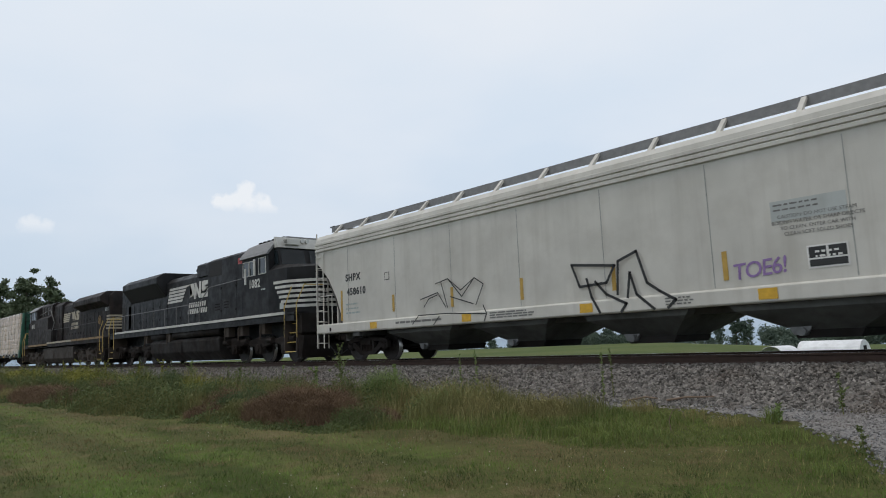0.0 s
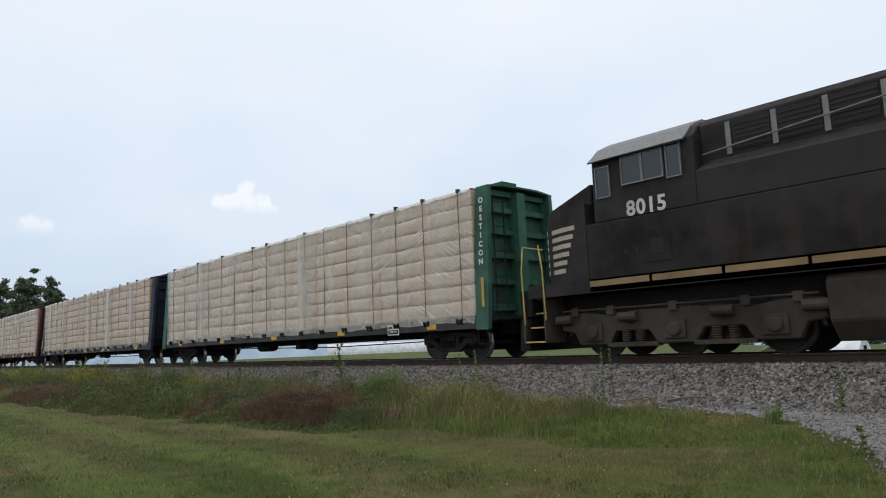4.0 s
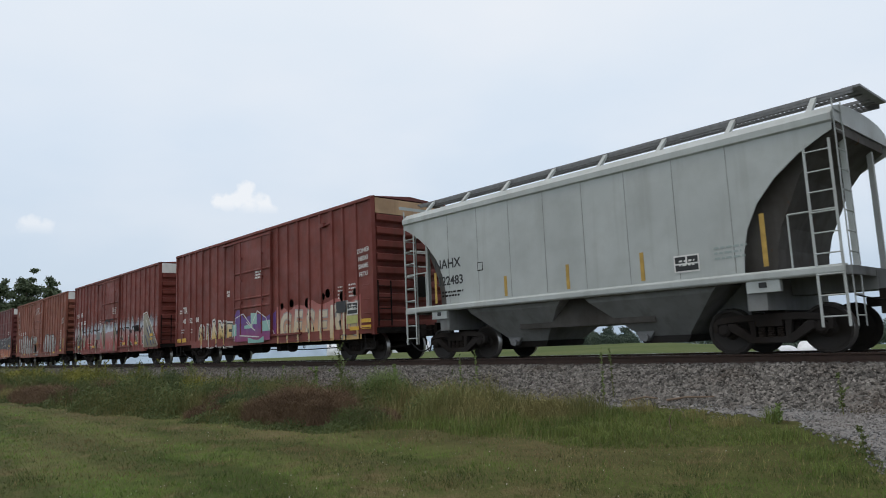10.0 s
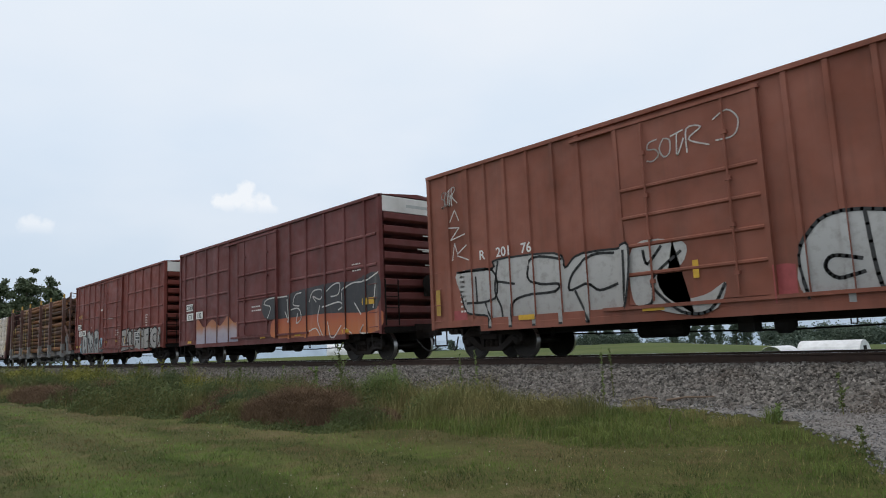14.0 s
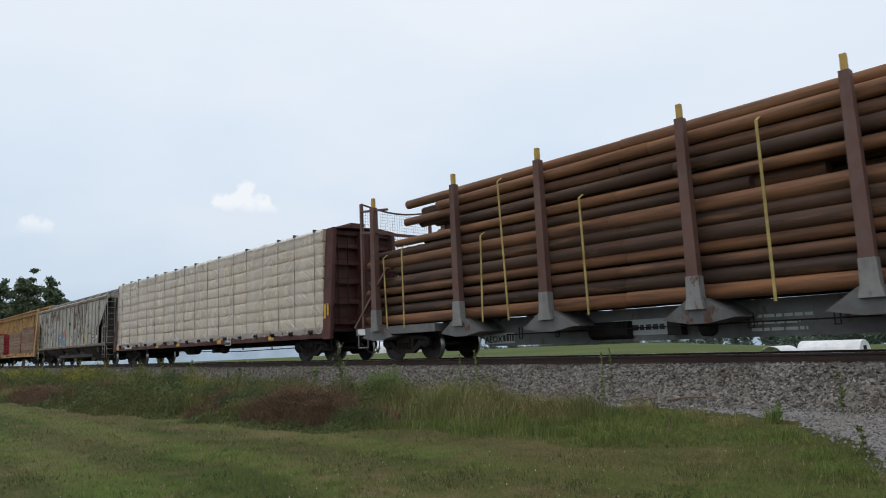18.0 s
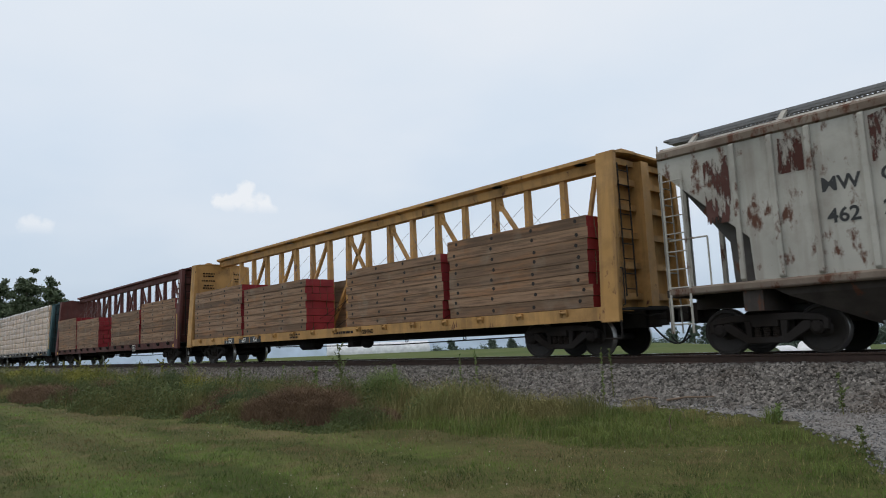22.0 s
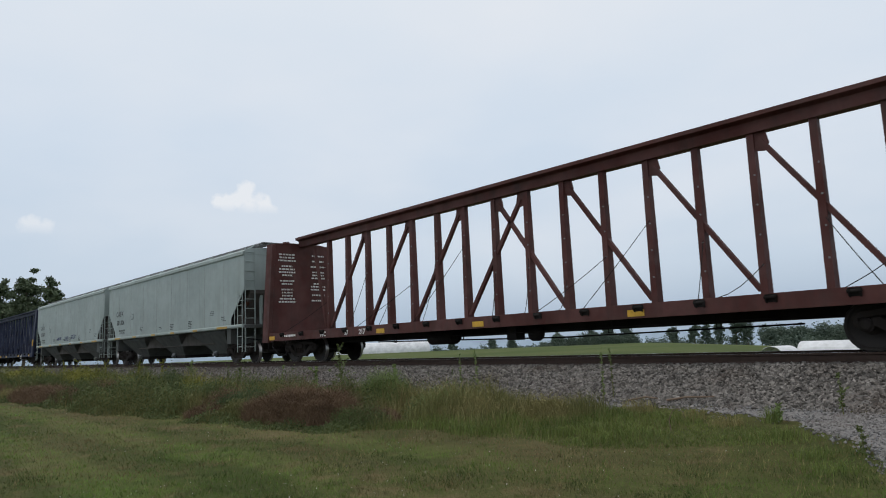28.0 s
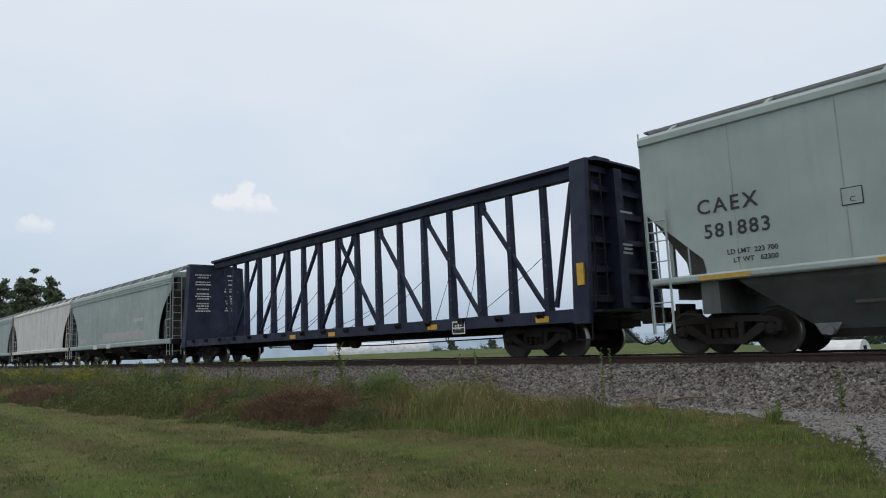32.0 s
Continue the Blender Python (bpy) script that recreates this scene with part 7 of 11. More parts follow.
def car_1():
    side = [(1.55, 1.25), (1.45, 1.55), (1.2, 2.1), (0.75, 2.75), (0.25, 3.2), (0.02, 3.36), (0.0, 4.1)]
    bays = [(-5.35, 1.5, 0.55), (-1.8, 1.3, 0.55), (1.75, 1.3, 0.55), (5.3, 1.5, 0.55)]
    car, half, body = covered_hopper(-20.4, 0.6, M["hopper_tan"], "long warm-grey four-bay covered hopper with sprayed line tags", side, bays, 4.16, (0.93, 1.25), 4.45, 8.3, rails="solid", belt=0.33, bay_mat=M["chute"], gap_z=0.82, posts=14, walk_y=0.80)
    y = -1.556
    writing(car, "SHPX", -8.33, 2.58, 0.31, M["black"], y, 0.012, 1.15)
    writing(car, "458610", -8.16, 2.12, 0.31, M["black"], y, 0.012, 1.12)
    bars(car, -8.3, 1.85, 3, M["hopper_green"], y, 0.9, 0.05, 0.14, seed=2)
    for x, z0, z1 in ((-8.98, 1.32, 2.3), (-6.25, 1.45, 1.95), (-3.68, 1.42, 1.95), (-1.18, 1.42, 1.95), (1.45, 1.42, 1.95), (3.92, 1.40, 1.95)):
        yellow_strip(car, x, z0, z1, y - 0.002, 0.10, M["ochre_strip"])
    for x in (-7.2, -3.1, 0.72, 4.68):
        plate(car, x - 0.17, x + 0.17, 0.99, 1.19, M["yellow"], -1.616, 0.004, "reflector", "yellow reflective patch")
    bars(car, -5.0, 1.14, 1, M["stencil_grey"], -1.615, 2.2, 0.06, seed=4)
    bars(car, -1.5, 1.18, 3, M["stencil_grey"], -1.615, 1.5, 0.035, 0.06, seed=5)
    bars(car, 3.0, 1.17, 3, M["stencil_grey"], -1.615, 0.7, 0.03, 0.06, seed=6)
    plate(car, 4.85, 6.1, 2.36, 2.72, M["hopper_grey"], y, 0.002, "panel")
    for k, line in enumerate(("CAUTION: DO NOT USE STEAM", "BOILING WATER OR SHARP OBJECTS", "TO CLEAN. ENTER CAR WITH", "CLEAN SOFT SOLED SHOES")):
        writing(car, line, 5.6, 2.40 - k * 0.105, 0.09, M["stencil_grey"], y - 0.004, 0.0, 1.0)
    bars(car, 5.3, 2.66, 2, M["stencil_grey"], y - 0.004, 0.8, 0.03, 0.09, seed=8)
    consolidated_stencil(car, 5.72, 1.48, y, 0.62, 0.36)
    plate(car, -6.65, -6.42, 2.42, 2.66, M["steel_dark"], y, 0.002, "stencil_box")
    plate(car, -6.63, -6.44, 2.44, 2.64, M["hopper_tan"], y - 0.004, 0.002, "stencil_box")
    lines = [[(0.4, 2.08), (1.53, 1.95), (1.3, 1.6), (0.59, 1.57), (0.4, 2.08)], [(0.79, 1.73), (0.89, 1.32), (1.08, 0.97)], [(1.01, 1.65), (1.28, 1.35), (1.76, 1.12), (1.62, 0.96)],
             [(1.56, 1.33), (1.62, 2.03), (2.08, 2.19), (2.28, 1.51), (2.55, 1.32), (2.89, 1.12), (2.71, 0.97)], [(1.8, 1.25), (1.89, 1.76), (2.02, 1.29), (2.4, 0.97)]]
    strokes(car, lines, 0.06, M["black"], -1.608, label="black sprayed angular line tag")
    lines = [[(-4.27, 2.09), (-3.76, 2.18), (-3.27, 1.83), (-2.74, 2.11), (-2.42, 1.92), (-2.72, 1.4)], [(-4.04, 2.11), (-3.81, 1.41)], [(-3.76, 2.18), (-3.24, 1.66), (-2.74, 2.11)], [(-4.93, 1.7), (-4.19, 1.84), (-3.87, 1.42)],
             [(-4.79, 1.48), (-4.56, 1.7), (-4.2, 1.78)], [(-5.31, 1.03), (-5.03, 1.26), (-3.82, 1.25), (-2.39, 1.16)], [(-3.68, 1.69), (-2.82, 1.44)], [(-4.16, 1.19), (-4.41, 0.97)], [(-2.46, 1.38), (-2.35, 1.16), (-2.45, 0.97)]]
    strokes(car, lines, 0.03, M["black"], -1.608, label="thin black sprayed line tag")
    writing(car, "TOE6!", 4.55, 1.42, 0.42, M["tag_purple"], y - 0.003, 0.004, 0.9, 4, "graffiti", "purple sprayed tag", 0.95, 0.15)
    for x in (-9.6, 9.3):
        plate(car, x - 0.05, x + 0.05, 1.0, 1.12, M["steel_dark"], -1.615, 0.003, "placard")


M["stencil_grey"] = plain("faded_stencil_grey", (0.17, 0.165, 0.155), 0.7)
M["ochre_strip"] = plain("faded_yellow_strip", (0.46, 0.29, 0.06), 0.6)
M["tag_purple"] = plain("purple_spray", (0.26, 0.16, 0.36), 0.6)
M["tag_white"] = plain("white_spray", (0.62, 0.60, 0.57), 0.6)
M["tag_ink"] = plain("blue_black_spray", (0.03, 0.032, 0.042), 0.6)
M["tag_blue"] = plain("dark_blue_spray", (0.035, 0.045, 0.12), 0.6)
M["silver"] = spray("silver_spray", [(0.6, (0.26, 0.26, 0.255)), (1.3, (0.36, 0.36, 0.35)), (2.2, (0.46, 0.46, 0.45))], 0.5)
M["chalk"] = spray("chalky_spray", [(0.6, (0.30, 0.29, 0.27)), (1.4, (0.40, 0.39, 0.375)), (2.2, (0.47, 0.46, 0.445))], 0.55)
M["grey_spray"] = spray("weathered_grey_spray", [(0.6, (0.27, 0.25, 0.23)), (2.0, (0.38, 0.36, 0.34))], 0.5)


def end_writing(car, s, half, base, mat=None):
    """Small white notices on the leading end."""
    bm = bm_new()
    for z, y0, y1 in ((3.9, 0.15, 0.75), (3.45, -0.1, 0.75), (3.4, 0.1, 0.65), (2.95, 0.2, 0.75)):
        box(bm, s * half + 0.032, s * half + 0.038, y0, y1, z, z + 0.04)
    part("lettering", bm, mat or M["white"], car, "small stencilled notices")


def cars_4_to_6():
    car, half, xs = centre_beam(-90.3, -67.75, M["beam_green"], "green centre-beam flatcar carrying wrapped lumber", sill_mat=M["sill_grime"], seed=4)
    for k in range(8):
        z = 4.1 - k * 0.235
        y = -1.545 + (z - 0.75) * 0.22 / 3.8 - 0.018
        o = part("lettering", text_mesh("OESTICON"[k], 0.2, M["white"], 0.008), None, car, "white letter")
        o.matrix_basis = pose(half - 0.23, y - 0.006, z, 90 + 3.3, 0, 0)
    consolidated_stencil(car, 7.3, 0.77, -1.515, 0.5, 0.26)
    yellow_strip(car, half - 0.16, 1.35, 2.1, -1.53, 0.1, M["ochre_strip"])
    lumber_load(-79.02, -10.75, 10.75, M["wrap_b"], "tall stacks of lumber in pale cloudy plastic on a green flatcar", columns=[-7.1, -3.6, -0.4, 2.9, 6.6], film=[(-6.6, 0.55), (2.3, 0.75)], seed=4)
    car, half, xs = centre_beam(-115.5, -91.9, M["beam_navy"], "navy centre-beam flatcar carrying wrapped lumber", sill_mat=M["sill_grime"], seed=5)
    yellow_strip(car, -half + 0.3, 1.35, 1.9, -1.53, 0.2)
    plate(car, -half + 0.18, -half + 0.38, 3.0, 3.2, M["white"], -1.425, 0.004, "stencil_box")
    plate(car, -half + 0.195, -half + 0.365, 3.015, 3.185, M["beam_navy"], -1.43, 0.004, "stencil_box")
    writing(car, "C", -half + 0.28, 3.03, 0.13, M["white"], -1.437)
    bars(car, -9.3, 0.98, 1, M["white"], -1.508, 0.9, 0.1, seed=3)
    bars(car, 3.6, 0.98, 2, M["white"], -1.508, 0.6, 0.06, 0.09, seed=4)
    lumber_load(-103.7, -11.3, 11.2, M["wrap_a"], "tall stacks of lumber in clear plastic on a navy flatcar", columns=[-7.6, -5.0, -1.9, 1.2, 4.5, 8.0], film=[(-9.2, 0.5), (-5.6, 0.6), (0.5, 0.7), (4.6, 0.8), (8.6, 0.6)], seed=5)
    car, half, xs = centre_beam(-139.9, -117.0, M["beam_red"], "oxide-red centre-beam flatcar carrying wrapped lumber", reflectors=(0.012, 0.28, 0.435, 0.62, 0.8, 0.965), seed=6)
    for w, x in (("TR", -8.45), ("274", -7.3), ("120", -6.43)):
        writing(car, w, x, 0.82, 0.21, M["white"], -1.508, 0.008)
    for k in range(12):
        z = 4.05 - k * 0.19
        o = part("lettering", text_mesh("OOONRPACIFIC"[k], 0.15, M["white"], 0.006), None, car, "white letter")
        o.matrix_basis = pose(-half + 0.24, -1.545 + (z - 0.75) * 0.22 / 3.8 - 0.024, z, 93.3, 0, 0)
    consolidated_stencil(car, 6.4, 0.77, -1.515, 0.5, 0.26)
    lumber_load(-128.45, -11.0, 10.9, M["wrap_a"], "tall stacks of lumber in clear plastic on a red flatcar", columns=[-8.7, -5.2, -2.2, 1.1, 4.3, 7.8], film=[(-8.6, 0.4), (-2.2, 0.6), (4.0, 0.5), (10.5, 0.4)], seed=6)


def car_7():
    side = [(1.75, 1.5), (1.72, 1.9), (1.62, 2.3), (1.4, 2.75), (1.05, 3.15), (0.6, 3.5), (0.2, 3.72), (0.02, 3.8), (0.0, 4.08)]
    bays = [(-1.9, 1.6, 0.55), (1.9, 1.6, 0.55)]
    car, half, body = covered_hopper(-153.3, -141.62, M["hopper_grey"], "short light-grey two-bay covered hopper with rounded ends", side, bays, 4.1, (1.33, 1.5), 4.4, 4.25, posts=8, walk_y=0.75, lift=0.28, bay_mat=M["bay_dusty_shaded"])
    y = -1.556
    writing(car, "NAHX", -4.0, 2.48, 0.36, M["black"], y, 0.006)
    writing(car, "322483", -3.9, 2.02, 0.34, M["black"], y, 0.006)
    for x, z0, z1 in ((-4.5, 1.55, 2.4), (-1.88, 1.55, 2.05), (0.05, 1.56, 2.12), (1.98, 1.56, 2.15), (4.5, 1.58, 2.55)):
        yellow_strip(car, x, z0, z1, y, 0.09, M["ochre_strip"])
    consolidated_stencil(car, 2.97, 1.66, y, 0.5, 0.3)
    bars(car, 3.9, 2.05, 3, M["hopper_green"], y, 0.7, 0.04, 0.1, seed=3)
    bars(car, -3.8, 1.85, 2, M["steel_dark"], y, 0.9, 0.05, 0.1, seed=4)
    plate(car, -2.85, -2.65, 2.28, 2.5, M["steel_dark"], y, 0.002, "stencil_box")
    plate(car, -2.83, -2.67, 2.30, 2.48, M["hopper_grey"], y - 0.003, 0.002, "stencil_box")
    for s in (-1, 1):
        plate(car, s * 4.4 - 0.3, s * 4.4 + 0.3, 1.12, 1.36, M["hopper_grey"], -1.5, 0.06, "jacking_pad")
        plate(car, s * 4.4 - 0.07, s * 4.4 + 0.07, 1.2, 1.3, M["black"], -1.565, 0.006, "hole")


RIBS_A = [-7.1, (-6.35,), -5.65, -4.95, -4.2, -3.4, -2.65, 1.95, 2.65, 3.4, 4.15, 4.9, (5.6,), 6.3, 7.05]
RIBS_B = [-7.3, -6.15, -4.95, -3.75, -2.65, 2.4, 3.55, 4.75, 5.95, 7.1]


M["tan_band"] = paint("tan_band", (0.42, 0.27, 0.15), dirt=(0.2, 0.12, 0.08), dirty=0.5, streak=0.5, seed=49)


def car_8():
    door = (-1.6, 1.45, (1.55, 2.2, 2.55, 3.6))
    car, half, ribs = box_car(-170.7, -154.82, M["box_red"], "red-brown boxcar with a yellow and purple sprayed mural", RIBS_A, door, roof_mat=M["box_red2"], band=M["tan_band"])
    y = -1.55
    W = M["white"]
    writing(car, "TR", -6.76, 2.33, 0.40, W, GY, 0.008)
    for w, x in (("40", -6.82), ("52", -6.06), ("08", -5.35)):
        writing(car, w, x, 1.86, 0.31, W, GY, 0.006)
    bars(car, -7.0, 1.6, 2, W, GY, 0.35, 0.05, 0.12, seed=1)
    bars(car, -6.15, 1.58, 2, W, y - 0.004, 0.4, 0.05, 0.12, seed=2)
    bars(car, -7.35, 2.5, 2, W, y - 0.004, 0.35, 0.06, 0.1, seed=9)
    for x in (-7.45, -6.85):
        plate(car, x - 0.22, x + 0.22, 1.0, 1.18, M["yellow"], GY, 0.003, "reflector")
    yel = spray("mural_yellow", [(0.7, (0.46, 0.25, 0.06)), (1.15, (0.62, 0.42, 0.13)), (1.7, (0.66, 0.60, 0.45))], 0.3)
    peach = spray("mural_peach", [(0.7, (0.55, 0.36, 0.12)), (1.2, (0.58, 0.33, 0.20)), (1.8, (0.42, 0.14, 0.12)), (2.2, (0.35, 0.09, 0.08))], 0.35)
    pale = spray("mural_pale", [(0.7, (0.58, 0.44, 0.2)), (1.5, (0.62, 0.52, 0.38)), (2.0, (0.60, 0.58, 0.52))], 0.3)
    purp = spray("mural_purple", [(0.7, (0.30, 0.03, 0.10)), (1.15, (0.22, 0.04, 0.17)), (1.6, (0.13, 0.05, 0.24))], 0.3)
    mint = spray("mural_mint", [(0.7, (0.20, 0.42, 0.37)), (2.0, (0.36, 0.56, 0.50))], 0.2)
    graffiti(car, "SIAME", -3.65, 0.86, 3.5, 0.80, yel, M["black"], y, ribs, fat=0.05, edge=0.05, seed=4, label="fat yellow sprayed letters", halo=M["tag_white"])
    p = patch(car, -1.45, 1.75, 0.86, 1.85, purp, y, ribs, label="purple and crimson sprayed mural", rag=0.5, seed=3)
    for k, (x0, x1, z0, z1) in enumerate(((-1.9, -1.3, 1.1, 1.55), (-0.05, 0.45, 1.5, 1.95), (0.9, 1.5, 1.2, 1.6), (-0.6, 0.1, 1.35, 1.5), (-0.3, 1.0, 0.78, 0.95))):
        patch(p, x0, x1, z0, z1, mint, y - 0.004, ribs, "paint_patch", rag=0.15, seed=k)
    strokes(p, [[(-1.5, 0.9), (-1.4, 1.8), (-0.7, 1.95), (0.0, 1.45), (0.5, 2.0), (1.2, 1.7), (1.75, 0.85)], [(-1.0, 1.1), (0.6, 1.0)], [(-0.4, 1.6), (0.3, 1.25)]], 0.045, M["tag_white"], y, "paint_line", ribs=ribs)
    m = patch(car, 1.85, 7.2, 0.70, 2.0, peach, y, ribs, label="peach and yellow sprayed mural", rag=0.35, seed=6)
    graffiti(m, "GESERN", 4.5, 0.86, 5.0, 0.95, pale, M["grey_spray"], y - 0.006, ribs, fat=0.04, edge=0.035, seed=7, lean=0.1)
    for k, (x, z) in enumerate(((2.2, 2.05), (2.9, 2.12), (4.0, 2.05), (5.0, 2.2), (5.3, 2.28), (6.2, 2.12), (6.9, 2.2))):
        bm = bm_new()
        lathe(bm, [(0.0, y - 0.01), (0.12 + 0.03 * (k % 3), y - 0.01)], 14, "y", (x, 0, z))
        part("paint_dot", bm, mint if k % 2 else M["tag_white"], m)
    for k, w in enumerate(("ZONER", "NESKI", "SIAME", "FETU")):
        writing(car, w, 7.47, 3.40 - k * 0.25, 0.20, M["tag_white"], y - 0.065, 0.004, 1.0, 4, "graffiti", "white scrawled tag")
    bars(car, 6.1, 2.45, 4, W, y - 0.004, 0.35, 0.05, 0.12, seed=5)
    bars(car, 6.8, 2.48, 4, W, y - 0.004, 0.5, 0.05, 0.12, seed=6)
    plate(car, 5.9, 6.45, 1.58, 1.95, M["black"], GY - 0.006, 0.004, "panel", "black stencil panel")
    consolidated_stencil(car, 6.82, 1.5, GY - 0.006, 0.55, 0.36)
    plate(car, 6.5, 7.1, 1.2, 1.45, plain("yellow_green_panel", (0.42, 0.42, 0.14)), GY - 0.006, 0.004, "panel", "yellow service panel")
    for x, z in ((6.9, 0.98), (7.55, 1.0), (7.55, 1.2)):
        plate(car, x - 0.25, x + 0.25, z, z + 0.12, M["yellow"], GY - 0.005, 0.004, "reflector")
    bars(car, 0.55, 3.55, 3, W, -1.64, 0.6, 0.07, 0.11, seed=7)
    bars(car, -2.3, 3.0, 2, W, y - 0.005, 0.3, 0.1, 0.14, seed=8)
    bm = bm_new()
    box(bm, 5.0, 5.25, y - 0.12, y, 4.55, 4.68)
    bar(bm, (5.1, y - 0.06, 4.6), (5.6, y - 0.05, 4.62), 0.06, 0.05)
    part("door_stop", bm, M["box_red"], car)
    end_writing(car, 1, half, 0)


def car_9():
    door = (-1.58, 1.58, (1.5, 2.1, 2.7, 3.6))
    car, half, ribs = box_car(-188.45, -173.0, M["box_red"], "red-brown boxcar with a red and green sprayed mural", RIBS_A, door)
    y = -1.55
    W = M["white"]
    for w, x, z in (("CO", -6.66, 3.08), ("ER", -5.8, 3.11), ("17", -6.65, 2.55), ("38", -5.84, 2.56), ("60", -5.14, 2.58)):
        writing(car, w, x, z, 0.36, W, GY - 0.004, 0.006)
    bars(car, -5.8, 2.5, 2, W, GY - 0.004, 0.4, 0.05, 0.1, seed=1)
    fog = mist("mural_fog", [(1.5, (0.36, 0.27, 0.28)), (2.3, (0.46, 0.42, 0.44))], 2.5, 0.55)
    red = spray("mural_red", [(0.7, (0.22, 0.03, 0.026)), (1.3, (0.36, 0.055, 0.045)), (1.75, (0.36, 0.19, 0.18)), (2.2, (0.34, 0.26, 0.26))], 0.35)
    olive = spray("mural_olive", [(0.7, (0.17, 0.13, 0.075)), (1.2, (0.20, 0.17, 0.10)), (2.2, (0.30, 0.27, 0.20))], 0.5)
    patch(car, -7.6, 7.65, 1.6, 2.9, fog, y, ribs, label="grey sprayed mist above a mural", rag=0.0)
    m = patch(car, -5.7, 7.65, 0.80, 1.93, red, y - 0.006, ribs, label="red and olive sprayed mural with outlined letters", rag=0.2, seed=2)
    haze = mist("mural_pale_blue", [(1.5, (0.42, 0.45, 0.50)), (2.3, (0.50, 0.54, 0.60))], 2.32, 0.35, 0.1)
    patch(m, -6.6, 7.0, 1.75, 2.7, haze, y - 0.004, ribs, "paint_patch", rag=0.0)
    for hole in [[(-7.64, 1.03), (-6.51, 1.96), (-6.11, 2.38), (-5.8, 1.64), (-5.77, 0.82), (-6.78, 0.82)],
             [(-5.52, 1.73), (-5.25, 1.75), (-5.16, 1.37), (-5.4, 1.12), (-5.58, 1.38)],
             [(-4.32, 1.39), (-4.06, 1.73), (-3.88, 1.39)],
             [(-4.18, 1.23), (-3.76, 1.17), (-3.93, 1.01)],
             [(-3.07, 1.65), (-2.73, 1.53), (-2.47, 0.94), (-3.1, 0.74)],
             [(-2.13, 1.57), (-1.71, 1.45), (-1.77, 0.69), (-2.08, 0.7)],
             [(1.87, 1.43), (2.09, 1.66), (2.37, 1.38)],
             [(1.9, 1.3), (2.2, 1.15), (2.06, 0.88)],
             [(3.09, 1.57), (3.41, 1.6), (3.44, 1.3), (3.77, 1.17), (3.84, 0.84), (3.04, 0.81)],
             [(4.23, 1.58), (4.49, 1.59), (4.69, 1.26), (4.59, 0.79), (4.22, 0.79), (4.41, 1.13)],
             [(5.37, 1.4), (5.58, 1.54), (5.66, 1.49), (5.62, 1.1), (5.43, 1.19)]]:
        h = blob(m, hole, olive, y - 0.012, ribs, "paint_patch", n=3)
        sweeps(m, [hole + hole[:1]], 0.03, M["tag_white"], y - 0.004, ribs)
    for hole in [[(-1.27, 1.74), (-0.9, 2.33), (-0.63, 2.4), (-0.75, 1.28), (-0.52, 1.06), (-0.91, 0.96)],
             [(1, 2.27), (1.47, 1.85), (1.07, 1.61), (1.22, 0.95), (0.87, 0.86)]]:
        blob(m, hole, olive, y - 0.012, ribs, "paint_patch", n=3)
    sweeps(m, [[(-7.75, 0.97), (-6.94, 1.73), (-6.17, 2.39), (-5.66, 2.66), (-5.53, 2.13), (-5.02, 2.15), (-4.67, 1.78), (-4.12, 2.12), (-3.7, 2.01), (-3.28, 2.16), (-2.69, 2.1), (-2.12, 2.15), (-1.65, 2.16)],
             [(1.44, 1.75), (1.77, 2.01), (2.17, 2.03), (2.53, 1.84), (2.6, 2.06), (3, 2.04), (3.35, 2), (3.61, 1.76), (3.81, 2.05), (4.16, 2.05), (4.37, 1.88), (4.68, 2), (4.89, 1.93), (5.01, 1.75), (5.3, 1.99), (5.6, 2.02)]], 0.085, M["tag_ink"], y - 0.004, ribs)
    sweeps(m, [[(-1.3, 1.84), (-0.95, 2.39), (-0.39, 2.63), (0.1, 2.51), (0.29, 2.63), (0.86, 2.6), (1.01, 2.38), (1.49, 1.85)]], 0.085, M["tag_ink"], y - 0.004, ribs)
    sweeps(m, [[(-3.05, 0.82), (-2.47, 1.46)],
             [(3.12, 1.5), (3.77, 0.91)],
             [(4.26, 1.54), (4.62, 1.02)],
             [(-7.52, 1.2), (-6.15, 1.83)],
             [(-6.57, 0.85), (-5.81, 1.39)],
             [(-2.08, 0.77), (-1.75, 1.35)],
             [(1.91, 1.53), (2.3, 1.39)],
             [(5.4, 1.38), (5.61, 1.16)]], 0.07, M["tag_ink"], y - 0.008, ribs)
    sweeps(m, [[(x, 0.85), (x + 0.03, 1.2 + 0.25 * (k % 3))] for k, x in enumerate((-4.95, -3.45, -2.3, -1.4, 0.2, 0.55, 2.75, 4.0, 5.2))], 0.03, M["tag_white"], y - 0.004, ribs)
    bm = bm_new()
    prism(bm, [(5.75, 0.9), (5.75, 2.6), (6.15, 2.62), (7.7, 1.0), (7.6, 0.9)], "y", y - 0.075, y - 0.07)
    part("paint_patch", bm, olive, m)
    strokes(m, [[(5.75, 0.95), (5.7, 2.65), (6.2, 2.7), (7.75, 1.0)], [(6.1, 2.3), (7.0, 1.2)]], 0.06, M["tag_white"], y - 0.07, "paint_line")
    strokes(m, [[(6.2, 1.9), (6.9, 1.0)], [(6.5, 2.0), (7.2, 1.1)], [(-6.6, 1.2), (-5.9, 1.8)], [(6.0, 1.5), (6.4, 1.0)]], 0.09, M["tag_blue"], y - 0.068, "paint_line")
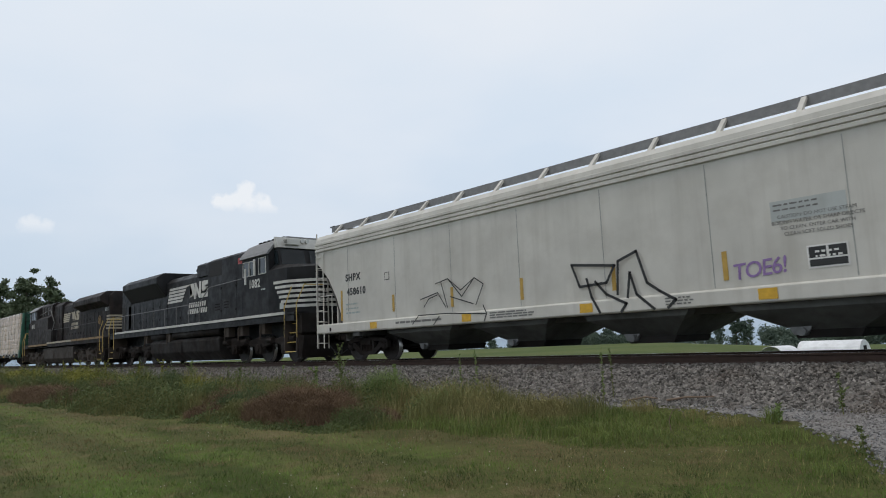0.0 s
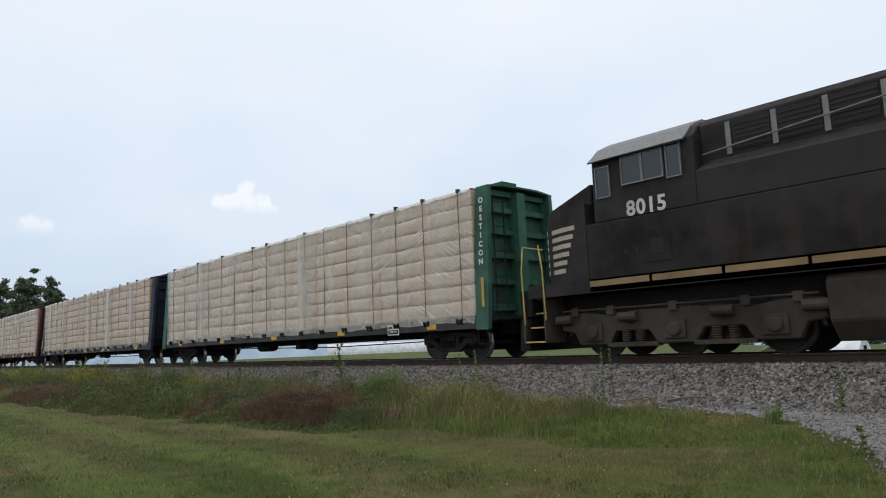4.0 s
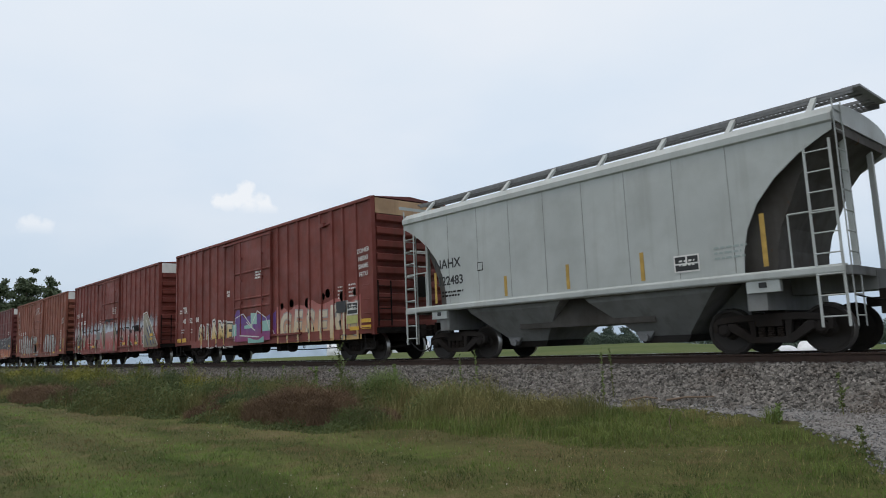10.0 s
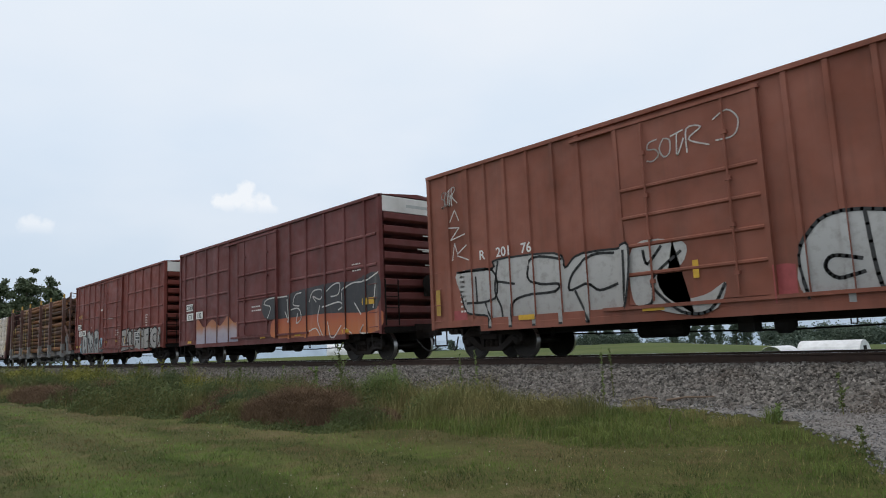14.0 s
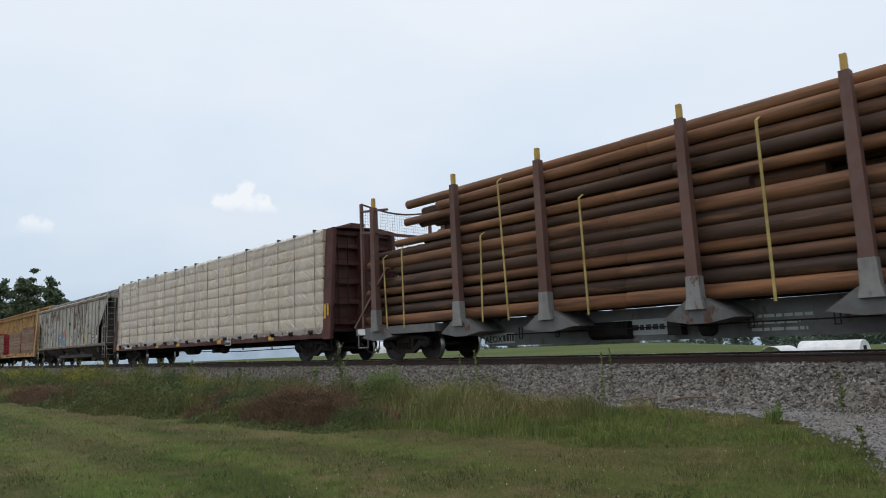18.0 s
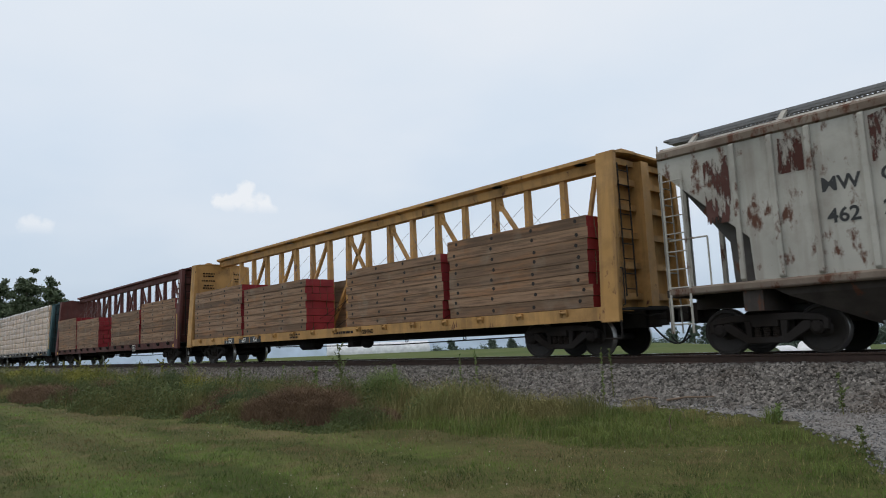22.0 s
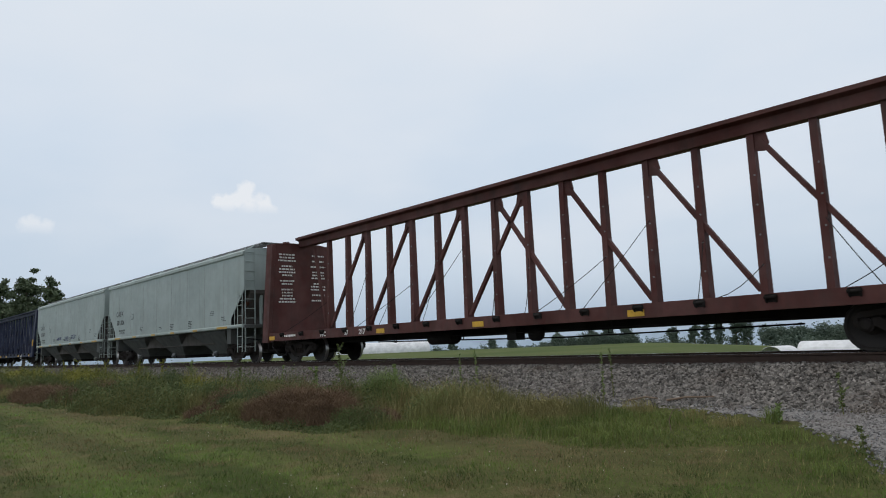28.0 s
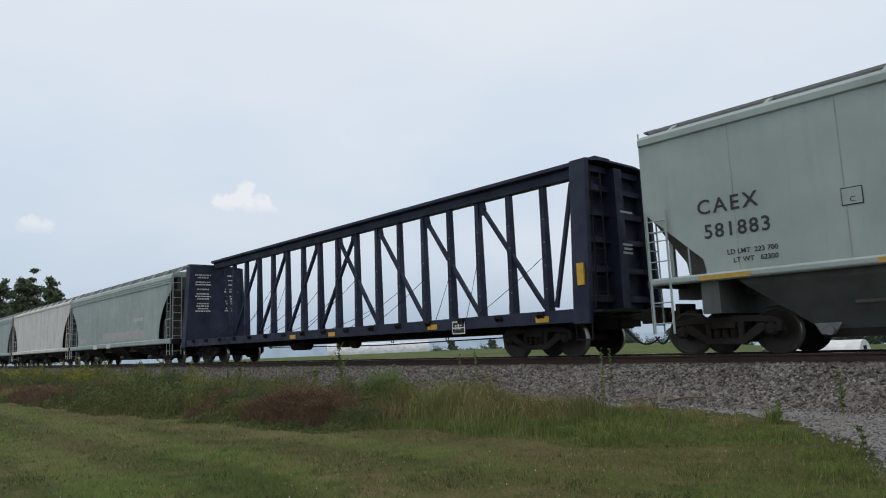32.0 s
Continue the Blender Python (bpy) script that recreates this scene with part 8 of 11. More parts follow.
    for x, z, mat in ((-6.35, 1.15, "yellow"), (-3.1, 1.08, "yellow"), (-0.9, 1.2, "yellow"), (0.6, 1.45, "yellow"), (2.6, 1.12, "yellow"), (4.6, 1.1, "yellow"), (6.85, 1.25, "ochre_strip"), (6.85, 1.45, "yellow")):
        plate(car, x - 0.2, x + 0.2, z, z + 0.13, M[mat], GY - 0.02, 0.004, "reflector")
    plate(car, 4.25, 4.95, 1.78, 2.1, M["steel_dark"], GY - 0.018, 0.004, "panel")
    plate(car, -2.5, -1.7, 1.55, 2.0, M["bay_dusty_shaded"], GY - 0.018, 0.004, "panel")
    bars(car, 0.9, 3.3, 4, W, -1.64, 0.7, 0.06, 0.1, seed=3)
    bars(car, -2.0, 2.75, 4, W, y - 0.006, 0.4, 0.035, 0.1, seed=4)
    end_writing(car, 1, half, 0)


def car_10():
    door = (-1.6, 1.42, (1.7, 2.3, 2.9, 3.5))
    car, half, ribs = box_car(-206.5, -190.72, M["box_brown"], "faded rust-red boxcar with white sprayed letters", RIBS_A, door)
    y = -1.55
    W = M["white"]
    for w, x in (("R", -5.8), ("201", -5.05), ("76", -4.3)):
        writing(car, w, x, 2.55, 0.34, W, GY - 0.004, 0.006)
    g = blob(car, [(-6.82, 2.31), (-5.52, 2.29), (-5.35, 2.49), (-3.46, 2.42), (-3.21, 2.06), (-2.9, 2.28), (-2.34, 2.33), (-1.79, 2.31), (-1.45, 2.33), (-1.55, 1.39), (-1.75, 0.93), (-2.39, 0.7), (-3.59, 0.74), (-5.55, 0.74), (-5.71, 1.08), (-6.47, 1.23), (-6.69, 1.71)], M["chalk"], y - 0.006, ribs, label="big white sprayed letters outlined in black")
    sweeps(g, [[(-6.74, 2.3), (-5.52, 2.25), (-5.46, 1.53), (-6.42, 1.46)],
             [(-6.12, 2.12), (-6.1, 1.44)],
             [(-5.81, 1.42), (-5.46, 0.78)],
             [(-5.31, 2.44), (-5.45, 1.72), (-5.26, 1.27), (-5.22, 0.77)],
             [(-5.37, 1.94), (-4.79, 1.83)],
             [(-3.31, 2.27), (-4.12, 2.4), (-4.35, 1.95), (-3.96, 1.75), (-3.39, 1.7), (-3.53, 1.54), (-4.47, 1.51), (-4.88, 1.33), (-4.87, 0.79)],
             [(-1.84, 1.56), (-2.3, 1.46), (-2.63, 1.63), (-3.12, 1.53), (-2.99, 1.91), (-2.46, 2.25), (-1.89, 2.23)],
             [(-2.96, 1.49), (-2.62, 0.71)],
             [(-1.58, 2.23), (-1.65, 1.22), (-1.93, 0.84)]], 0.06, M["black"], y, ribs)
    sweeps(g, [[(x, z) for x, z in [(-6.82, 2.31), (-5.52, 2.29), (-5.35, 2.49), (-3.46, 2.42), (-3.21, 2.06), (-2.9, 2.28), (-2.34, 2.33), (-1.79, 2.31), (-1.45, 2.33), (-1.55, 1.39), (-1.75, 0.93), (-2.39, 0.7), (-3.59, 0.74), (-5.55, 0.74), (-5.71, 1.08), (-6.47, 1.23), (-6.69, 1.71)]]], 0.05, M["black"], y, ribs)
    g = blob(car, [(-1.35, 2.31), (-0.24, 2.25), (-0.3, 1.8), (-0.85, 1.67), (-0.63, 1.14), (0.11, 1.16), (0.56, 1.37), (0.35, 0.9), (-0.29, 0.81), (-1.04, 0.99), (-1.45, 1.2)], M["chalk"], y - 0.08, (), label="white sprayed letter on a door")
    sweeps(g, [[(-0.3, 2.06), (-0.85, 1.69), (-0.98, 1.43), (-0.62, 1.05), (-0.28, 0.84), (0.21, 0.87), (0.54, 1.34)],
             [(-1.13, 2.17), (-1.05, 1.89), (-0.72, 2.21)],
             [(-1.44, 1.02), (-1.03, 1.08), (-0.96, 1.43)]], 0.06, M["black"], y - 0.074)
    g = blob(car, [(1.99, 0.96), (1.88, 1.71), (2.25, 2.27), (2.78, 2.39), (3.41, 2.28), (4.02, 2.28), (4.61, 2.28), (5.07, 2.13), (5.3, 1.76), (5.21, 1.24), (4.94, 0.78), (3.62, 0.8)], M["silver"], y - 0.006, ribs, label="rounded silver sprayed letters outlined in black")
    sweeps(g, [[(1.99, 0.96), (1.88, 1.71), (2.25, 2.27), (2.78, 2.37), (3.41, 2.27), (4.02, 2.27), (4.61, 2.27), (5.07, 2.12), (5.3, 1.76), (5.21, 1.24), (4.94, 0.78)],
             [(2.84, 1.55), (2.42, 1.64), (2.28, 1.46), (2.47, 1.26), (2.86, 1.33)],
             [(2.97, 2.3), (3.05, 1.27), (3.19, 0.91), (3.45, 1.07), (3.72, 2.16)],
             [(4.45, 2.02), (4.04, 2.13), (3.88, 1.8), (4.28, 1.57), (4.41, 1.31), (4.05, 1.17), (3.91, 1.32)],
             [(4.66, 2.22), (4.64, 0.8)],
             [(4.74, 1.58), (4.99, 1.69), (5.12, 1.51), (5, 0.86)]], 0.065, M["black"], y, ribs)
    hand_tag(car, -0.85, 3.95, 1.35, 0.5, -1.635)
    strokes(car, [rounded([(0.62, 4.5), (0.9, 4.62), (1.1, 4.4), (1.0, 4.1), (0.65, 4.08)])], 0.03, M["tag_white"], -1.635, label="thin white sprayed hook")
    hand_tag(car, 7.0, 2.92, 0.6, 0.42, GY)
    hand_tag(car, -7.25, 4.1, 0.62, 0.5, GY)
    strokes(car, [[(-6.95, 3.7), (-6.75, 4.0), (-6.6, 3.7)], [(-7.0, 3.55), (-6.6, 3.5), (-6.95, 3.2), (-6.4, 3.3)], [(-6.9, 2.65), (-6.8, 3.1), (-6.7, 2.8), (-6.35, 3.0)], [(-6.7, 2.75), (-6.3, 2.6)]], 0.03, M["tag_white"], y - 0.06, label="thin white sprayed lines")
    bars(car, 6.65, 2.5, 7, W, y - 0.004, 0.5, 0.04, 0.12, seed=2)
    consolidated_stencil(car, 6.65, 1.4, y - 0.004, 0.5, 0.38)
    plate(car, 6.4, 6.9, 1.2, 1.36, M["black"], y - 0.004, 0.003, "panel")
    plate(car, 6.42, 6.85, 1.0, 1.16, plain("yellow_notice", (0.55, 0.45, 0.08)), y - 0.004, 0.003, "panel")
    for x, z0, z1 in ((7.55, 1.25, 1.9), (-7.55, 1.2, 1.9)):
        yellow_strip(car, x, z0, z1, GY - 0.004, 0.16, M["ochre_strip"])
    for x in (5.1, -4.4, -1.0):
        plate(car, x - 0.25, x + 0.25, 0.93, 1.05, M["yellow"], GY - 0.014, 0.004, "reflector")
    yellow_strip(car, 0.0, 1.5, 1.85, -1.65, 0.12)
    bars(car, -6.6, 2.2, 8, W, y - 0.004, 0.25, 0.05, 0.13, seed=8)
    red = plain("red_spray", (0.34, 0.07, 0.07), 0.6)
    for k, (x0, x1, z0, z1) in enumerate(((1.45, 1.8, 0.9, 1.6), (5.3, 5.9, 0.95, 1.5), (-7.0, -6.5, 0.9, 1.3))):
        patch(car, x0, x1, z0, z1, red, y, ribs, label="red sprayed patch", rag=0.2, seed=k)
    end_writing(car, 1, half, 0)


def waffle(door):
    out = []
    xs = [-7.75] + RIBS_B[:5] + [None] + RIBS_B[5:] + [7.75]
    for a, b in zip(xs, xs[1:]):
        if a is None or b is None:
            continue
        for z in (1.97, 2.95, 3.9):
            out.append((z, a + 0.07, b - 0.07))
    return out


def car_11():
    door = (-1.7, 1.5, (1.6, 2.5, 2.6, 3.5))
    car, half, ribs = box_car(-224.6, -208.8, M["box_red2"], "dark red boxcar with a black and orange mural", RIBS_B, door, rows=waffle(door), rib_w=0.11)
    y = -1.55
    W = M["white"]
    dark = spray("mural_black", [(0.8, (0.03, 0.03, 0.033)), (2.4, (0.035, 0.034, 0.038))], 0.15)
    fire = spray("mural_orange", [(0.8, (0.50, 0.16, 0.05)), (1.4, (0.44, 0.11, 0.04)), (1.8, (0.30, 0.06, 0.035))], 0.25)
    m = blob(car, [(1.73, 1.67), (4.29, 1.67), (5.59, 1.64), (7.77, 1.66), (7.76, 0.93), (5.72, 0.88), (1.72, 0.86), (1.22, 1.27)], fire, y - 0.046, ribs, label="black and orange sprayed mural with white outlines", n=3)
    blob(m, [(0.76, 1.69), (0.64, 2.38), (2.33, 2.41), (2.75, 2.51), (4.99, 2.61), (5.63, 2.6), (6.54, 2.55), (7.79, 2.71), (7.68, 1.59), (5.59, 1.59), (4.29, 1.62), (1.93, 1.6)], dark, y - 0.052, ribs, "paint_patch", n=3)
    sweeps(m, [[(1.02, 1.67), (1.24, 2.06), (0.76, 2.19), (1.06, 2.37), (2.33, 2.39)],
             [(2.36, 2.27), (2.42, 1.45), (2.12, 1.81)],
             [(3.26, 2.44), (2.86, 2.38), (2.7, 2.06), (3.11, 1.98)],
             [(2.55, 1.88), (3.07, 1.89), (3.24, 1.55), (2.91, 1.38), (2.99, 1.71)],
             [(3.79, 2.07), (4.06, 2.42), (4.65, 2.41), (4.51, 2.11), (4.05, 2.24), (4.24, 2.04)],
             [(4.9, 2.35), (5.31, 2.53), (5.7, 2.54), (5.61, 2.2), (5.17, 2.15)],
             [(5.84, 1.92), (5.85, 2.27), (6.39, 2.48), (7.11, 2.49), (7.79, 2.69)],
             [(4.67, 1.83), (5.6, 1.94), (5.85, 1.79), (5.59, 1.68)],
             [(4.47, 1.89), (4.32, 1.4), (4.6, 0.9)],
             [(3.76, 1.06), (4.19, 1.14), (4.47, 0.9)],
             [(4.94, 1.32), (5.17, 0.75), (5.73, 1.16)],
             [(6.54, 1.83), (6.86, 1.47)],
             [(7.66, 2.36), (7.52, 1.64)],
             [(6, 1.07), (6.32, 0.89)],
             [(6.98, 1.14), (6.79, 0.9), (7.18, 0.87)]], 0.045, M["tag_white"], y - 0.05, ribs)
    haze = spray("mural_lilac", [(0.85, (0.36, 0.33, 0.42)), (1.3, (0.40, 0.34, 0.38)), (1.6, (0.42, 0.16, 0.06)), (2.1, (0.34, 0.08, 0.04))], 0.3)
    patch(car, -5.9, -1.75, 0.88, 1.75, haze, y - 0.045, ribs, label="lilac and orange sprayed patch", rag=0.5, seed=9)
    for w, x, z in (("COER", -6.65, 2.42), ("173", -6.6, 2.0), ("132", -5.55, 2.02)):
        p = plate(car, x - 0.36, x + 0.36, z - 0.03, z + 0.29, W, GY, 0.004, "number_panel", "white panel with black letters")
        writing(p, w, x, z + 0.02, 0.3, M["black"], GY - 0.007, 0.004)
    for x, z in ((7.1, 1.75), (7.45, 1.75)):
        plate(car, x - 0.14, x + 0.14, z, z + 0.2, M["yellow"], GY - 0.012, 0.004, "reflector")
    for x in (0.4, 3.0, 6.0, -6.6):
        plate(car, x - 0.2, x + 0.2, 0.93, 1.03, M["yellow"], GY - 0.014, 0.004, "reflector")
    bars(car, 6.6, 3.1, 3, W, y - 0.006, 0.5, 0.04, 0.1, seed=4)
    bars(car, 0.0, 2.2, 2, W, -1.64, 0.9, 0.05, 0.15, seed=6)
    end_writing(car, 1, half, 0)


def car_12():
    door = (-1.75, 1.55, (1.55, 2.2, 2.75, 3.6))
    car, half, ribs = box_car(-242.5, -226.6, M["box_red"], "red-brown ribbed boxcar with silver sprayed letters", RIBS_B, door, rows=waffle(door), rib_w=0.11)
    y = -1.55
    W = M["white"]
    for w, x, z in (("COER", -6.77, 2.33), ("173", -6.57, 1.9), ("060", -5.77, 1.92)):
        p = plate(car, x - 0.36, x + 0.36, z - 0.04, z + 0.30, W, GY, 0.004, "number_panel", "white panel with black letters")
        writing(p, w, x, z + 0.02, 0.31, M["black"], GY - 0.007, 0.004)
    blue = spray("mural_sky_blue", [(0.8, (0.20, 0.36, 0.46)), (1.8, (0.30, 0.45, 0.55))], 0.25)
    for cloud in ([(-6.03, 1.57), (-6.36, 1.51), (-6.64, 1.29), (-6.69, 0.92), (-6.09, 0.83)],
                  [(-2.37, 1.6), (-2.15, 1.65), (-1.9, 1.57), (-1.77, 1.35), (-1.78, 1.1), (-2.08, 1.19)]):
        blob(car, cloud, blue, y - 0.046, ribs, label="pale blue sprayed cloud")
    g = blob(car, [(-6.1, 0.78), (-6.07, 1.88), (-5.08, 1.78), (-4.99, 2.07), (-4.59, 2.15), (-4.29, 1.88), (-4.12, 2), (-3.89, 2.05), (-3.66, 1.9), (-3.53, 2.08), (-3.17, 2.16), (-2.78, 2.04), (-2.65, 1.78), (-2.74, 1.44), (-2.51, 1.56), (-2.29, 1.39), (-2.23, 1.11), (-1.82, 1.03), (-1.9, 0.7), (-3.01, 0.67), (-4.42, 0.67)], M["silver"], y - 0.052, ribs, label="fat silver sprayed letters outlined in black")
    for hole in [[(-5.69, 1.73), (-5.49, 1.26), (-5.71, 1.22)],
             [(-4.86, 1.67), (-4.6, 1.69), (-4.66, 1.32), (-4.81, 1.37)],
             [(-3.36, 1.62), (-3.02, 1.66), (-3, 1.43), (-3.26, 1.3)],
             [(-2.28, 1.44), (-1.77, 0.98), (-1.85, 0.69), (-2.07, 0.8), (-2.21, 1.07)],
             [(-5.6, 1.01), (-5.34, 1.03), (-5.3, 0.74), (-5.56, 0.73)]]:
        blob(g, hole, M["black"], y - 0.058, ribs, "paint_patch", n=2)
    sweeps(g, [[(-6.1, 0.78), (-6.07, 1.88), (-5.08, 1.78), (-4.99, 2.07), (-4.59, 2.15), (-4.29, 1.88), (-4.12, 2), (-3.89, 2.05), (-3.66, 1.9), (-3.53, 2.08), (-3.17, 2.16), (-2.78, 2.04), (-2.65, 1.78), (-2.74, 1.44)],
             [(-5.08, 1.78), (-4.9, 1.31), (-4.85, 0.71)],
             [(-4.46, 1.42), (-4.59, 1.22), (-4.35, 0.96), (-4.42, 0.69)],
             [(-3.65, 1.88), (-3.99, 1.66), (-4.18, 1.39), (-3.87, 1.35), (-3.74, 1.19), (-4.14, 1.08), (-4.09, 0.86), (-3.83, 0.98)],
             [(-3.54, 1.9), (-3.4, 1.25), (-3.43, 0.75)],
             [(-2.77, 1.45), (-3.21, 1.23), (-2.86, 0.86), (-2.91, 0.63)],
             [(-2.51, 1.56), (-2.33, 1.41), (-2.24, 1.11), (-2.39, 0.88), (-2.31, 0.78), (-1.84, 1.03)]], 0.085, M["black"], y - 0.05, ribs)
    sweeps(g, [[(-5.9, 1.8), (-5.85, 1.2), (-5.95, 0.85)], [(-4.9, 2.0), (-4.6, 2.05)], [(-3.4, 2.0), (-3.15, 2.08), (-2.9, 2.0)], [(-2.2, 0.9), (-2.0, 0.98)]], 0.025, M["tag_white"], y - 0.054, ribs)
    patch(car, 1.55, 7.5, 0.88, 1.85, M["grey_spray"], y - 0.045, ribs, label="weathered grey sprayed panel", rag=0.1, seed=5)
    graffiti(car, "ZUGEO", 4.5, 0.92, 5.7, 0.88, M["grey_spray"], M["steel_dark"], y - 0.05, ribs, fat=0.07, edge=0.05, seed=6, label="weathered grey sprayed letters")
    for x, z0, z1 in ((2.25, 1.2, 1.6), (4.72, 1.3, 1.75)):
        yellow_strip(car, x, z0, z1, GY - 0.012, 0.13)
    consolidated_stencil(car, 4.25, 1.35, GY - 0.006, 0.6, 0.36)
    plate(car, -2.5, -2.1, 3.26, 3.36, W, y - 0.006, 0.003, "panel")
    writing(car, "F", -4.4, 2.28, 0.16, W, y - 0.006)
    bars(car, -0.2, 2.75, 1, W, -1.64, 1.6, 0.06, seed=2)
    bars(car, 0.9, 2.0, 3, W, -1.64, 0.5, 0.06, 0.13, seed=3)
    bars(car, 5.4, 2.6, 5, W, y - 0.006, 0.3, 0.05, 0.13, seed=4)
    for x in (-7.3, -6.6, 0.8, -1.1):
        plate(car, x - 0.2, x + 0.2, 1.15 if x < -5 else 1.3, 1.27 if x < -5 else 1.42, M["ochre_strip"], GY - 0.012 if x < -2 else -1.65, 0.004, "reflector")
    writing(car, "NOB", -6.85, 2.95, 0.4, M["ochre_strip"], y - 0.006, 0.0, 0.8, 4, "graffiti", "faint ochre scrawl")


def car_13():
    car, half = new_car("pole_car", -264.5, -243.9, "grey flatcar with side stakes carrying poles", "flatcar", "flat cars of the train")
    G = paint("stake_car_grey", (0.15, 0.15, 0.148), dirt=(0.06, 0.045, 0.035), dirty=0.7, rust=0.45, streak=0.5, seed=50)
    GP = paint("stake_foot_grey", (0.24, 0.235, 0.225), dirt=(0.10, 0.07, 0.05), dirty=0.7, rust=0.5, streak=0.5, seed=51)
    R = paint("rusty_stake", (0.12, 0.055, 0.04), dirt=(0.16, 0.15, 0.14), dirty=0.4, streak=0.4, seed=52)
    for s in (-1, 1):
        bm = bm_new()
        box(bm, *sorted((s * 6.4, s * 10.2)), -1.45, 1.45, 0.80, 1.03)
        part("end_deck", bm, G, car)
    bm = bm_new()
    prism(bm, [(-7.2, 1.05), (7.2, 1.05), (7.2, 0.8), (6.0, 0.75), (5.0, 0.32), (-5.0, 0.32), (-6.0, 0.75), (-7.2, 0.8)], "y", -0.5, 0.5)
    part("centre_sill", bm, G, car)
    stakes = (-9.05, -5.35, -2.35, 1.40, 4.45, 8.2)
    for x in stakes:
        bm = bm_new()
        prism(bm, [(x - 0.75, 0.72), (x - 0.2, 1.1), (x + 0.2, 1.1), (x + 0.75, 0.72), (x + 0.2, 0.62), (x - 0.2, 0.62)], "y", -1.5, 1.5)
        part("crossbearer", bm, G, car)
        for sy in (-1, 1):
            bm = bm_new()
            prism(bm, [(x - 0.13, 0.95), (x + 0.13, 0.95), (x + 0.085, 4.75), (x - 0.085, 4.75)], "y", *sorted((sy * 1.40, sy * 1.58)))
            st = part("stake", bm, R, car, "rusty steel stake with a grey foot")
            bm = bm_new()
            prism(bm, [(x - 0.2, 0.9), (x + 0.2, 0.9), (x + 0.15, 1.12), (x + 0.135, 1.55), (x - 0.135, 1.55), (x - 0.15, 1.12)], "y", *sorted((sy * 1.39, sy * 1.595)))
            part("stake_foot", bm, GP, st, "pale grey stake foot")
            bm = bm_new()
            box(bm, x - 0.05, x + 0.05, *sorted((sy * 1.44, sy * 1.54)), 4.75, 5.05)
            part("stake_tip", bm, M["ochre_strip"], st)
    for s in (-1, 1):
        # screened end frame with braces
        x = s * 9.75
        bm = bm_new()
        for y in (-1.45, 1.45):
            bar(bm, (x, y, 1.0), (x, y, 5.0), 0.09, 0.09, (0, 1, 0))
            bar(bm, (x - s * 1.35, y, 4.6), (x, y, 4.75), 0.06, 0.08, (0, 1, 0))
            bar(bm, (x - s * 1.35, y, 3.9), (x, y, 4.05), 0.06, 0.08, (0, 1, 0))
            bar(bm, (x - s * 1.3, y, 2.8), (x + s * 0.45, y, 1.05), 0.07, 0.12, (0, 1, 0))
        for z in (1.5, 2.9, 4.1):
            bar(bm, (x, -1.45, z), (x, 1.45, z), 0.06, 0.08)
        n = 8
        pts = [(x, -1.45 + 2.9 * k / n, 5.0 - 0.18 * math.sin(math.pi * k / n)) for k in range(n + 1)]
        path_rod(bm, pts, 0.03, 6)
        f = part("end_frame", bm, R, car, "rusty end frame with wire screen")
        bm = bm_new()
        for k in range(28):
            y = -1.4 + k * 0.1
            rod(bm, (x, y, 1.5), (x, y, 4.85), 0.004, 3, caps=False)
        for k in range(33):
            rod(bm, (x, -1.45, 1.55 + 0.1 * k), (x, 1.45, 1.55 + 0.1 * k), 0.004, 3, caps=False)
        part("wire_screen", bm, M["steel_dark"], f)
        coupler(car, s * 10.2, s)
        truck(car, s * 8.2)
        bm = bm_new()
        path_rod(bm, [(s * 9.5, -1.5, 0.85), (s * 9.5, -1.5, 0.42), (s * 10.0, -1.5, 0.42), (s * 10.0, -1.5, 0.85)], 0.022)
        part("sill_step", bm, G, car)
    bm = bm_new()
    lathe(bm, [(0.22, -1.5), (0.29, -1.5), (0.29, -1.46), (0.22, -1.46)], 22, "y", (9.15, 0, 1.85))
    for a in (0, 1.05, 2.1):
        bar(bm, (9.15 - 0.25 * math.cos(a), -1.48, 1.85 - 0.25 * math.sin(a)), (9.15 + 0.25 * math.cos(a), -1.48, 1.85 + 0.25 * math.sin(a)), 0.04, 0.03, (0, 1, 0))
    box(bm, 8.85, 9.45, -1.44, -1.30, 1.03, 1.95)
    part("hand_brake", bm, G, car)
    plate(car, -5.4, -4.3, 0.38, 0.66, M["hopper_grey"], -0.51, 0.004, "panel")
    writing(car, "AEOX", -5.05, 0.42, 0.24, M["black"], -0.52, 0.006)
    bars(car, -4.5, 0.6, 1, M["black"], -0.52, 0.4, 0.16)
    plate(car, -1.2, 0.4, 0.45, 0.80, M["hopper_grey"], -0.51, 0.004, "panel", "pale lettered lozenge")
    bars(car, -0.4, 0.68, 1, M["black"], -0.52, 1.1, 0.12)
    bars(car, 2.6, 0.75, 3, M["hopper_grey"], -0.51, 1.2, 0.06, 0.13)
    plate(car, -10.1, -9.7, 0.82, 1.0, M["white"], -1.46, 0.004, "panel")
    writing(car, "AEOX", -9.2, 0.83, 0.2, M["black"], -1.462, 0.004)
    brake_gear(car, 7.0, 0.66, 13)
    # the poles
    load = new_load("pole_load", -254.2, "stack of brown treated poles strapped on a flatcar", "poles")
    rnd = random.Random(3)
    z = 1.10
    row = 0
    while z < 4.62:
        r0 = 0.165 if row % 2 else 0.15
        wide = 1.36 if z < 4.3 else 1.2
        y = -wide + r0 + rnd.uniform(0, 0.05)
        while y < wide - r0 + 0.05:
            r = rnd.uniform(0.12, 0.185)
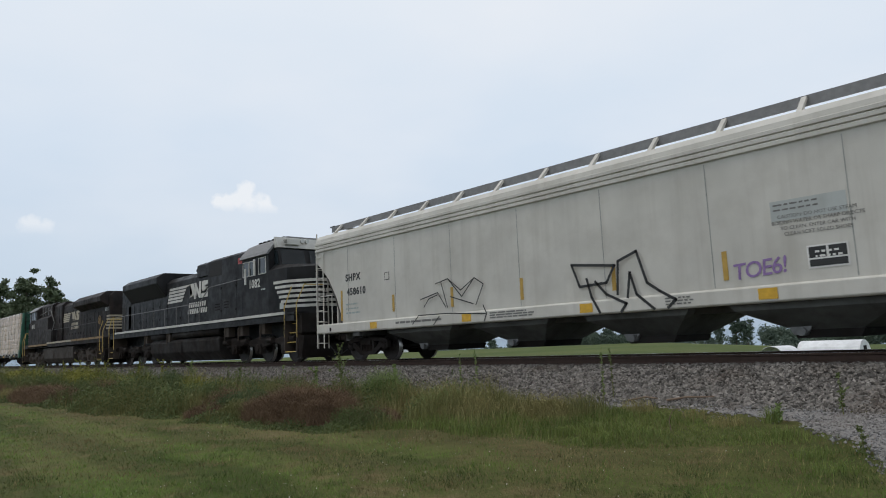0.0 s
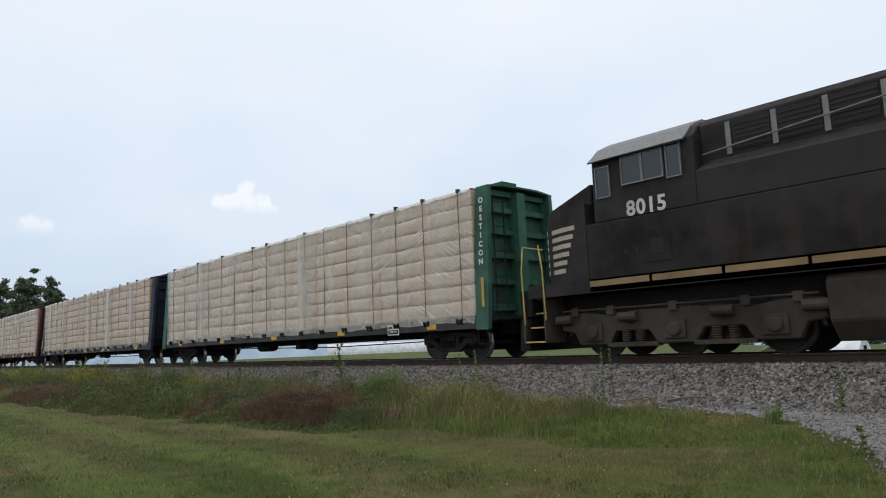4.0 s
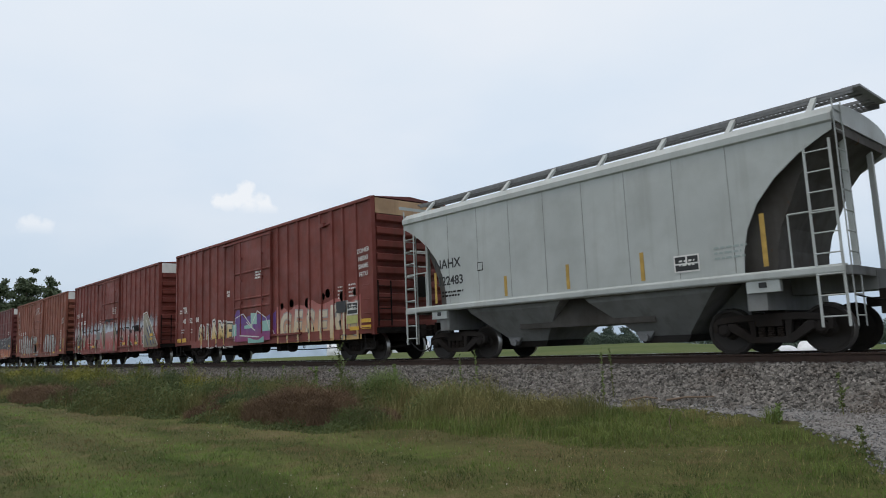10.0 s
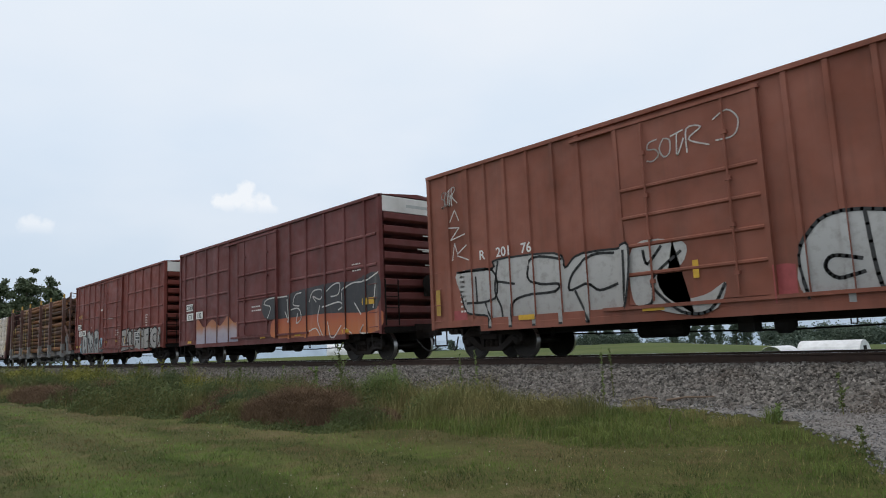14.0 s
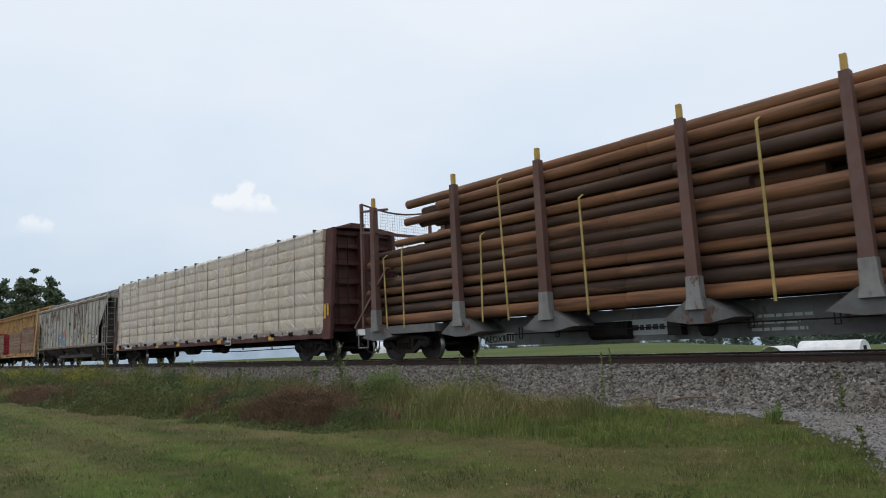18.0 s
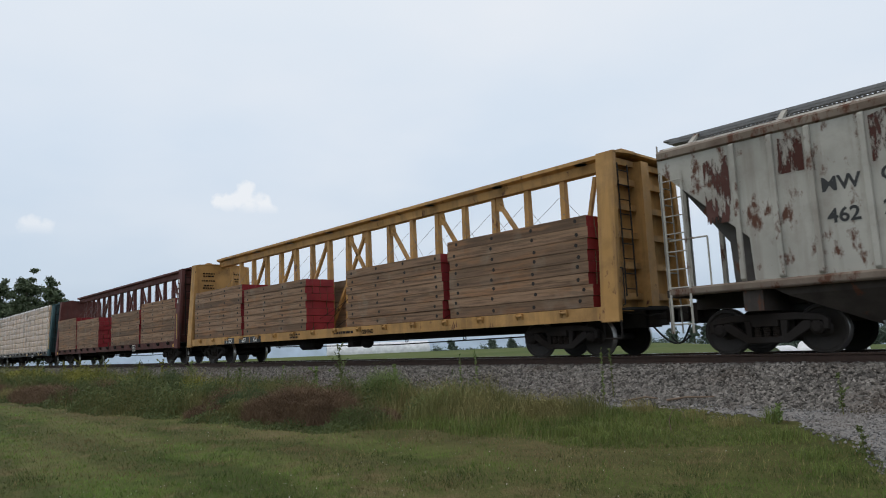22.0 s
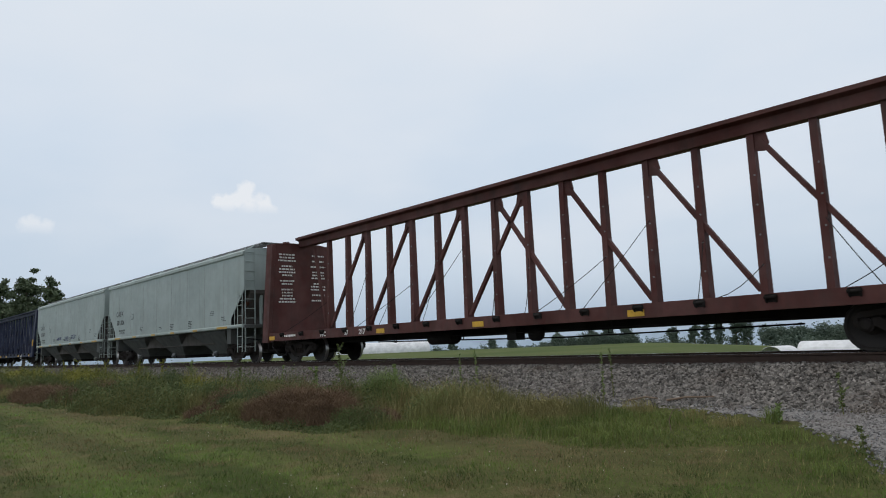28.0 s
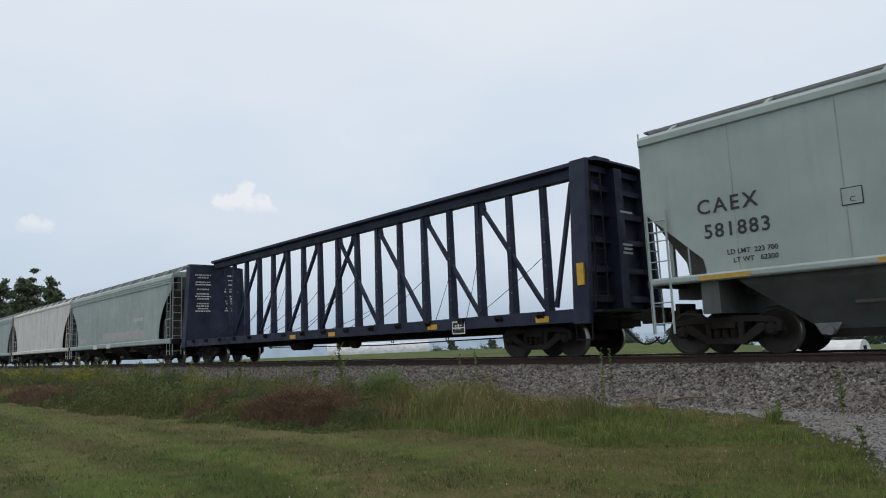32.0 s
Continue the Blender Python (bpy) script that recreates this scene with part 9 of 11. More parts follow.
            if z < 2.4:
                a, b = -10.0 + rnd.uniform(0, 0.4), 9.3 + rnd.uniform(-0.5, 0.3)
            elif z < 3.3:
                a, b = -9.3 + rnd.uniform(-0.4, 1.2), 8.7 - (z - 2.4) * 0.8 + rnd.uniform(-0.6, 0.4)
            else:
                a, b = -7.6 + rnd.uniform(-1.0, 1.4), 7.4 + rnd.uniform(-0.5, 0.4)
            if rnd.random() < 0.3 and z > 1.6:
                if rnd.random() < 0.6:
                    a = rnd.uniform(-6.5, -3.0)
                else:
                    b = rnd.uniform(1.0, 5.5)
            bm = bm_new()
            p0, p1 = Vector((a, y + rnd.uniform(-0.03, 0.03), z + r0 + rnd.uniform(-0.03, 0.04))), Vector((b, y + rnd.uniform(-0.03, 0.03), z + r0 + rnd.uniform(-0.03, 0.04)))
            rod(bm, p0, p0.lerp(p1, 0.5) + Vector((0, 0, rnd.uniform(-0.02, 0.02))), r * 0.92, 12, r, True)
            rod(bm, p0.lerp(p1, 0.5), p1, r, 12, r * 1.06, True)
            if rnd.random() < 0.5:
                bm.transform(Matrix.Scale(1, 4))
            pl = part("pole", bm, M["pole"], load, smooth=False)
            for f in pl.data.polygons:
                f.use_smooth = abs(f.normal.x) < 0.9
            y += 2 * r + 0.01
        z += 0.285
        row += 1
    for x, top in ((-8.6, 3.2), (-7.7, 3.4), (-4.4, 3.3), (-3.7, 4.6), (-1.2, 3.7), (2.9, 4.4), (6.0, 2.9), (7.9, 2.4)):
        bm = bm_new()
        lean = rnd.uniform(-0.15, 0.15)
        for p, q in zip([(x + lean, -1.5, 0.95), (x, -1.5, top - 0.1)], [(x, -1.5, top - 0.1), (x, -1.35, top)]):
            bar(bm, p, q, 0.055, 0.015, (0, 1, 0))
        part("strap", bm, M["webbing"], load, "yellow webbing strap")


M["webbing"] = plain("yellow_webbing", (0.36, 0.27, 0.09), 0.8, 0, 0.35, 3)


# ---- timber mats ----
def plank_material(name, colour, seed):
    m, nt, b = nodes(name)
    info = nt.nodes.new("ShaderNodeObjectInfo")
    c = n_mix(nt, n_ramp(nt, info.outputs["Random"], 0, 1), tuple(v * 0.42 for v in colour), tuple(min(1, v * 1.45) for v in colour))
    info = nt.nodes.new("ShaderNodeObjectInfo")
    c = n_mix(nt, n_ramp(nt, info.outputs["Random"], 0.0, 1.0, 0.0, 0.5), c, tuple(v * 0.5 for v in colour))
    c = n_mix(nt, n_ramp(nt, n_noise(nt, 0.9, 4, 0.6, (0.6, 3, 3), seed=seed + 9), 0.50, 0.62, 0, 0.75), c, (0.30, 0.155, 0.075))
    g = n_noise(nt, 2.0, 6, 0.65, (0.35, 6, 9), seed=seed)
    c = n_mix(nt, n_ramp(nt, g, 0.44, 0.62, 0, 0.85), c, tuple(v * 0.3 for v in colour))
    c = n_mix(nt, n_ramp(nt, n_noise(nt, 1.5, 4, seed=seed + 4), 0.54, 0.75, 0, 0.4), c, (0.31, 0.27, 0.21))
    nt.links.new(c, b.inputs["Base Color"])
    b.inputs["Roughness"].default_value = 0.9
    n_bump(nt, b, g, 0.5, 0.02)
    return m


M["plank"] = plank_material("weathered_oak", (0.33, 0.205, 0.125), 2)
M["plank_red"] = paint("red_painted_wood", (0.27, 0.022, 0.028), dirt=(0.10, 0.03, 0.03), dirty=0.5, streak=0.3, rough=0.8, seed=54)
M["bolt"] = plain("bolt_hole", (0.015, 0.012, 0.01), 0.8)


def mat_stack(x, x0, x1, layers, label, z0=1.11, red=True, h=0.262, seed=0):
    """Crane mats: four beams to a layer, bolted through, ends painted red."""
    st = new_load("timber_stack", x, label, "timber", "stacks of timber mats")
    rnd = random.Random(seed)
    for sy in (-1, 1):
        for k in range(layers):
            a = x0 + rnd.uniform(0, 0.10)
            b = x1 - rnd.uniform(0, 0.12)
            sag = rnd.uniform(-0.006, 0.006)
            for j in range(4):
                y0 = sy * (1.44 - j * 0.30 + rnd.uniform(-0.012, 0.012))
                y1 = y0 - sy * 0.285
                bm = bm_new()
                box(bm, a + rnd.uniform(0, 0.03), b - rnd.uniform(0, 0.05), *sorted((y0, y1)), z0 + k * h + 0.005, z0 + (k + 1) * h - 0.009 + sag * (j == 0))
                bevel(bm, 0.022)
                me = mesh_of(bm, "beam", M["plank"])
                me.materials.append(M["plank_red"])
                if red:
                    for f in me.polygons:
                        if f.normal.x > 0.9:
                            f.material_index = 1
                o = part("beam", me, None, st)
                if j == 0 and sy < 0:
                    n = 4
                    for i in range(n):
                        u = a + (b - a) * (0.07 + 0.86 * i / (n - 1)) + rnd.uniform(-0.06, 0.06)
                        bm = bm_new()
                        lathe(bm, [(0.0, y0 - 0.004), (0.047, y0 - 0.004), (0.047, y0 + 0.02)], 10, "y", (u, 0, z0 + (k + 0.5) * h + rnd.uniform(-0.03, 0.03)))
                        part("bolt_hole", bm, M["bolt"], o)
    return st


def cars_14_15():
    car, half, xs = centre_beam(-288.65, -265.8, M["beam_brown"], "red-brown centre-beam flatcar carrying wrapped lumber", reflectors=(0.03, 0.3, 0.42, 0.62, 0.82), seed=14)
    yellow_strip(car, half - 0.30, 1.45, 1.95, -1.53, 0.12)
    yellow_strip(car, half - 0.12, 1.55, 1.95, -1.53, 0.1)
    consolidated_stencil(car, 3.6, 0.76, -1.515, 0.5, 0.28)
    bars(car, -8.9, 1.0, 1, M["white"], -1.508, 1.2, 0.13, seed=3)
    lumber_load(-277.2, -10.9, 10.9, M["wrap_c"], "tall stacks of lumber in wrinkled pale plastic on a red-brown flatcar", columns=[-8.0, -5.4, -2.3, 0.8, 3.7, 6.2, 8.6], straps=17, film=[], seed=14)
    side = [(1.75, 1.35), (1.72, 2.15), (0.0, 3.75), (0.0, 4.05)]
    bays = [(-4.2, 2.4, 0.75), (0, 1.75, 0.75), (4.2, 2.4, 0.75)]
    car, half, body = covered_hopper(-307.2, -290.1, M["hopper_old"], "old ribbed grey covered hopper streaked with rust", side, bays, 4.14, (1.18, 1.35), 4.36, 6.9, ribs=(-7.0, -6.3, -5.65, -4.8, -3.95, -3.1, -2.3, -1.43, -0.47, 0.49, 1.44, 2.3, 3.12, 3.95, 4.82, 5.62, 6.32, 7.04), lift=0.24, trim_mat=M["rust_trim"], bay_mat=M["chute_rust"], gap_z=0.55, walk_y=0.75, width=1.53, rib_mat=M["hopper_old"])
    y = -1.536
    for w, x, z in (("MW", -5.22, 2.75), ("CX", -4.38, 2.77), ("462", -5.22, 2.2), ("219", -4.38, 2.22)):
        writing(car, w, x, z, 0.34, M["black"], y, 0.008)
    blue = plain("blue_placard", (0.07, 0.24, 0.42), 0.6, 0, 0.2, 6)
    orange = plain("orange_spray", (0.42, 0.13, 0.06), 0.6, 0, 0.3, 6)
    plate(car, -2.35, -1.6, 1.6, 2.25, blue, y, 0.003, "graffiti", "blue sprayed square")
    writing(car, "T", -1.97, 1.75, 0.36, M["tag_white"], y - 0.006, 0.02)
    plate(car, -1.25, -0.75, 1.95, 2.35, orange, y, 0.003, "graffiti", "orange sprayed head shape")
    plate(car, -1.22, -0.72, 1.42, 1.78, blue, y, 0.003, "graffiti", "blue sprayed patch")
    for x, z0, z1 in ((-3.6, 1.45, 1.8), (0.1, 1.5, 1.95), (0.55, 1.5, 2.0), (4.15, 1.62, 2.15)):
        yellow_strip(car, x, z0, z1, y, 0.13)
    consolidated_stencil(car, 6.0, 1.66, y, 0.5, 0.3)
    plate(car, 6.5, 6.95, 1.68, 1.84, M["white"], y, 0.003, "panel")
    writing(car, "ENGO", 5.25, 1.95, 0.25, M["steel_dark"], y, 0.0, 0.9, 0, "graffiti", "black scrawled tag")
    R = M["rust_patch"]
    for k, (x0, x1, z0, z1) in enumerate(((-3.0, -2.35, 3.2, 3.95), (-4.7, -4.05, 3.1, 3.9), (-3.9, -3.2, 3.2, 3.95), (1.5, 2.2, 2.4, 4.0), (1.55, 2.2, 1.6, 2.3), (2.4, 3.0, 2.6, 4.0), (2.4, 3.0, 1.8, 2.4), (-6.2, -5.75, 3.2, 3.85), (3.3, 3.6, 2.0, 3.95), (4.15, 4.4, 2.7, 3.95), (-7.6, -7.1, 2.5, 3.7), (6.6, 6.95, 1.8, 2.4))):
        patch(car, x0, x1, z0, z1, R, y + 0.002, (), "rust_patch", "brown rust patch", 0.25, k)


M["rust_patch"] = paint("bare_rust", (0.085, 0.032, 0.024), dirt=(0.04, 0.02, 0.016), dirty=0.5, streak=0.3, rough=0.9, seed=56)


rust_nodes = M["rust_patch"].node_tree
rust_nodes.links.new(n_ramp(rust_nodes, n_noise(rust_nodes, 2.6, 6, 0.7, (2.6, 2.6, 0.6)), 0.47, 0.53), rust_nodes.nodes["Principled BSDF"].inputs["Alpha"])


def cars_16_17():
    Y = M["beam_yellow"]
    car, half, xs = centre_beam(-331.75, -308.4, Y, "yellow centre-beam flatcar carrying timber mats", reflectors=(), seed=16)
    for w, x in (("TTZX", -7.28), ("857", -5.94), ("657", -4.97)):
        p = plate(car, x - 0.45, x + 0.45, 0.80, 1.04, M["black"], -1.506, 0.004, "number_panel", "black panel with white letters")
        writing(p, w, x, 0.84, 0.23, M["white"], -1.513, 0.006)
    writing(car, "GSH76D", 2.5, 0.86, 0.17, M["steel_dark"], -1.507, 0.006)
    bars(car, -1.9, 1.02, 2, M["steel_dark"], -1.507, 0.8, 0.06, 0.1, seed=3)
    bars(car, 1.2, 0.98, 1, M["steel_dark"], -1.507, 1.2, 0.08, seed=4)
    inner_notice(car, half, M["steel_dark"], 16)
    # white discs stand in for bright sky seen through the chord's holes
    for x in np.linspace(-half + 1.6, half - 1.6, 8):
        bm = bm_new()
        lathe(bm, [(0.0, 4.703), (0.16, 4.703)], 16, "z", (x, -0.33, 0))
        part("sky_hole_disc", bm, M["white"], car)
    loose_cables(car, xs, 4.6, 16)
    crossed_cables(car, xs)
    for k, (a, b, n) in enumerate(((-11.05, -6.2, 8), (-6.15, -1.15, 7), (1.25, 6.1, 7), (6.2, 11.05, 8))):
        mat_stack(-320.08, a, b, n, "stack of weathered bolted oak mats with red ends", seed=160 + k)
    car, half, xs = centre_beam(-355.7, -332.9, M["beam_red"], "oxide-red centre-beam flatcar carrying timber mats", reflectors=(0.02, 0.98), sill_mat=M["sill_rust"], seed=17)
    for k in range(5):
        bm = bm_new()
        box(bm, -0.055, 0.055, -0.002, 0.002, 0, 0.17)
        o = part("letter_block", bm, M["white"], car, "plain white block")
        z = 3.9 - k * 0.25
        o.matrix_basis = pose(half - 0.23, -1.545 + (z - 0.75) * 0.22 / 3.8 - 0.024, z, 3.3, 0, 0)
    consolidated_stencil(car, 5.2, 0.76, -1.515, 0.45, 0.28)
    yellow_strip(car, half - 0.12, 1.2, 2.4, -1.53, 0.08, M["ochre_strip"])
    loose_cables(car, xs, 4.6, 17)
    crossed_cables(car, xs)
    for k, (a, b, n) in enumerate(((-11.35, -6.42, 8), (-6.37, -1.4, 7), (0.93, 5.88, 7), (6.0, 10.98, 8))):
        mat_stack(-344.3, a, b, n, "stack of weathered bolted oak mats with red ends", seed=170 + k)


def inner_notice(car, half, mat, seed):
    """Loading rules stencilled on the inner face of the rear bulkhead."""
    rnd = random.Random(seed)
    x = -half + 0.455
    bm = bm_new()
    for y0, y1 in ((-1.1, -0.3), (0.35, 1.05)):
        z = 4.2
        while z > 2.3:
            w = rnd.uniform(0.55, 1.0)
            c = (y0 + y1) / 2
            hw = (y1 - y0) / 2 * w
            u = c - hw
            while u < c + hw:
                d = rnd.uniform(0.05, 0.16)
                box(bm, x, x + 0.004, u, min(c + hw, u + d), z - 0.06, z)
                u += d + 0.03
            z -= rnd.choice((0.12, 0.12, 0.22))
    part("lettering", bm, mat, car, "stencilled loading rules")


def cars_18_19():
    car, half, xs = centre_beam(-380.3, -357.6, M["beam_teal"], "teal centre-beam flatcar carrying wrapped lumber", sill_mat=M["sill_grime"], reflectors=(), seed=18)
    for x in (-2.6, 4.0, 8.0, 8.8):
        plate(car, x - 0.17, x + 0.17, 0.86, 0.98, M["ochre_strip"], -1.506, 0.004, "reflector")
    yellow_strip(car, half - 0.14, 1.25, 2.2, -1.53, 0.12, M["ochre_strip"])
    consolidated_stencil(car, 6.05, 0.72, -1.515, 0.5, 0.3)
    bars(car, -4.8, 1.0, 1, M["white"], -1.508, 1.2, 0.1, seed=3)
    lumber_load(-368.95, -10.9, 10.75, M["wrap_a"], "tall stacks of lumber in clear plastic on a teal flatcar", columns=[-8.4, -5.0, -1.4, 2.3, 6.4], film=[(-9.9, 0.7), (-8.3, 0.4), (10.5, 0.35)], seed=18)
    car, half, xs = centre_beam(-405.0, -381.6, M["beam_brown"], "empty red-brown centre-beam flatcar", reflectors=(0.03, 0.32, 0.5, 0.7, 0.95), seed=19)
    for w, x in (("WC", -7.45), ("37", -6.05), ("217", -5.17)):
        writing(car, w, x, 0.86, 0.22, M["white"], -1.508, 0.008)
    bars(car, -9.7, 1.0, 1, M["white"], -1.508, 1.0, 0.07, seed=4)
    inner_notice(car, half, M["white"], 19)
    loose_cables(car, xs, 4.6, 19)


def cars_20_21():
    side = [(1.25, 1.55), (1.2, 1.85), (0.15, 2.8), (0.0, 2.95), (0.0, 4.5)]
    bays = [(-4.9, 1.9, 0.68), (0, 1.7, 0.68), (4.9, 1.9, 0.68)]
    for k, (l, r, num, lab) in enumerate(((-424.0, -406.5, "581806", "smooth grey-green covered hopper"), (-441.95, -424.95, "581883", "smooth grey-green covered hopper with blue scrawls"))):
        car, half, body = covered_hopper(l, r, M["hopper_green"], lab if k else "clean smooth grey-green three-bay covered hopper", side, bays, 4.52, (1.42, 1.57), 4.72, 7.25, posts=9, side_top=2.95, gap_z=0.84, bay_mat=M["bay_green_shaded"], walk_y=0.85, lift=0.16)
        y = -1.556
        writing(car, "CAEX", -6.75, 2.72, 0.40, M["black"], y, 0.006, 1.25)
        writing(car, num, -6.6, 2.24, 0.38, M["black"], y, 0.006, 1.15)
        writing(car, "LD LMT  223 700", -6.35, 1.88, 0.13, M["black"], y, 0.002)
        writing(car, "LT WT   62300", -6.3, 1.72, 0.13, M["black"], y, 0.002)
        plate(car, -4.78, -4.45, 2.45, 2.75, M["steel_dark"], y, 0.002, "stencil_box")
        plate(car, -4.765, -4.465, 2.465, 2.735, M["hopper_green"], y - 0.003, 0.002, "stencil_box")
        writing(car, "C", -4.61, 2.5, 0.13, M["black"], y - 0.006)
        for x, z, n, sd in ((-3.2, 1.95, 3, 1), (-0.4, 1.85, 2, 2), (1.1, 1.92, 4, 3), (3.3, 1.95, 5, 4), (5.75, 2.25, 3, 5), (6.87, 1.95, 3, 6)):
            bars(car, x, z, n, M["steel_dark"], y, 0.45, 0.03, 0.075, seed=sd + k)
        for x in (-6.9, -4.1, -1.25, 1.3, 4.0, 6.8):
            w = 0.5 if abs(x) > 6 else 0.24
            plate(car, x - w, x + w, 1.44, 1.53, M["ochre_strip"], -1.616, 0.004, "reflector", "faded orange reflective strip")
        for s in (-1, 1):
            # box-shaped ends with lattice rails
            bm = bm_new()
            box(bm, *sorted((s * (half - 0.45), s * (half - 0.02))), -1.5, 1.5, 2.95, 4.5)
            part("end_panel", bm, M["hopper_green"], car)
        if k:
            writing(car, "wisemen", -1.85, 1.80, 0.42, M["tag_blue"], y, 0.0, 0.85, 3, "graffiti", "dark blue scrawled tag", 1.0, 0.2)
            writing(car, "ZOES!", 0.1, 1.72, 0.42, M["tag_blue"], y, 0.002, 0.9, 0, "graffiti", "dark blue scrawled tag", 1.0, 0.1)
            writing(car, "SOCK=", 1.85, 1.80, 0.40, M["tag_blue"], y, 0.002, 0.9, 0, "graffiti", "dark blue scrawled tag", 1.0, 0.1)


# hopper paint darkened here to carry shade on the inward-sloping bays
M["bay_green_shaded"] = paint("shaded_hopper_bay_grey", (0.085, 0.092, 0.087), dirt=(0.045, 0.04, 0.035), dirty=0.5, streak=0.4, rough=0.7, seed=58)


def cars_22_on():
    car, half, xs = centre_beam(-466.75, -443.5, M["beam_navy"], "empty navy centre-beam flatcar", reflectors=(0.44, 0.55, 0.77, 0.94), seed=22)
    plate(car, half - 0.28, half - 0.1, 1.62, 2.12, M["yellow"], -1.51, 0.03, "reflector", "yellow reflective strip")
    consolidated_stencil(car, 7.35, 0.70, -1.515, 0.45, 0.3)
    inner_notice(car, half, M["white"], 22)
    loose_cables(car, xs, 4.6, 22)
    bm = bm_new()
    for z, y0, y1 in ((3.4, 0.1, 0.6), (2.6, 0.1, 0.5), (2.5, 0.15, 0.5), (2.4, 0.1, 0.5)):
        box(bm, half - 0.02, half - 0.012, y0 - 0.1, y1 - 0.1, z, z + 0.05)
    part("lettering", bm, M["hopper_grey"], car, "small stencilled notices")
    side = [(1.75, 1.25), (1.72, 1.7), (1.55, 2.2), (1.15, 2.8), (0.6, 3.3), (0.1, 3.6), (0.0, 3.9), (0.0, 4.3)]
    bays = [(-4.6, 2.0, 0.75), (0, 1.8, 0.75), (4.6, 2.0, 0.75)]
    for l, r, m, lab in ((-485.9, -467.95, "hopper_green", "grey covered hopper with patched white paint"), (-504.7, -486.4, "hopper_white", "dirty white covered hopper with rounded ends"), (-523.0, -505.3, "hopper_green", "plain grey covered hopper with rounded ends")):
        car, half, body = covered_hopper(l, r, M[m], lab, side, bays, 4.35, (1.0, 1.25), 4.55, 7.3, bay_mat=M["steel_dark"], belt=0.33 if m == "hopper_green" else 0.0, rails="solid", walk_y=0.8)
        if l == -485.9:
            for k, (x0, x1, z0, z1) in enumerate(((-1.8, 5.2, 1.35, 1.85), (3.6, 5.0, 2.3, 2.5), (-6.8, -5.2, 1.35, 1.7))):
                patch(car, x0, x1, z0, z1, M["chalk"], -1.556, (), "paint_patch", "pale patch of paint", 0.12, k)
            for x in (-3.2, -0.6):
                plate(car, x - 0.4, x + 0.4, 0.98, 1.2, M["white"], -1.616, 0.004, "panel")


car_1()
car_2()
car_3()
cars_4_to_6()
car_7()
car_8()
car_9()
car_10()
car_11()
car_12()
car_13()
cars_14_15()
cars_16_17()
cars_18_19()
cars_20_21()
cars_22_on()


# ---- grass and weeds between the lawn and the track ----
def turf_material(name, lo, hi, worn):
    """Mown turf: mower stripes along the track, blotches of thick and thin growth, blades each of their own green."""
    m = grown(name, lo, hi, 0.7, 0.4, 0.5)
    nt = m.node_tree
    b = nt.nodes["Principled BSDF"]
    c = b.inputs["Base Color"].links[0].from_socket
    tc = nt.nodes.new("ShaderNodeTexCoord")
    sp = nt.nodes.new("ShaderNodeSeparateXYZ")
    nt.links.new(tc.outputs["Object"], sp.inputs[0])
    y = n_mul(nt, sp.outputs[1], n_mul(nt, n_noise(nt, 0.5, 3), 0.9), "ADD")
    wave = n_mul(nt, n_mul(nt, y, 3.3), 0.0, "SINE")
    stripe = n_mul(nt, n_ramp(nt, wave, -0.3, 0.7), n_ramp(nt, sp.outputs[0], -9.0, -5.0, 1.0, 0.3))
    c = n_mix(nt, n_mul(nt, stripe, 0.65), c, tuple(v * 1.6 for v in hi))
    c = n_mix(nt, n_ramp(nt, n_noise(nt, 2.2, 4, 0.65, seed=6), 0.46, 0.60, 0, 0.9), c, tuple(v * 0.8 for v in lo))
    c = n_mix(nt, n_ramp(nt, n_noise(nt, 1.1, 5, 0.7, seed=2), 0.52, 0.62, 0, 0.75), c, worn)
    nt.links.new(c, b.inputs["Base Color"])
    return m


M["lawn_blade"] = turf_material("lawn_grass", (0.026, 0.052, 0.010), (0.15, 0.24, 0.045), (0.17, 0.135, 0.065))
M["dry_blade"] = grown("dry_grass", (0.085, 0.062, 0.032), (0.31, 0.235, 0.125), 0.8, 1.3, 0.6)
M["fresh_blade"] = grown("fresh_grass", (0.055, 0.085, 0.020), (0.235, 0.29, 0.075), 0.6, 0.9, 0.55)
M["tall_blade"] = grown("tall_weed_grass", (0.062, 0.066, 0.022), (0.25, 0.245, 0.09), 0.75, 0.7, 0.5)
M["gold_blade"] = grown("yellow_green_weed", (0.11, 0.12, 0.022), (0.36, 0.34, 0.07), 0.75, 0.7, 0.5)
M["straw_blade"] = grown("straw_grass", (0.15, 0.13, 0.05), (0.37, 0.33, 0.14), 0.8, 0.8, 0.5)
M["weed_leaf"] = grown("weed_leaf", (0.045, 0.062, 0.020), (0.16, 0.20, 0.07), 0.65, 0.8, 0.5)
M["pale_leaf"] = grown("pale_weed_leaf", (0.111, 0.163, 0.046), (0.221, 0.286, 0.098), 0.65, 2.0)
M["dry_weed"] = grown("red_brown_dead_weed", (0.075, 0.048, 0.030), (0.25, 0.165, 0.10), 0.85, 1.2, 0.55)
M["shrub_green"] = grown("dark_green_stalk", (0.055, 0.085, 0.034), (0.125, 0.165, 0.07), 0.75, 1.0, 0.5)
M["clover"] = plain("clover_white", (0.62, 0.60, 0.54), 0.8)
# blue-grey in these leaf colours paints the haze of distance
M["hazed_leaf"] = grown("hazed_far_tree_leaf", (0.075, 0.105, 0.085), (0.14, 0.18, 0.135), 0.8, 0.15)
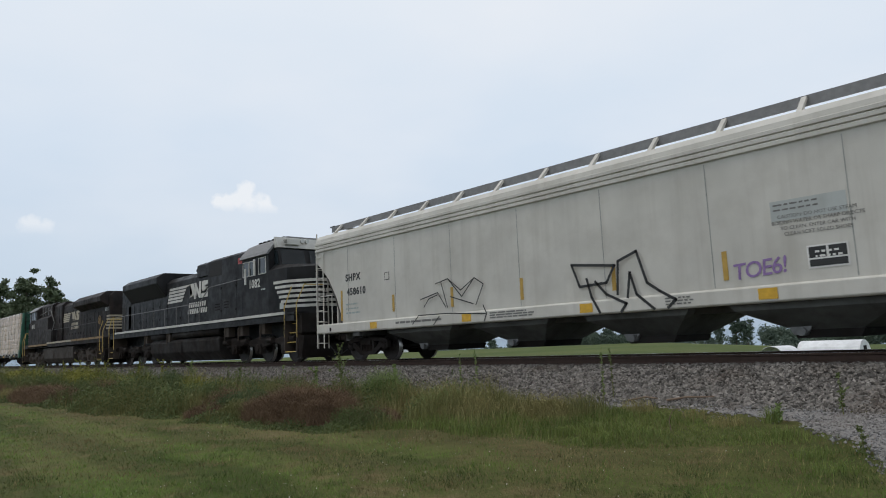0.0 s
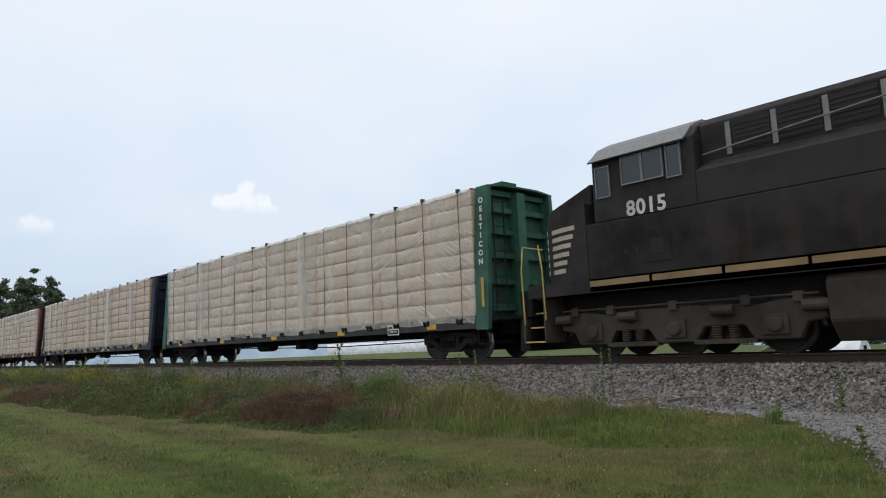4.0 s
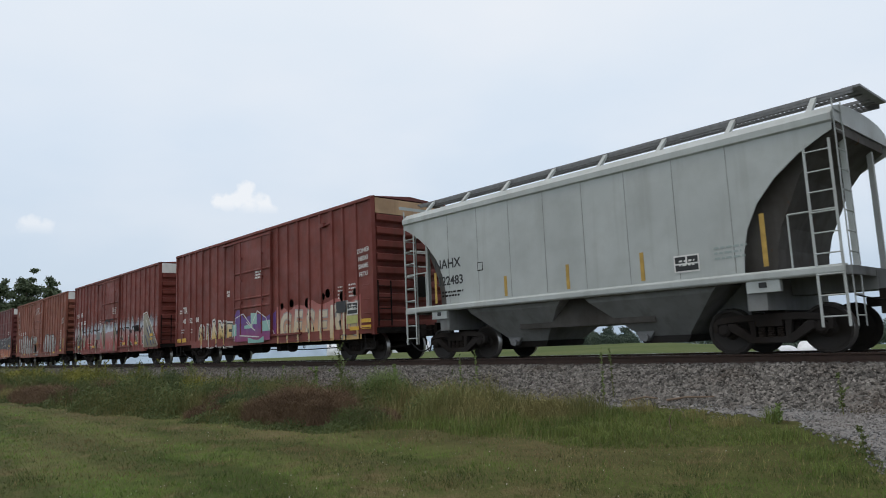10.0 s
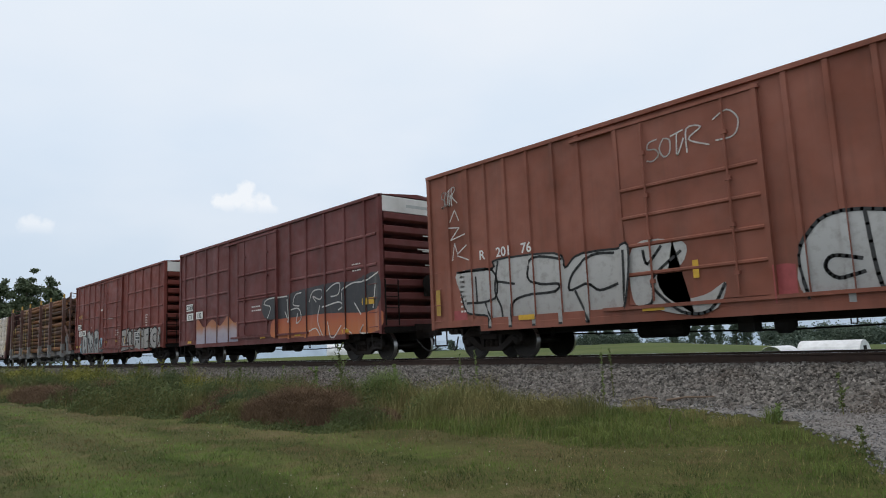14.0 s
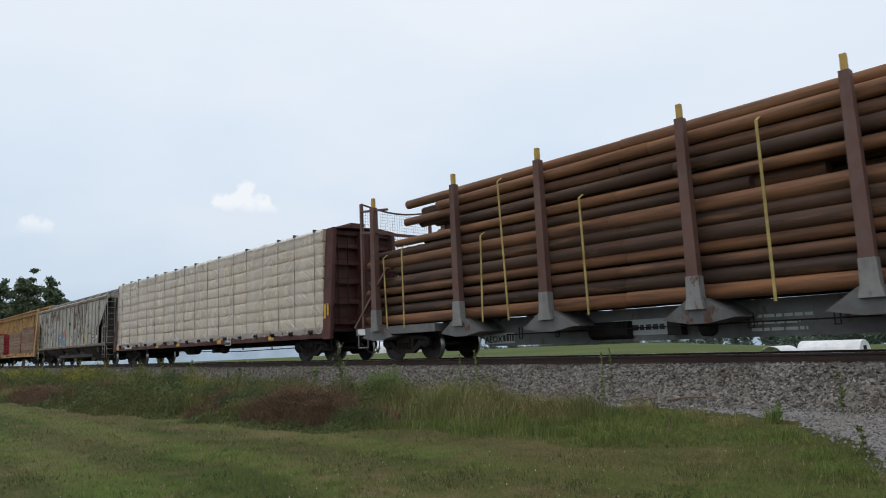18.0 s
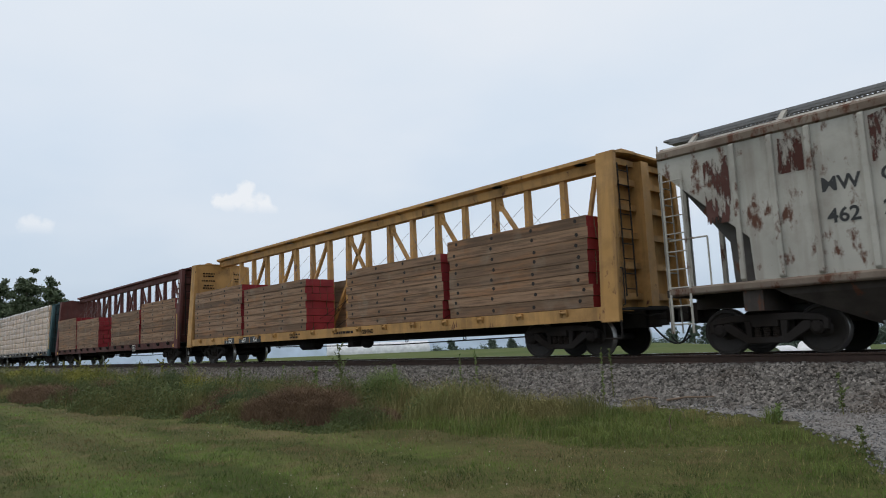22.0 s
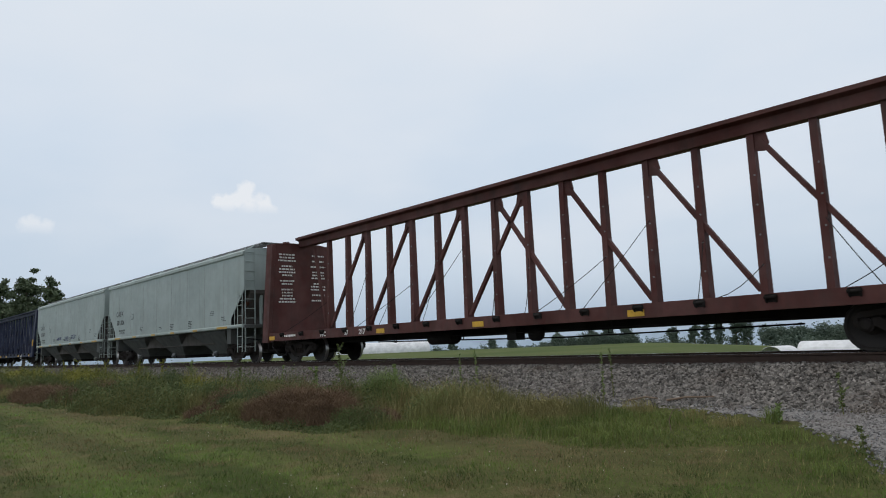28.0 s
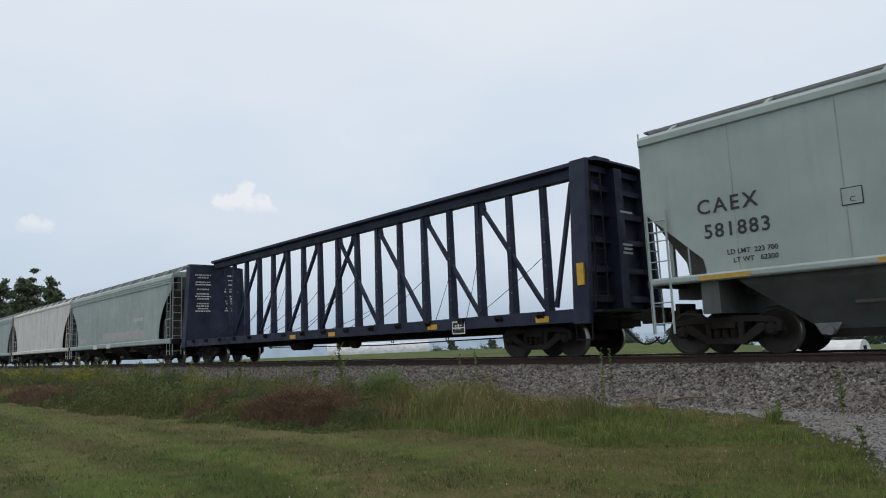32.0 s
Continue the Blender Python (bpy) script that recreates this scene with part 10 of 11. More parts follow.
M["plastic_film"] = paint("white_plastic_film", (0.72, 0.73, 0.74), dirt=(0.6, 0.6, 0.58), dirty=0.2, streak=0.15, rough=0.4, seed=40)
M["dead_wood"] = plain("bleached_dead_wood", (0.17, 0.12, 0.085), 0.85)


def raw_mesh(name, verts, faces, material):
    me = bpy.data.meshes.new(name)
    me.from_pydata(verts.reshape(-1, 3).tolist(), [], faces)
    me.materials.append(material)
    return me


def blade_mesh(name, root, h, w, lean, material, rng, bend=True):
    """Upright blades: a strip that narrows and leans; or one triangle each."""
    n = len(root)
    a, b = rng.uniform(0, 2 * math.pi, n), rng.uniform(0, 2 * math.pi, n)
    side = np.stack([np.cos(a), np.sin(a), np.zeros(n)], 1) * (w / 2)[:, None]
    out = np.stack([np.cos(b), np.sin(b), np.zeros(n)], 1) * (h * lean * rng.uniform(0.2, 1.0, n))[:, None]
    up = np.stack([np.zeros(n), np.zeros(n), h], 1)
    if not bend:
        v = np.stack([root - side, root + side, root + up + out], 1)
        f = np.arange(n * 3).reshape(-1, 3).tolist()
        return raw_mesh(name, v, f, material)
    mid = root + up * 0.6 + out * 0.35
    v = np.stack([root - side, root + side, mid + side * 0.7, mid - side * 0.7, root + up * (1 - 0.25 * lean) + out], 1)
    k = (np.arange(n) * 5)[:, None]
    f = (k + np.array([[0, 1, 2, 3]])).tolist() + (k + np.array([[3, 2, 4]])).tolist()
    return raw_mesh(name, v, f, material)


def leaf_mesh(name, centre, size, material, rng, flat=0.0, long=1.6):
    """Small bent leaves at the given places."""
    n = len(centre)
    d = rng.normal(size=(n, 3))
    d[:, 2] *= 1 - flat
    d /= np.linalg.norm(d, axis=1)[:, None]
    e = np.cross(d, rng.normal(size=(n, 3)))
    e /= np.linalg.norm(e, axis=1)[:, None]
    s = (size * rng.uniform(0.6, 1.3, n))[:, None]
    nrm = np.cross(d, e)
    v = np.stack([centre - d * s * long / 2, centre + e * s / 2 + nrm * s * 0.12, centre + d * s * long / 2, centre - e * s / 2 + nrm * s * 0.12], 1)
    f = np.arange(n * 4).reshape(-1, 4).tolist()
    return raw_mesh(name, v, f, material)


def stuff(name, me, label, category):
    return tagged(new(name, me), label, category, "", "stuff")


EDGE = [(-90, -10.5), (-50, -9.4), (-32, -8.8), (-21.5, -8.5), (-17, -7.8), (-13.5, -7.7), (-11.1, -7.35), (-10.1, -6.5), (-7.9, -6.35), (-6.3, -6.3), (-4.8, -5.9), (-3.65, -5.2), (-3.0, -4.6), (0, -3.4)]


def edge_y(x):
    """Where the mown lawn ends and the rough growth begins."""
    return np.interp(x, [e[0] for e in EDGE], [e[1] for e in EDGE]) + 0.22 * np.sin(x * 1.9) * np.cos(x * 0.7 + 1)


def field_noise(x, y, scale, seed):
    return np.array([noise.fractal((a * scale, b * scale, seed), 0.9, 2.0, 3) for a, b in zip(x, y)])


def heights(x, y):
    return np.array([ground_z(a, b) for a, b in zip(x, y)])


def fan(rng, n, b0, b1, r0, r1):
    """Places spread over a fan seen from where one stands, denser near by."""
    b = np.radians(rng.uniform(b0, b1, n))
    r = r0 * (r1 / r0) ** rng.random(n)
    return -np.sin(b) * r, -14.16 + np.cos(b) * r, r


def make_lawn():
    rng = np.random.default_rng(11)
    x, y, r = fan(rng, 260000, 12, 83, 6.0, 70.0)
    g = np.array([gravel_edge(v) for v in x])
    keep = (y < edge_y(x) + 0.25) & (y < g + 0.15 + 0.4 * rng.normal(size=len(x))) & (y > -14.0)
    x, y, r = x[keep], y[keep], r[keep]
    near_edge = np.exp(-np.maximum(0, edge_y(x) - y) / 1.7)
    brown = field_noise(x, y, 0.33, 2.0) * 1.3 + near_edge * 1.05 + rng.normal(size=len(x)) * 0.4 > np.interp(x, [-12, -9.5], [0.58, 0.36])
    z = heights(x, y) - 0.008
    root = np.stack([x, y, z], 1)
    h = rng.uniform(0.02, 0.055, len(x)) * (1 + 0.4 * np.clip(r / 30, 0, 1))
    w = 0.0065 * (r / 8) ** 0.6
    stuff("lawn_grass", blade_mesh("lawn_grass", root[~brown], h[~brown], w[~brown], 0.9, M["lawn_blade"], rng, False), "short mown green lawn grass", "grass")
    stuff("dry_grass", blade_mesh("dry_grass", root[brown], h[brown] * 0.8, w[brown], 1.1, M["dry_blade"], rng, False), "dry brown patches of mown lawn grass", "grass")
    # longer blades that the mower left standing
    x, y, r = fan(rng, 60000, 12, 82, 6.0, 45.0)
    keep = (y < edge_y(x) + 0.1) & (y > -14.0) & (field_noise(x, y, 0.9, 33.0) > 0.12) & (y < np.array([gravel_edge(v) for v in x]))
    x, y, r = x[keep], y[keep], r[keep]
    root = np.stack([x, y, heights(x, y) - 0.008], 1)
    pale = rng.random(len(x)) < 0.35
    h = rng.uniform(0.045, 0.10, len(x))
    w = 0.006 * (r / 8) ** 0.6
    stuff("lawn_tufts", blade_mesh("lawn_tufts", root[~pale], h[~pale], w[~pale], 0.9, M["lawn_blade"], rng, False), "longer green blades left in the mown lawn", "grass")
    stuff("lawn_straw", blade_mesh("lawn_straw", root[pale], h[pale], w[pale], 1.1, M["straw_blade"], rng, False), "longer dry blades left in the mown lawn", "grass")
    x, y, r = fan(rng, 1500, 14, 82, 6.5, 40)
    keep = (y < edge_y(x) - 0.3) & (field_noise(x, y, 0.25, 9.0) > 0.0) & (x < -4)
    x, y = x[keep], y[keep]
    c = np.stack([x, y, heights(x, y) + 0.045], 1)
    stuff("clover_flowers", leaf_mesh("clover_flowers", c, np.full(len(c), 0.014), M["clover"], rng, 0, 1.0), "tiny white clover heads in the lawn", "clover")


make_lawn()


DEAD = [(-13.5, -6.3, 2.1, 1.0, 1.0, 16000), (-16.4, -7.0, 1.1, 0.6, 0.45, 3500), (-11.3, -6.1, 0.9, 0.6, 0.42, 3000), (-30.5, -7.6, 4.6, 1.0, 0.9, 14000), (-40.0, -8.0, 4.0, 1.0, 0.9, 8000)]


def growth(x, y):
    """Height of the rough growth."""
    h = np.interp(x, [-90, -45, -36, -28, -23, -19, -17, -13, -11, -9, -7.6, -6.8, -5, -3.5, 0], [1.15, 1.1, 1.05, 1.0, 0.95, 0.88, 0.84, 0.74, 0.68, 0.55, 0.44, 0.24, 0.16, 0.12, 0.1])
    rise = np.clip((y - edge_y(x)) / 0.45, 0.12, 1) ** 0.8
    fall = np.clip((-2.9 - y) / 1.0, 0.25, 1)
    for cx, cy, rx, ry, _, _ in DEAD:
        h = h * np.where(((x - cx) / rx) ** 2 + ((y - cy + 0.35) / (ry + 0.55)) ** 2 < 1.0, 0.25, 1.0)
    return h * rise * fall


def make_growth():
    rng = np.random.default_rng(21)
    x, y, r = fan(rng, 420000, 12, 84, 8.5, 95.0)
    foot = np.interp(x, [-60, -20, -16, -12, -9, -6, -4, 0], [-3.0, -3.1, -3.3, -3.5, -3.6, -3.9, -4.6, -6])
    keep = (y > edge_y(x)) & (y < foot + 0.35 * rng.normal(size=len(x)) * 0.5)
    x, y, r = x[keep], y[keep], r[keep]
    clump = field_noise(x, y, 0.75, 5.0)
    kind = field_noise(x, y, 0.4, 15.0) + 0.25 * rng.normal(size=len(x))
    z = heights(x, y) - 0.01
    root = np.stack([x, y, z], 1)
    full = growth(x, y) * np.clip(0.8 + 1.25 * clump, 0.22, 1.6) * rng.uniform(0.55, 1.1, len(x)) * np.interp(x, [-60, -30, -13, -10], [0.95, 0.8, 0.72, 1.0])
    w = 0.0085 * (r / 10) ** 0.6
    front = y - edge_y(x) < np.interp(x, [-90, -14, -11, -9, -4, 0], [0.3, 0.35, 0.8, 1.5, 1.7, 1.5])
    front = front | (x > -7.4 + 0.4 * clump)
    fresh = front & (x > -11.5) & (rng.random(len(x)) < np.clip((x + 11.5) / 2.5, 0.1, 0.85))
    full[fresh] = np.clip(full[fresh], 0.07, 0.19) * np.clip(1 + 0.5 * clump[fresh], 0.6, 1.4)
    gold = ~fresh & (x < -21) & (y > -5.9) & (kind > -0.2)
    straw = ~fresh & ~gold & (kind > np.where(x > -12, 0.16, 0.42))
    leafy = ~fresh & ~gold & ~straw & (kind < 0.2) & (x < -10.5)
    tall = ~(fresh | gold | straw | leafy)
    for name, pick, lean, mat, label in (("fresh_grass", fresh, 0.7, "fresh_blade", "lush fresh green grass at the lawn's edge"),
                                         ("yellow_weeds", gold, 0.5, "gold_blade", "tall yellow-green weeds along the track"),
                                         ("straw_grass", straw, 0.55, "straw_blade", "tall straw-coloured grass gone to seed"),
                                         ("tall_grass", tall, 0.6, "tall_blade", "tall unmown olive-green grass and weeds")):
        stuff(name, blade_mesh(name, root[pick], full[pick], w[pick], lean, M[mat], rng), label, "grass")
    # broad-leaved weeds: leaves along unseen thin stalks
    c = root[leafy]
    n = len(c)
    lift = rng.random((n, 4)) ** 0.7 * full[leafy][:, None]
    pts = np.concatenate([c + np.stack([rng.normal(size=n) * 0.03, rng.normal(size=n) * 0.03, lift[:, k]], 1) for k in range(4)])
    size = np.tile(w[leafy], 4) * 2.3
    stuff("weed_leaves", leaf_mesh("weed_leaves", pts, size, M["weed_leaf"], rng, 0.3, 1.9), "low broad-leaved green weeds by the track", "weeds")
    stuff("weed_stalks", blade_mesh("weed_stalks", c, full[leafy], w[leafy] * 0.8, 0.3, M["tall_blade"], rng), "thin green stalks of the broad-leaved weeds", "weeds")


make_growth()


def mound(rng, n, x, y, rx, ry, h):
    """Places inside a low heap of growth with an uneven top."""
    a, q = rng.uniform(0, 2 * math.pi, n), np.sqrt(rng.random(n))
    u, v = np.cos(a) * q, np.sin(a) * q
    px, py = x + u * rx, y + v * ry
    top = h * np.sqrt(np.clip(1 - q * q, 0.02, 1)) * (0.8 + 0.35 * field_noise(px, py, 1.6, 31.0)) * rng.uniform(0.7, 1.1, n)
    return np.stack([px, py, heights(px, py)], 1), top


def dry_clump(x, y, rx, ry, h, n, seed):
    rng = np.random.default_rng(seed)
    ob = thing("dead_weed_clump", "matted heap of dead red-brown weeds by the track", "weeds", "dead weeds", pose(x, y, 0))
    at = np.array([x, y, 0.0])
    root, top = mound(rng, n, x, y, rx, ry, h)
    me = blade_mesh("dead_growth", root - at, top, np.full(n, 0.010), 0.9, M["dry_weed"], rng)
    part("dead_growth", me, None, ob, kind="stuff")
    lift = rng.uniform(0.35, 1.0, n) * top
    c = root - at + np.stack([rng.normal(size=n) * 0.05, rng.normal(size=n) * 0.05, lift], 1)
    part("dead_leaves", leaf_mesh("dead_leaves", c, np.full(n, 0.015), M["dry_weed"], rng), None, ob, kind="stuff")


for i, (x, y, rx, ry, h, n) in enumerate(DEAD):
    dry_clump(x, y, rx, ry, h, n, 41 + i)


def leafy_clump(x, y, rx, ry, h, n, material, leaf, label, seed, name="weed_clump"):
    rng = np.random.default_rng(seed)
    ob = thing(name, label, "weeds", "", pose(x, y, 0))
    at = np.array([x, y, 0.0])
    root, top = mound(rng, n, x, y, rx, ry, h)
    part("stalk_growth", blade_mesh("stalk_growth", root - at, top, np.full(n, 0.009), 0.45, M[material], rng), None, ob, kind="stuff")
    lift = rng.uniform(0.3, 1.05, n) * top
    c = root - at + np.stack([rng.normal(size=n) * 0.04, rng.normal(size=n) * 0.04, lift], 1)
    part("leafage", leaf_mesh("leafage", c, np.full(n, leaf), M[material], rng, 0.0, 2.2), None, ob, kind="stuff")


leafy_clump(-23.2, -5.5, 0.7, 0.5, 1.0, 4200, "shrub_green", 0.022, "dark green bushy weed with upright stalks", 51)
leafy_clump(-12.7, -4.5, 0.8, 0.6, 1.0, 3600, "pale_leaf", 0.018, "rounded light green feathery weed", 52)
leafy_clump(-19.3, -5.9, 1.3, 0.8, 0.78, 4200, "weed_leaf", 0.022, "spreading green weed beside the lawn", 53)
leafy_clump(-25.5, -6.9, 2.2, 0.9, 0.75, 5200, "weed_leaf", 0.026, "low spreading green weed beside the lawn", 54)
leafy_clump(-10.6, -4.7, 0.9, 0.6, 0.55, 2200, "pale_leaf", 0.016, "light green weed among straw-coloured grass", 55)
leafy_clump(-16.6, -5.3, 1.0, 0.6, 0.75, 3000, "tall_blade", 0.018, "olive-green bushy weed among dead stalks", 58)
leafy_clump(-21.6, -6.9, 1.3, 0.7, 0.7, 3600, "tall_blade", 0.02, "olive-green weed heaped at the lawn edge", 59)
for i, (x, y, rx, ry, h) in enumerate(((-18.2, -7.0, 0.9, 0.6, 0.5), (-20.6, -6.2, 1.0, 0.7, 0.75), (-24.0, -7.4, 1.2, 0.6, 0.55), (-28.0, -5.8, 1.6, 0.8, 0.95), (-27.6, -7.6, 1.4, 0.6, 0.55), (-33.6, -8.0, 1.8, 0.7, 0.6), (-15.2, -6.9, 0.8, 0.5, 0.5), (-11.3, -6.3, 0.9, 0.5, 0.5), (-9.6, -5.0, 1.0, 0.6, 0.5), (-8.1, -4.6, 0.8, 0.5, 0.42))):
    leafy_clump(x, y, rx, ry, h, 2600, ("tall_blade", "weed_leaf", "straw_blade")[i % 3 if x < -10 else 2], 0.018, ("brown-green tangled weed among taller grass", "green tangled weed among taller grass", "straw-coloured tangle of grass by the track")[i % 3 if x < -10 else 2], 200 + i)
# a row of bushy weeds that hides the foot of the ballast
rnd_bank = random.Random(77)
for i in range(22):
    x = -16.6 - i * 1.25 + rnd_bank.uniform(-0.4, 0.4)
    kind = ("weed_leaf", "tall_blade", "shrub_green", "weed_leaf", "dry_weed")[rnd_bank.randrange(5)]
    leafy_clump(x, rnd_bank.uniform(-6.6, -4.6), rnd_bank.uniform(0.7, 1.3), rnd_bank.uniform(0.5, 0.8), rnd_bank.uniform(0.7, 1.0), 3000, kind, 0.024,
                {"weed_leaf": "bushy green weed on the bank by the track", "tall_blade": "bushy olive weed on the bank by the track", "shrub_green": "dark green shrubby weed on the bank", "dry_weed": "brown withered weed on the bank"}[kind], 300 + i)
leafy_clump(-35.0, -5.0, 2.6, 1.0, 1.15, 5000, "gold_blade", 0.05, "tall yellow-green weeds gone to flower", 56)
leafy_clump(-46.0, -5.2, 4.0, 1.2, 1.1, 5000, "gold_blade", 0.06, "tall yellow-green weeds gone to flower", 57)


def tall_weed(x, y, h, leaf, n_leaf, material, label, seed, branches=0):
    """One upright weed: a thin stalk, side twigs and narrow leaves."""
    rng = np.random.default_rng(seed)
    z = max(ground_z(x, y), ballast_z(y) if y > -3.45 else -9) - 0.02
    ob = thing("tall_weed", label, "weed", "tall weeds", pose(x, y, z))
    sway = rng.normal(size=2) * 0.06 * h
    pts = [Vector((sway[0] * k * k, sway[1] * k * k, h * k)) for k in (0, 0.25, 0.5, 0.75, 1.0)]
    bm = bm_new()
    for i, (p, q) in enumerate(zip(pts, pts[1:])):
        rod(bm, p, q, 0.008 * (1 - i * 0.2), 5, 0.008 * (1 - (i + 1) * 0.2) + 0.001)
    part("stalk", bm, M["tall_blade"], ob)
    spots = []
    for b in range(branches):
        k = rng.uniform(0.35, 0.9)
        p = Vector((sway[0] * k * k, sway[1] * k * k, h * k))
        a = rng.uniform(0, 6.28)
        q = p + Vector((math.cos(a) * 0.2 * h, math.sin(a) * 0.2 * h, 0.16 * h))
        bm = bm_new()
        rod(bm, p, q, 0.004, 4, 0.002)
        part("twig", bm, M["tall_blade"], ob)
        spots += [p + (q - p) * rng.uniform(0.2, 1.05) for _ in range(n_leaf // (branches * 2) + 1)]
    for _ in range(n_leaf):
        k = rng.uniform(0.12, 1.0)
        a, d = rng.uniform(0, 6.28), rng.uniform(0.2, 1.0) * leaf * 1.2 * (1.25 - 0.7 * k)
        spots.append(Vector((sway[0] * k * k + math.cos(a) * d, sway[1] * k * k + math.sin(a) * d, h * k)))
    c = np.array([tuple(s) for s in spots])
    part("leafage", leaf_mesh("leafage", c, np.full(len(c), leaf), M[material], rng, 0.35, 2.4), None, ob, kind="stuff")


tall_weed(-14.36, -4.6, 1.5, 0.038, 80, "weed_leaf", "tall leafy green weed rising above the rail", 61, 7)
tall_weed(-14.1, -4.75, 1.15, 0.036, 60, "weed_leaf", "tall leafy green weed rising above the rail", 62, 5)
tall_weed(-14.65, -4.5, 1.0, 0.036, 55, "weed_leaf", "tall leafy green weed rising above the rail", 63, 5)
tall_weed(-11.18, -3.6, 1.08, 0.03, 70, "pale_leaf", "slender weed with a pale flower spike", 64)
tall_weed(-10.68, -3.6, 1.15, 0.03, 80, "pale_leaf", "slender weed with a pale flower spike", 65)
tall_weed(-7.9, -3.0, 1.0, 0.03, 60, "pale_leaf", "slender weed growing out of the ballast", 66)
tall_weed(-7.68, -3.0, 0.98, 0.03, 60, "weed_leaf", "slender weed growing out of the ballast", 67)
tall_weed(-17.77, -4.4, 1.0, 0.04, 60, "pale_leaf", "slender weed with a pale flower spike", 68)
tall_weed(-20.6, -4.3, 0.95, 0.045, 60, "weed_leaf", "slender green weed beside the ballast", 69)
tall_weed(-3.65, -3.3, 0.62, 0.03, 50, "weed_leaf", "small green weed growing out of the ballast", 70, 3)
tall_weed(-2.75, -5.5, 0.34, 0.026, 40, "weed_leaf", "small green weed at the gravel's edge", 71, 4)
tall_weed(-4.25, -4.0, 0.3, 0.03, 50, "pale_leaf", "small pale weed in the gravel", 72, 4)
for i, (x, y, h) in enumerate(((-24.6, -4.2, 1.15), (-27.0, -4.4, 1.2), (-30.0, -4.3, 1.2), (-33.5, -4.5, 1.3), (-37.0, -4.6, 1.35), (-41.0, -4.4, 1.3), (-13.1, -3.9, 0.9), (-15.9, -4.4, 0.9))):
    tall_weed(x, y, h, 0.045, 80, "gold_blade" if x < -26 else "pale_leaf", "slender weed with a yellow-green flower spike", 80 + i, 3)


def small_tufts():
    """Loose tufts of grass in the gravel."""
    rng = np.random.default_rng(91)
    for x, y, r, h, n in ((-4.4, -3.9, 0.14, 0.28, 160), (-5.6, -3.9, 0.22, 0.2, 200), (-6.8, -3.6, 0.3, 0.28, 260), (-4.9, -4.3, 0.25, 0.17, 220), (-3.2, -5.7, 0.25, 0.14, 200), (-2.8, -6.3, 0.3, 0.12, 200), (-3.9, -4.8, 0.3, 0.17, 240)):
        ob = thing("grass_tuft", "small tuft of green grass in the gravel", "grass", "grass tufts", pose(x, y, 0))
        a, q = rng.uniform(0, 6.28, n), rng.random(n) ** 0.6 * r
        root = np.stack([np.cos(a) * q, np.sin(a) * q, heights(x + np.cos(a) * q, y + np.sin(a) * q)], 1)
        if y > -4.2:
            root[:, 2] = np.maximum(root[:, 2], ballast_z(max(y, -3.45)) - 0.03)
        part("blade_tuft", blade_mesh("blade_tuft", root, h * rng.uniform(0.5, 1.1, n), np.full(n, 0.008), 0.7, M["fresh_blade" if x > -4.6 else "straw_blade"], rng), None, ob, kind="stuff")


small_tufts()


def dead_branch(pts, r, label):
    ob = thing("dead_branch", label, "branch", "", pose(*pts[0]))
    o = Vector(pts[0])
    bm = bm_new()
    q = [Vector(p) - o for p in pts]
    for i in range(len(q) - 1):
        rod(bm, q[i], q[i + 1], r * (1 - 0.12 * i), 7, r * (1 - 0.12 * (i + 1)))
    part("stem", bm, M["dead_wood"], ob)


dead_branch([(-6.55, -3.05, -0.70), (-6.2, -3.0, -0.64), (-5.9, -2.98, -0.63), (-5.72, -2.95, -0.62)], 0.02, "short bleached piece of wood on the ballast")
dead_branch([(-7.3, -3.1, -0.72), (-7.0, -3.0, -0.66), (-6.75, -3.02, -0.68)], 0.018, "short bleached piece of wood on the ballast")
dead_branch([(-5.46, -4.85, -0.95), (-5.50, -4.82, -0.80), (-5.45, -4.8, -0.68), (-5.36, -4.8, -0.63), (-5.28, -4.8, -0.68), (-5.26, -4.8, -0.76)], 0.007, "thin bent dead stalk standing in the grass")


# ---- trees and farm buildings beyond the track ----
def spot(bearing, dist):
    b = math.radians(bearing)
    return -math.sin(b) * dist, -14.16 + math.cos(b) * dist


def crown_places(rng, n_clump, per, rx, rz, spread):
    """Leaves in clumps over the outside of an uneven crown."""
    d = rng.normal(size=(n_clump, 3))
    d /= np.linalg.norm(d, axis=1)[:, None]
    c = d * (rng.random(n_clump) ** 0.45)[:, None] * np.array([rx, rx, rz]) * rng.uniform(0.72, 1.0, (n_clump, 1))
    s = spread * rng.uniform(0.6, 1.4, n_clump)
    p = c[:, None] + rng.normal(size=(n_clump, per, 3)) * s[:, None, None] * np.array([1, 1, 0.7])
    return c, p.reshape(-1, 3)


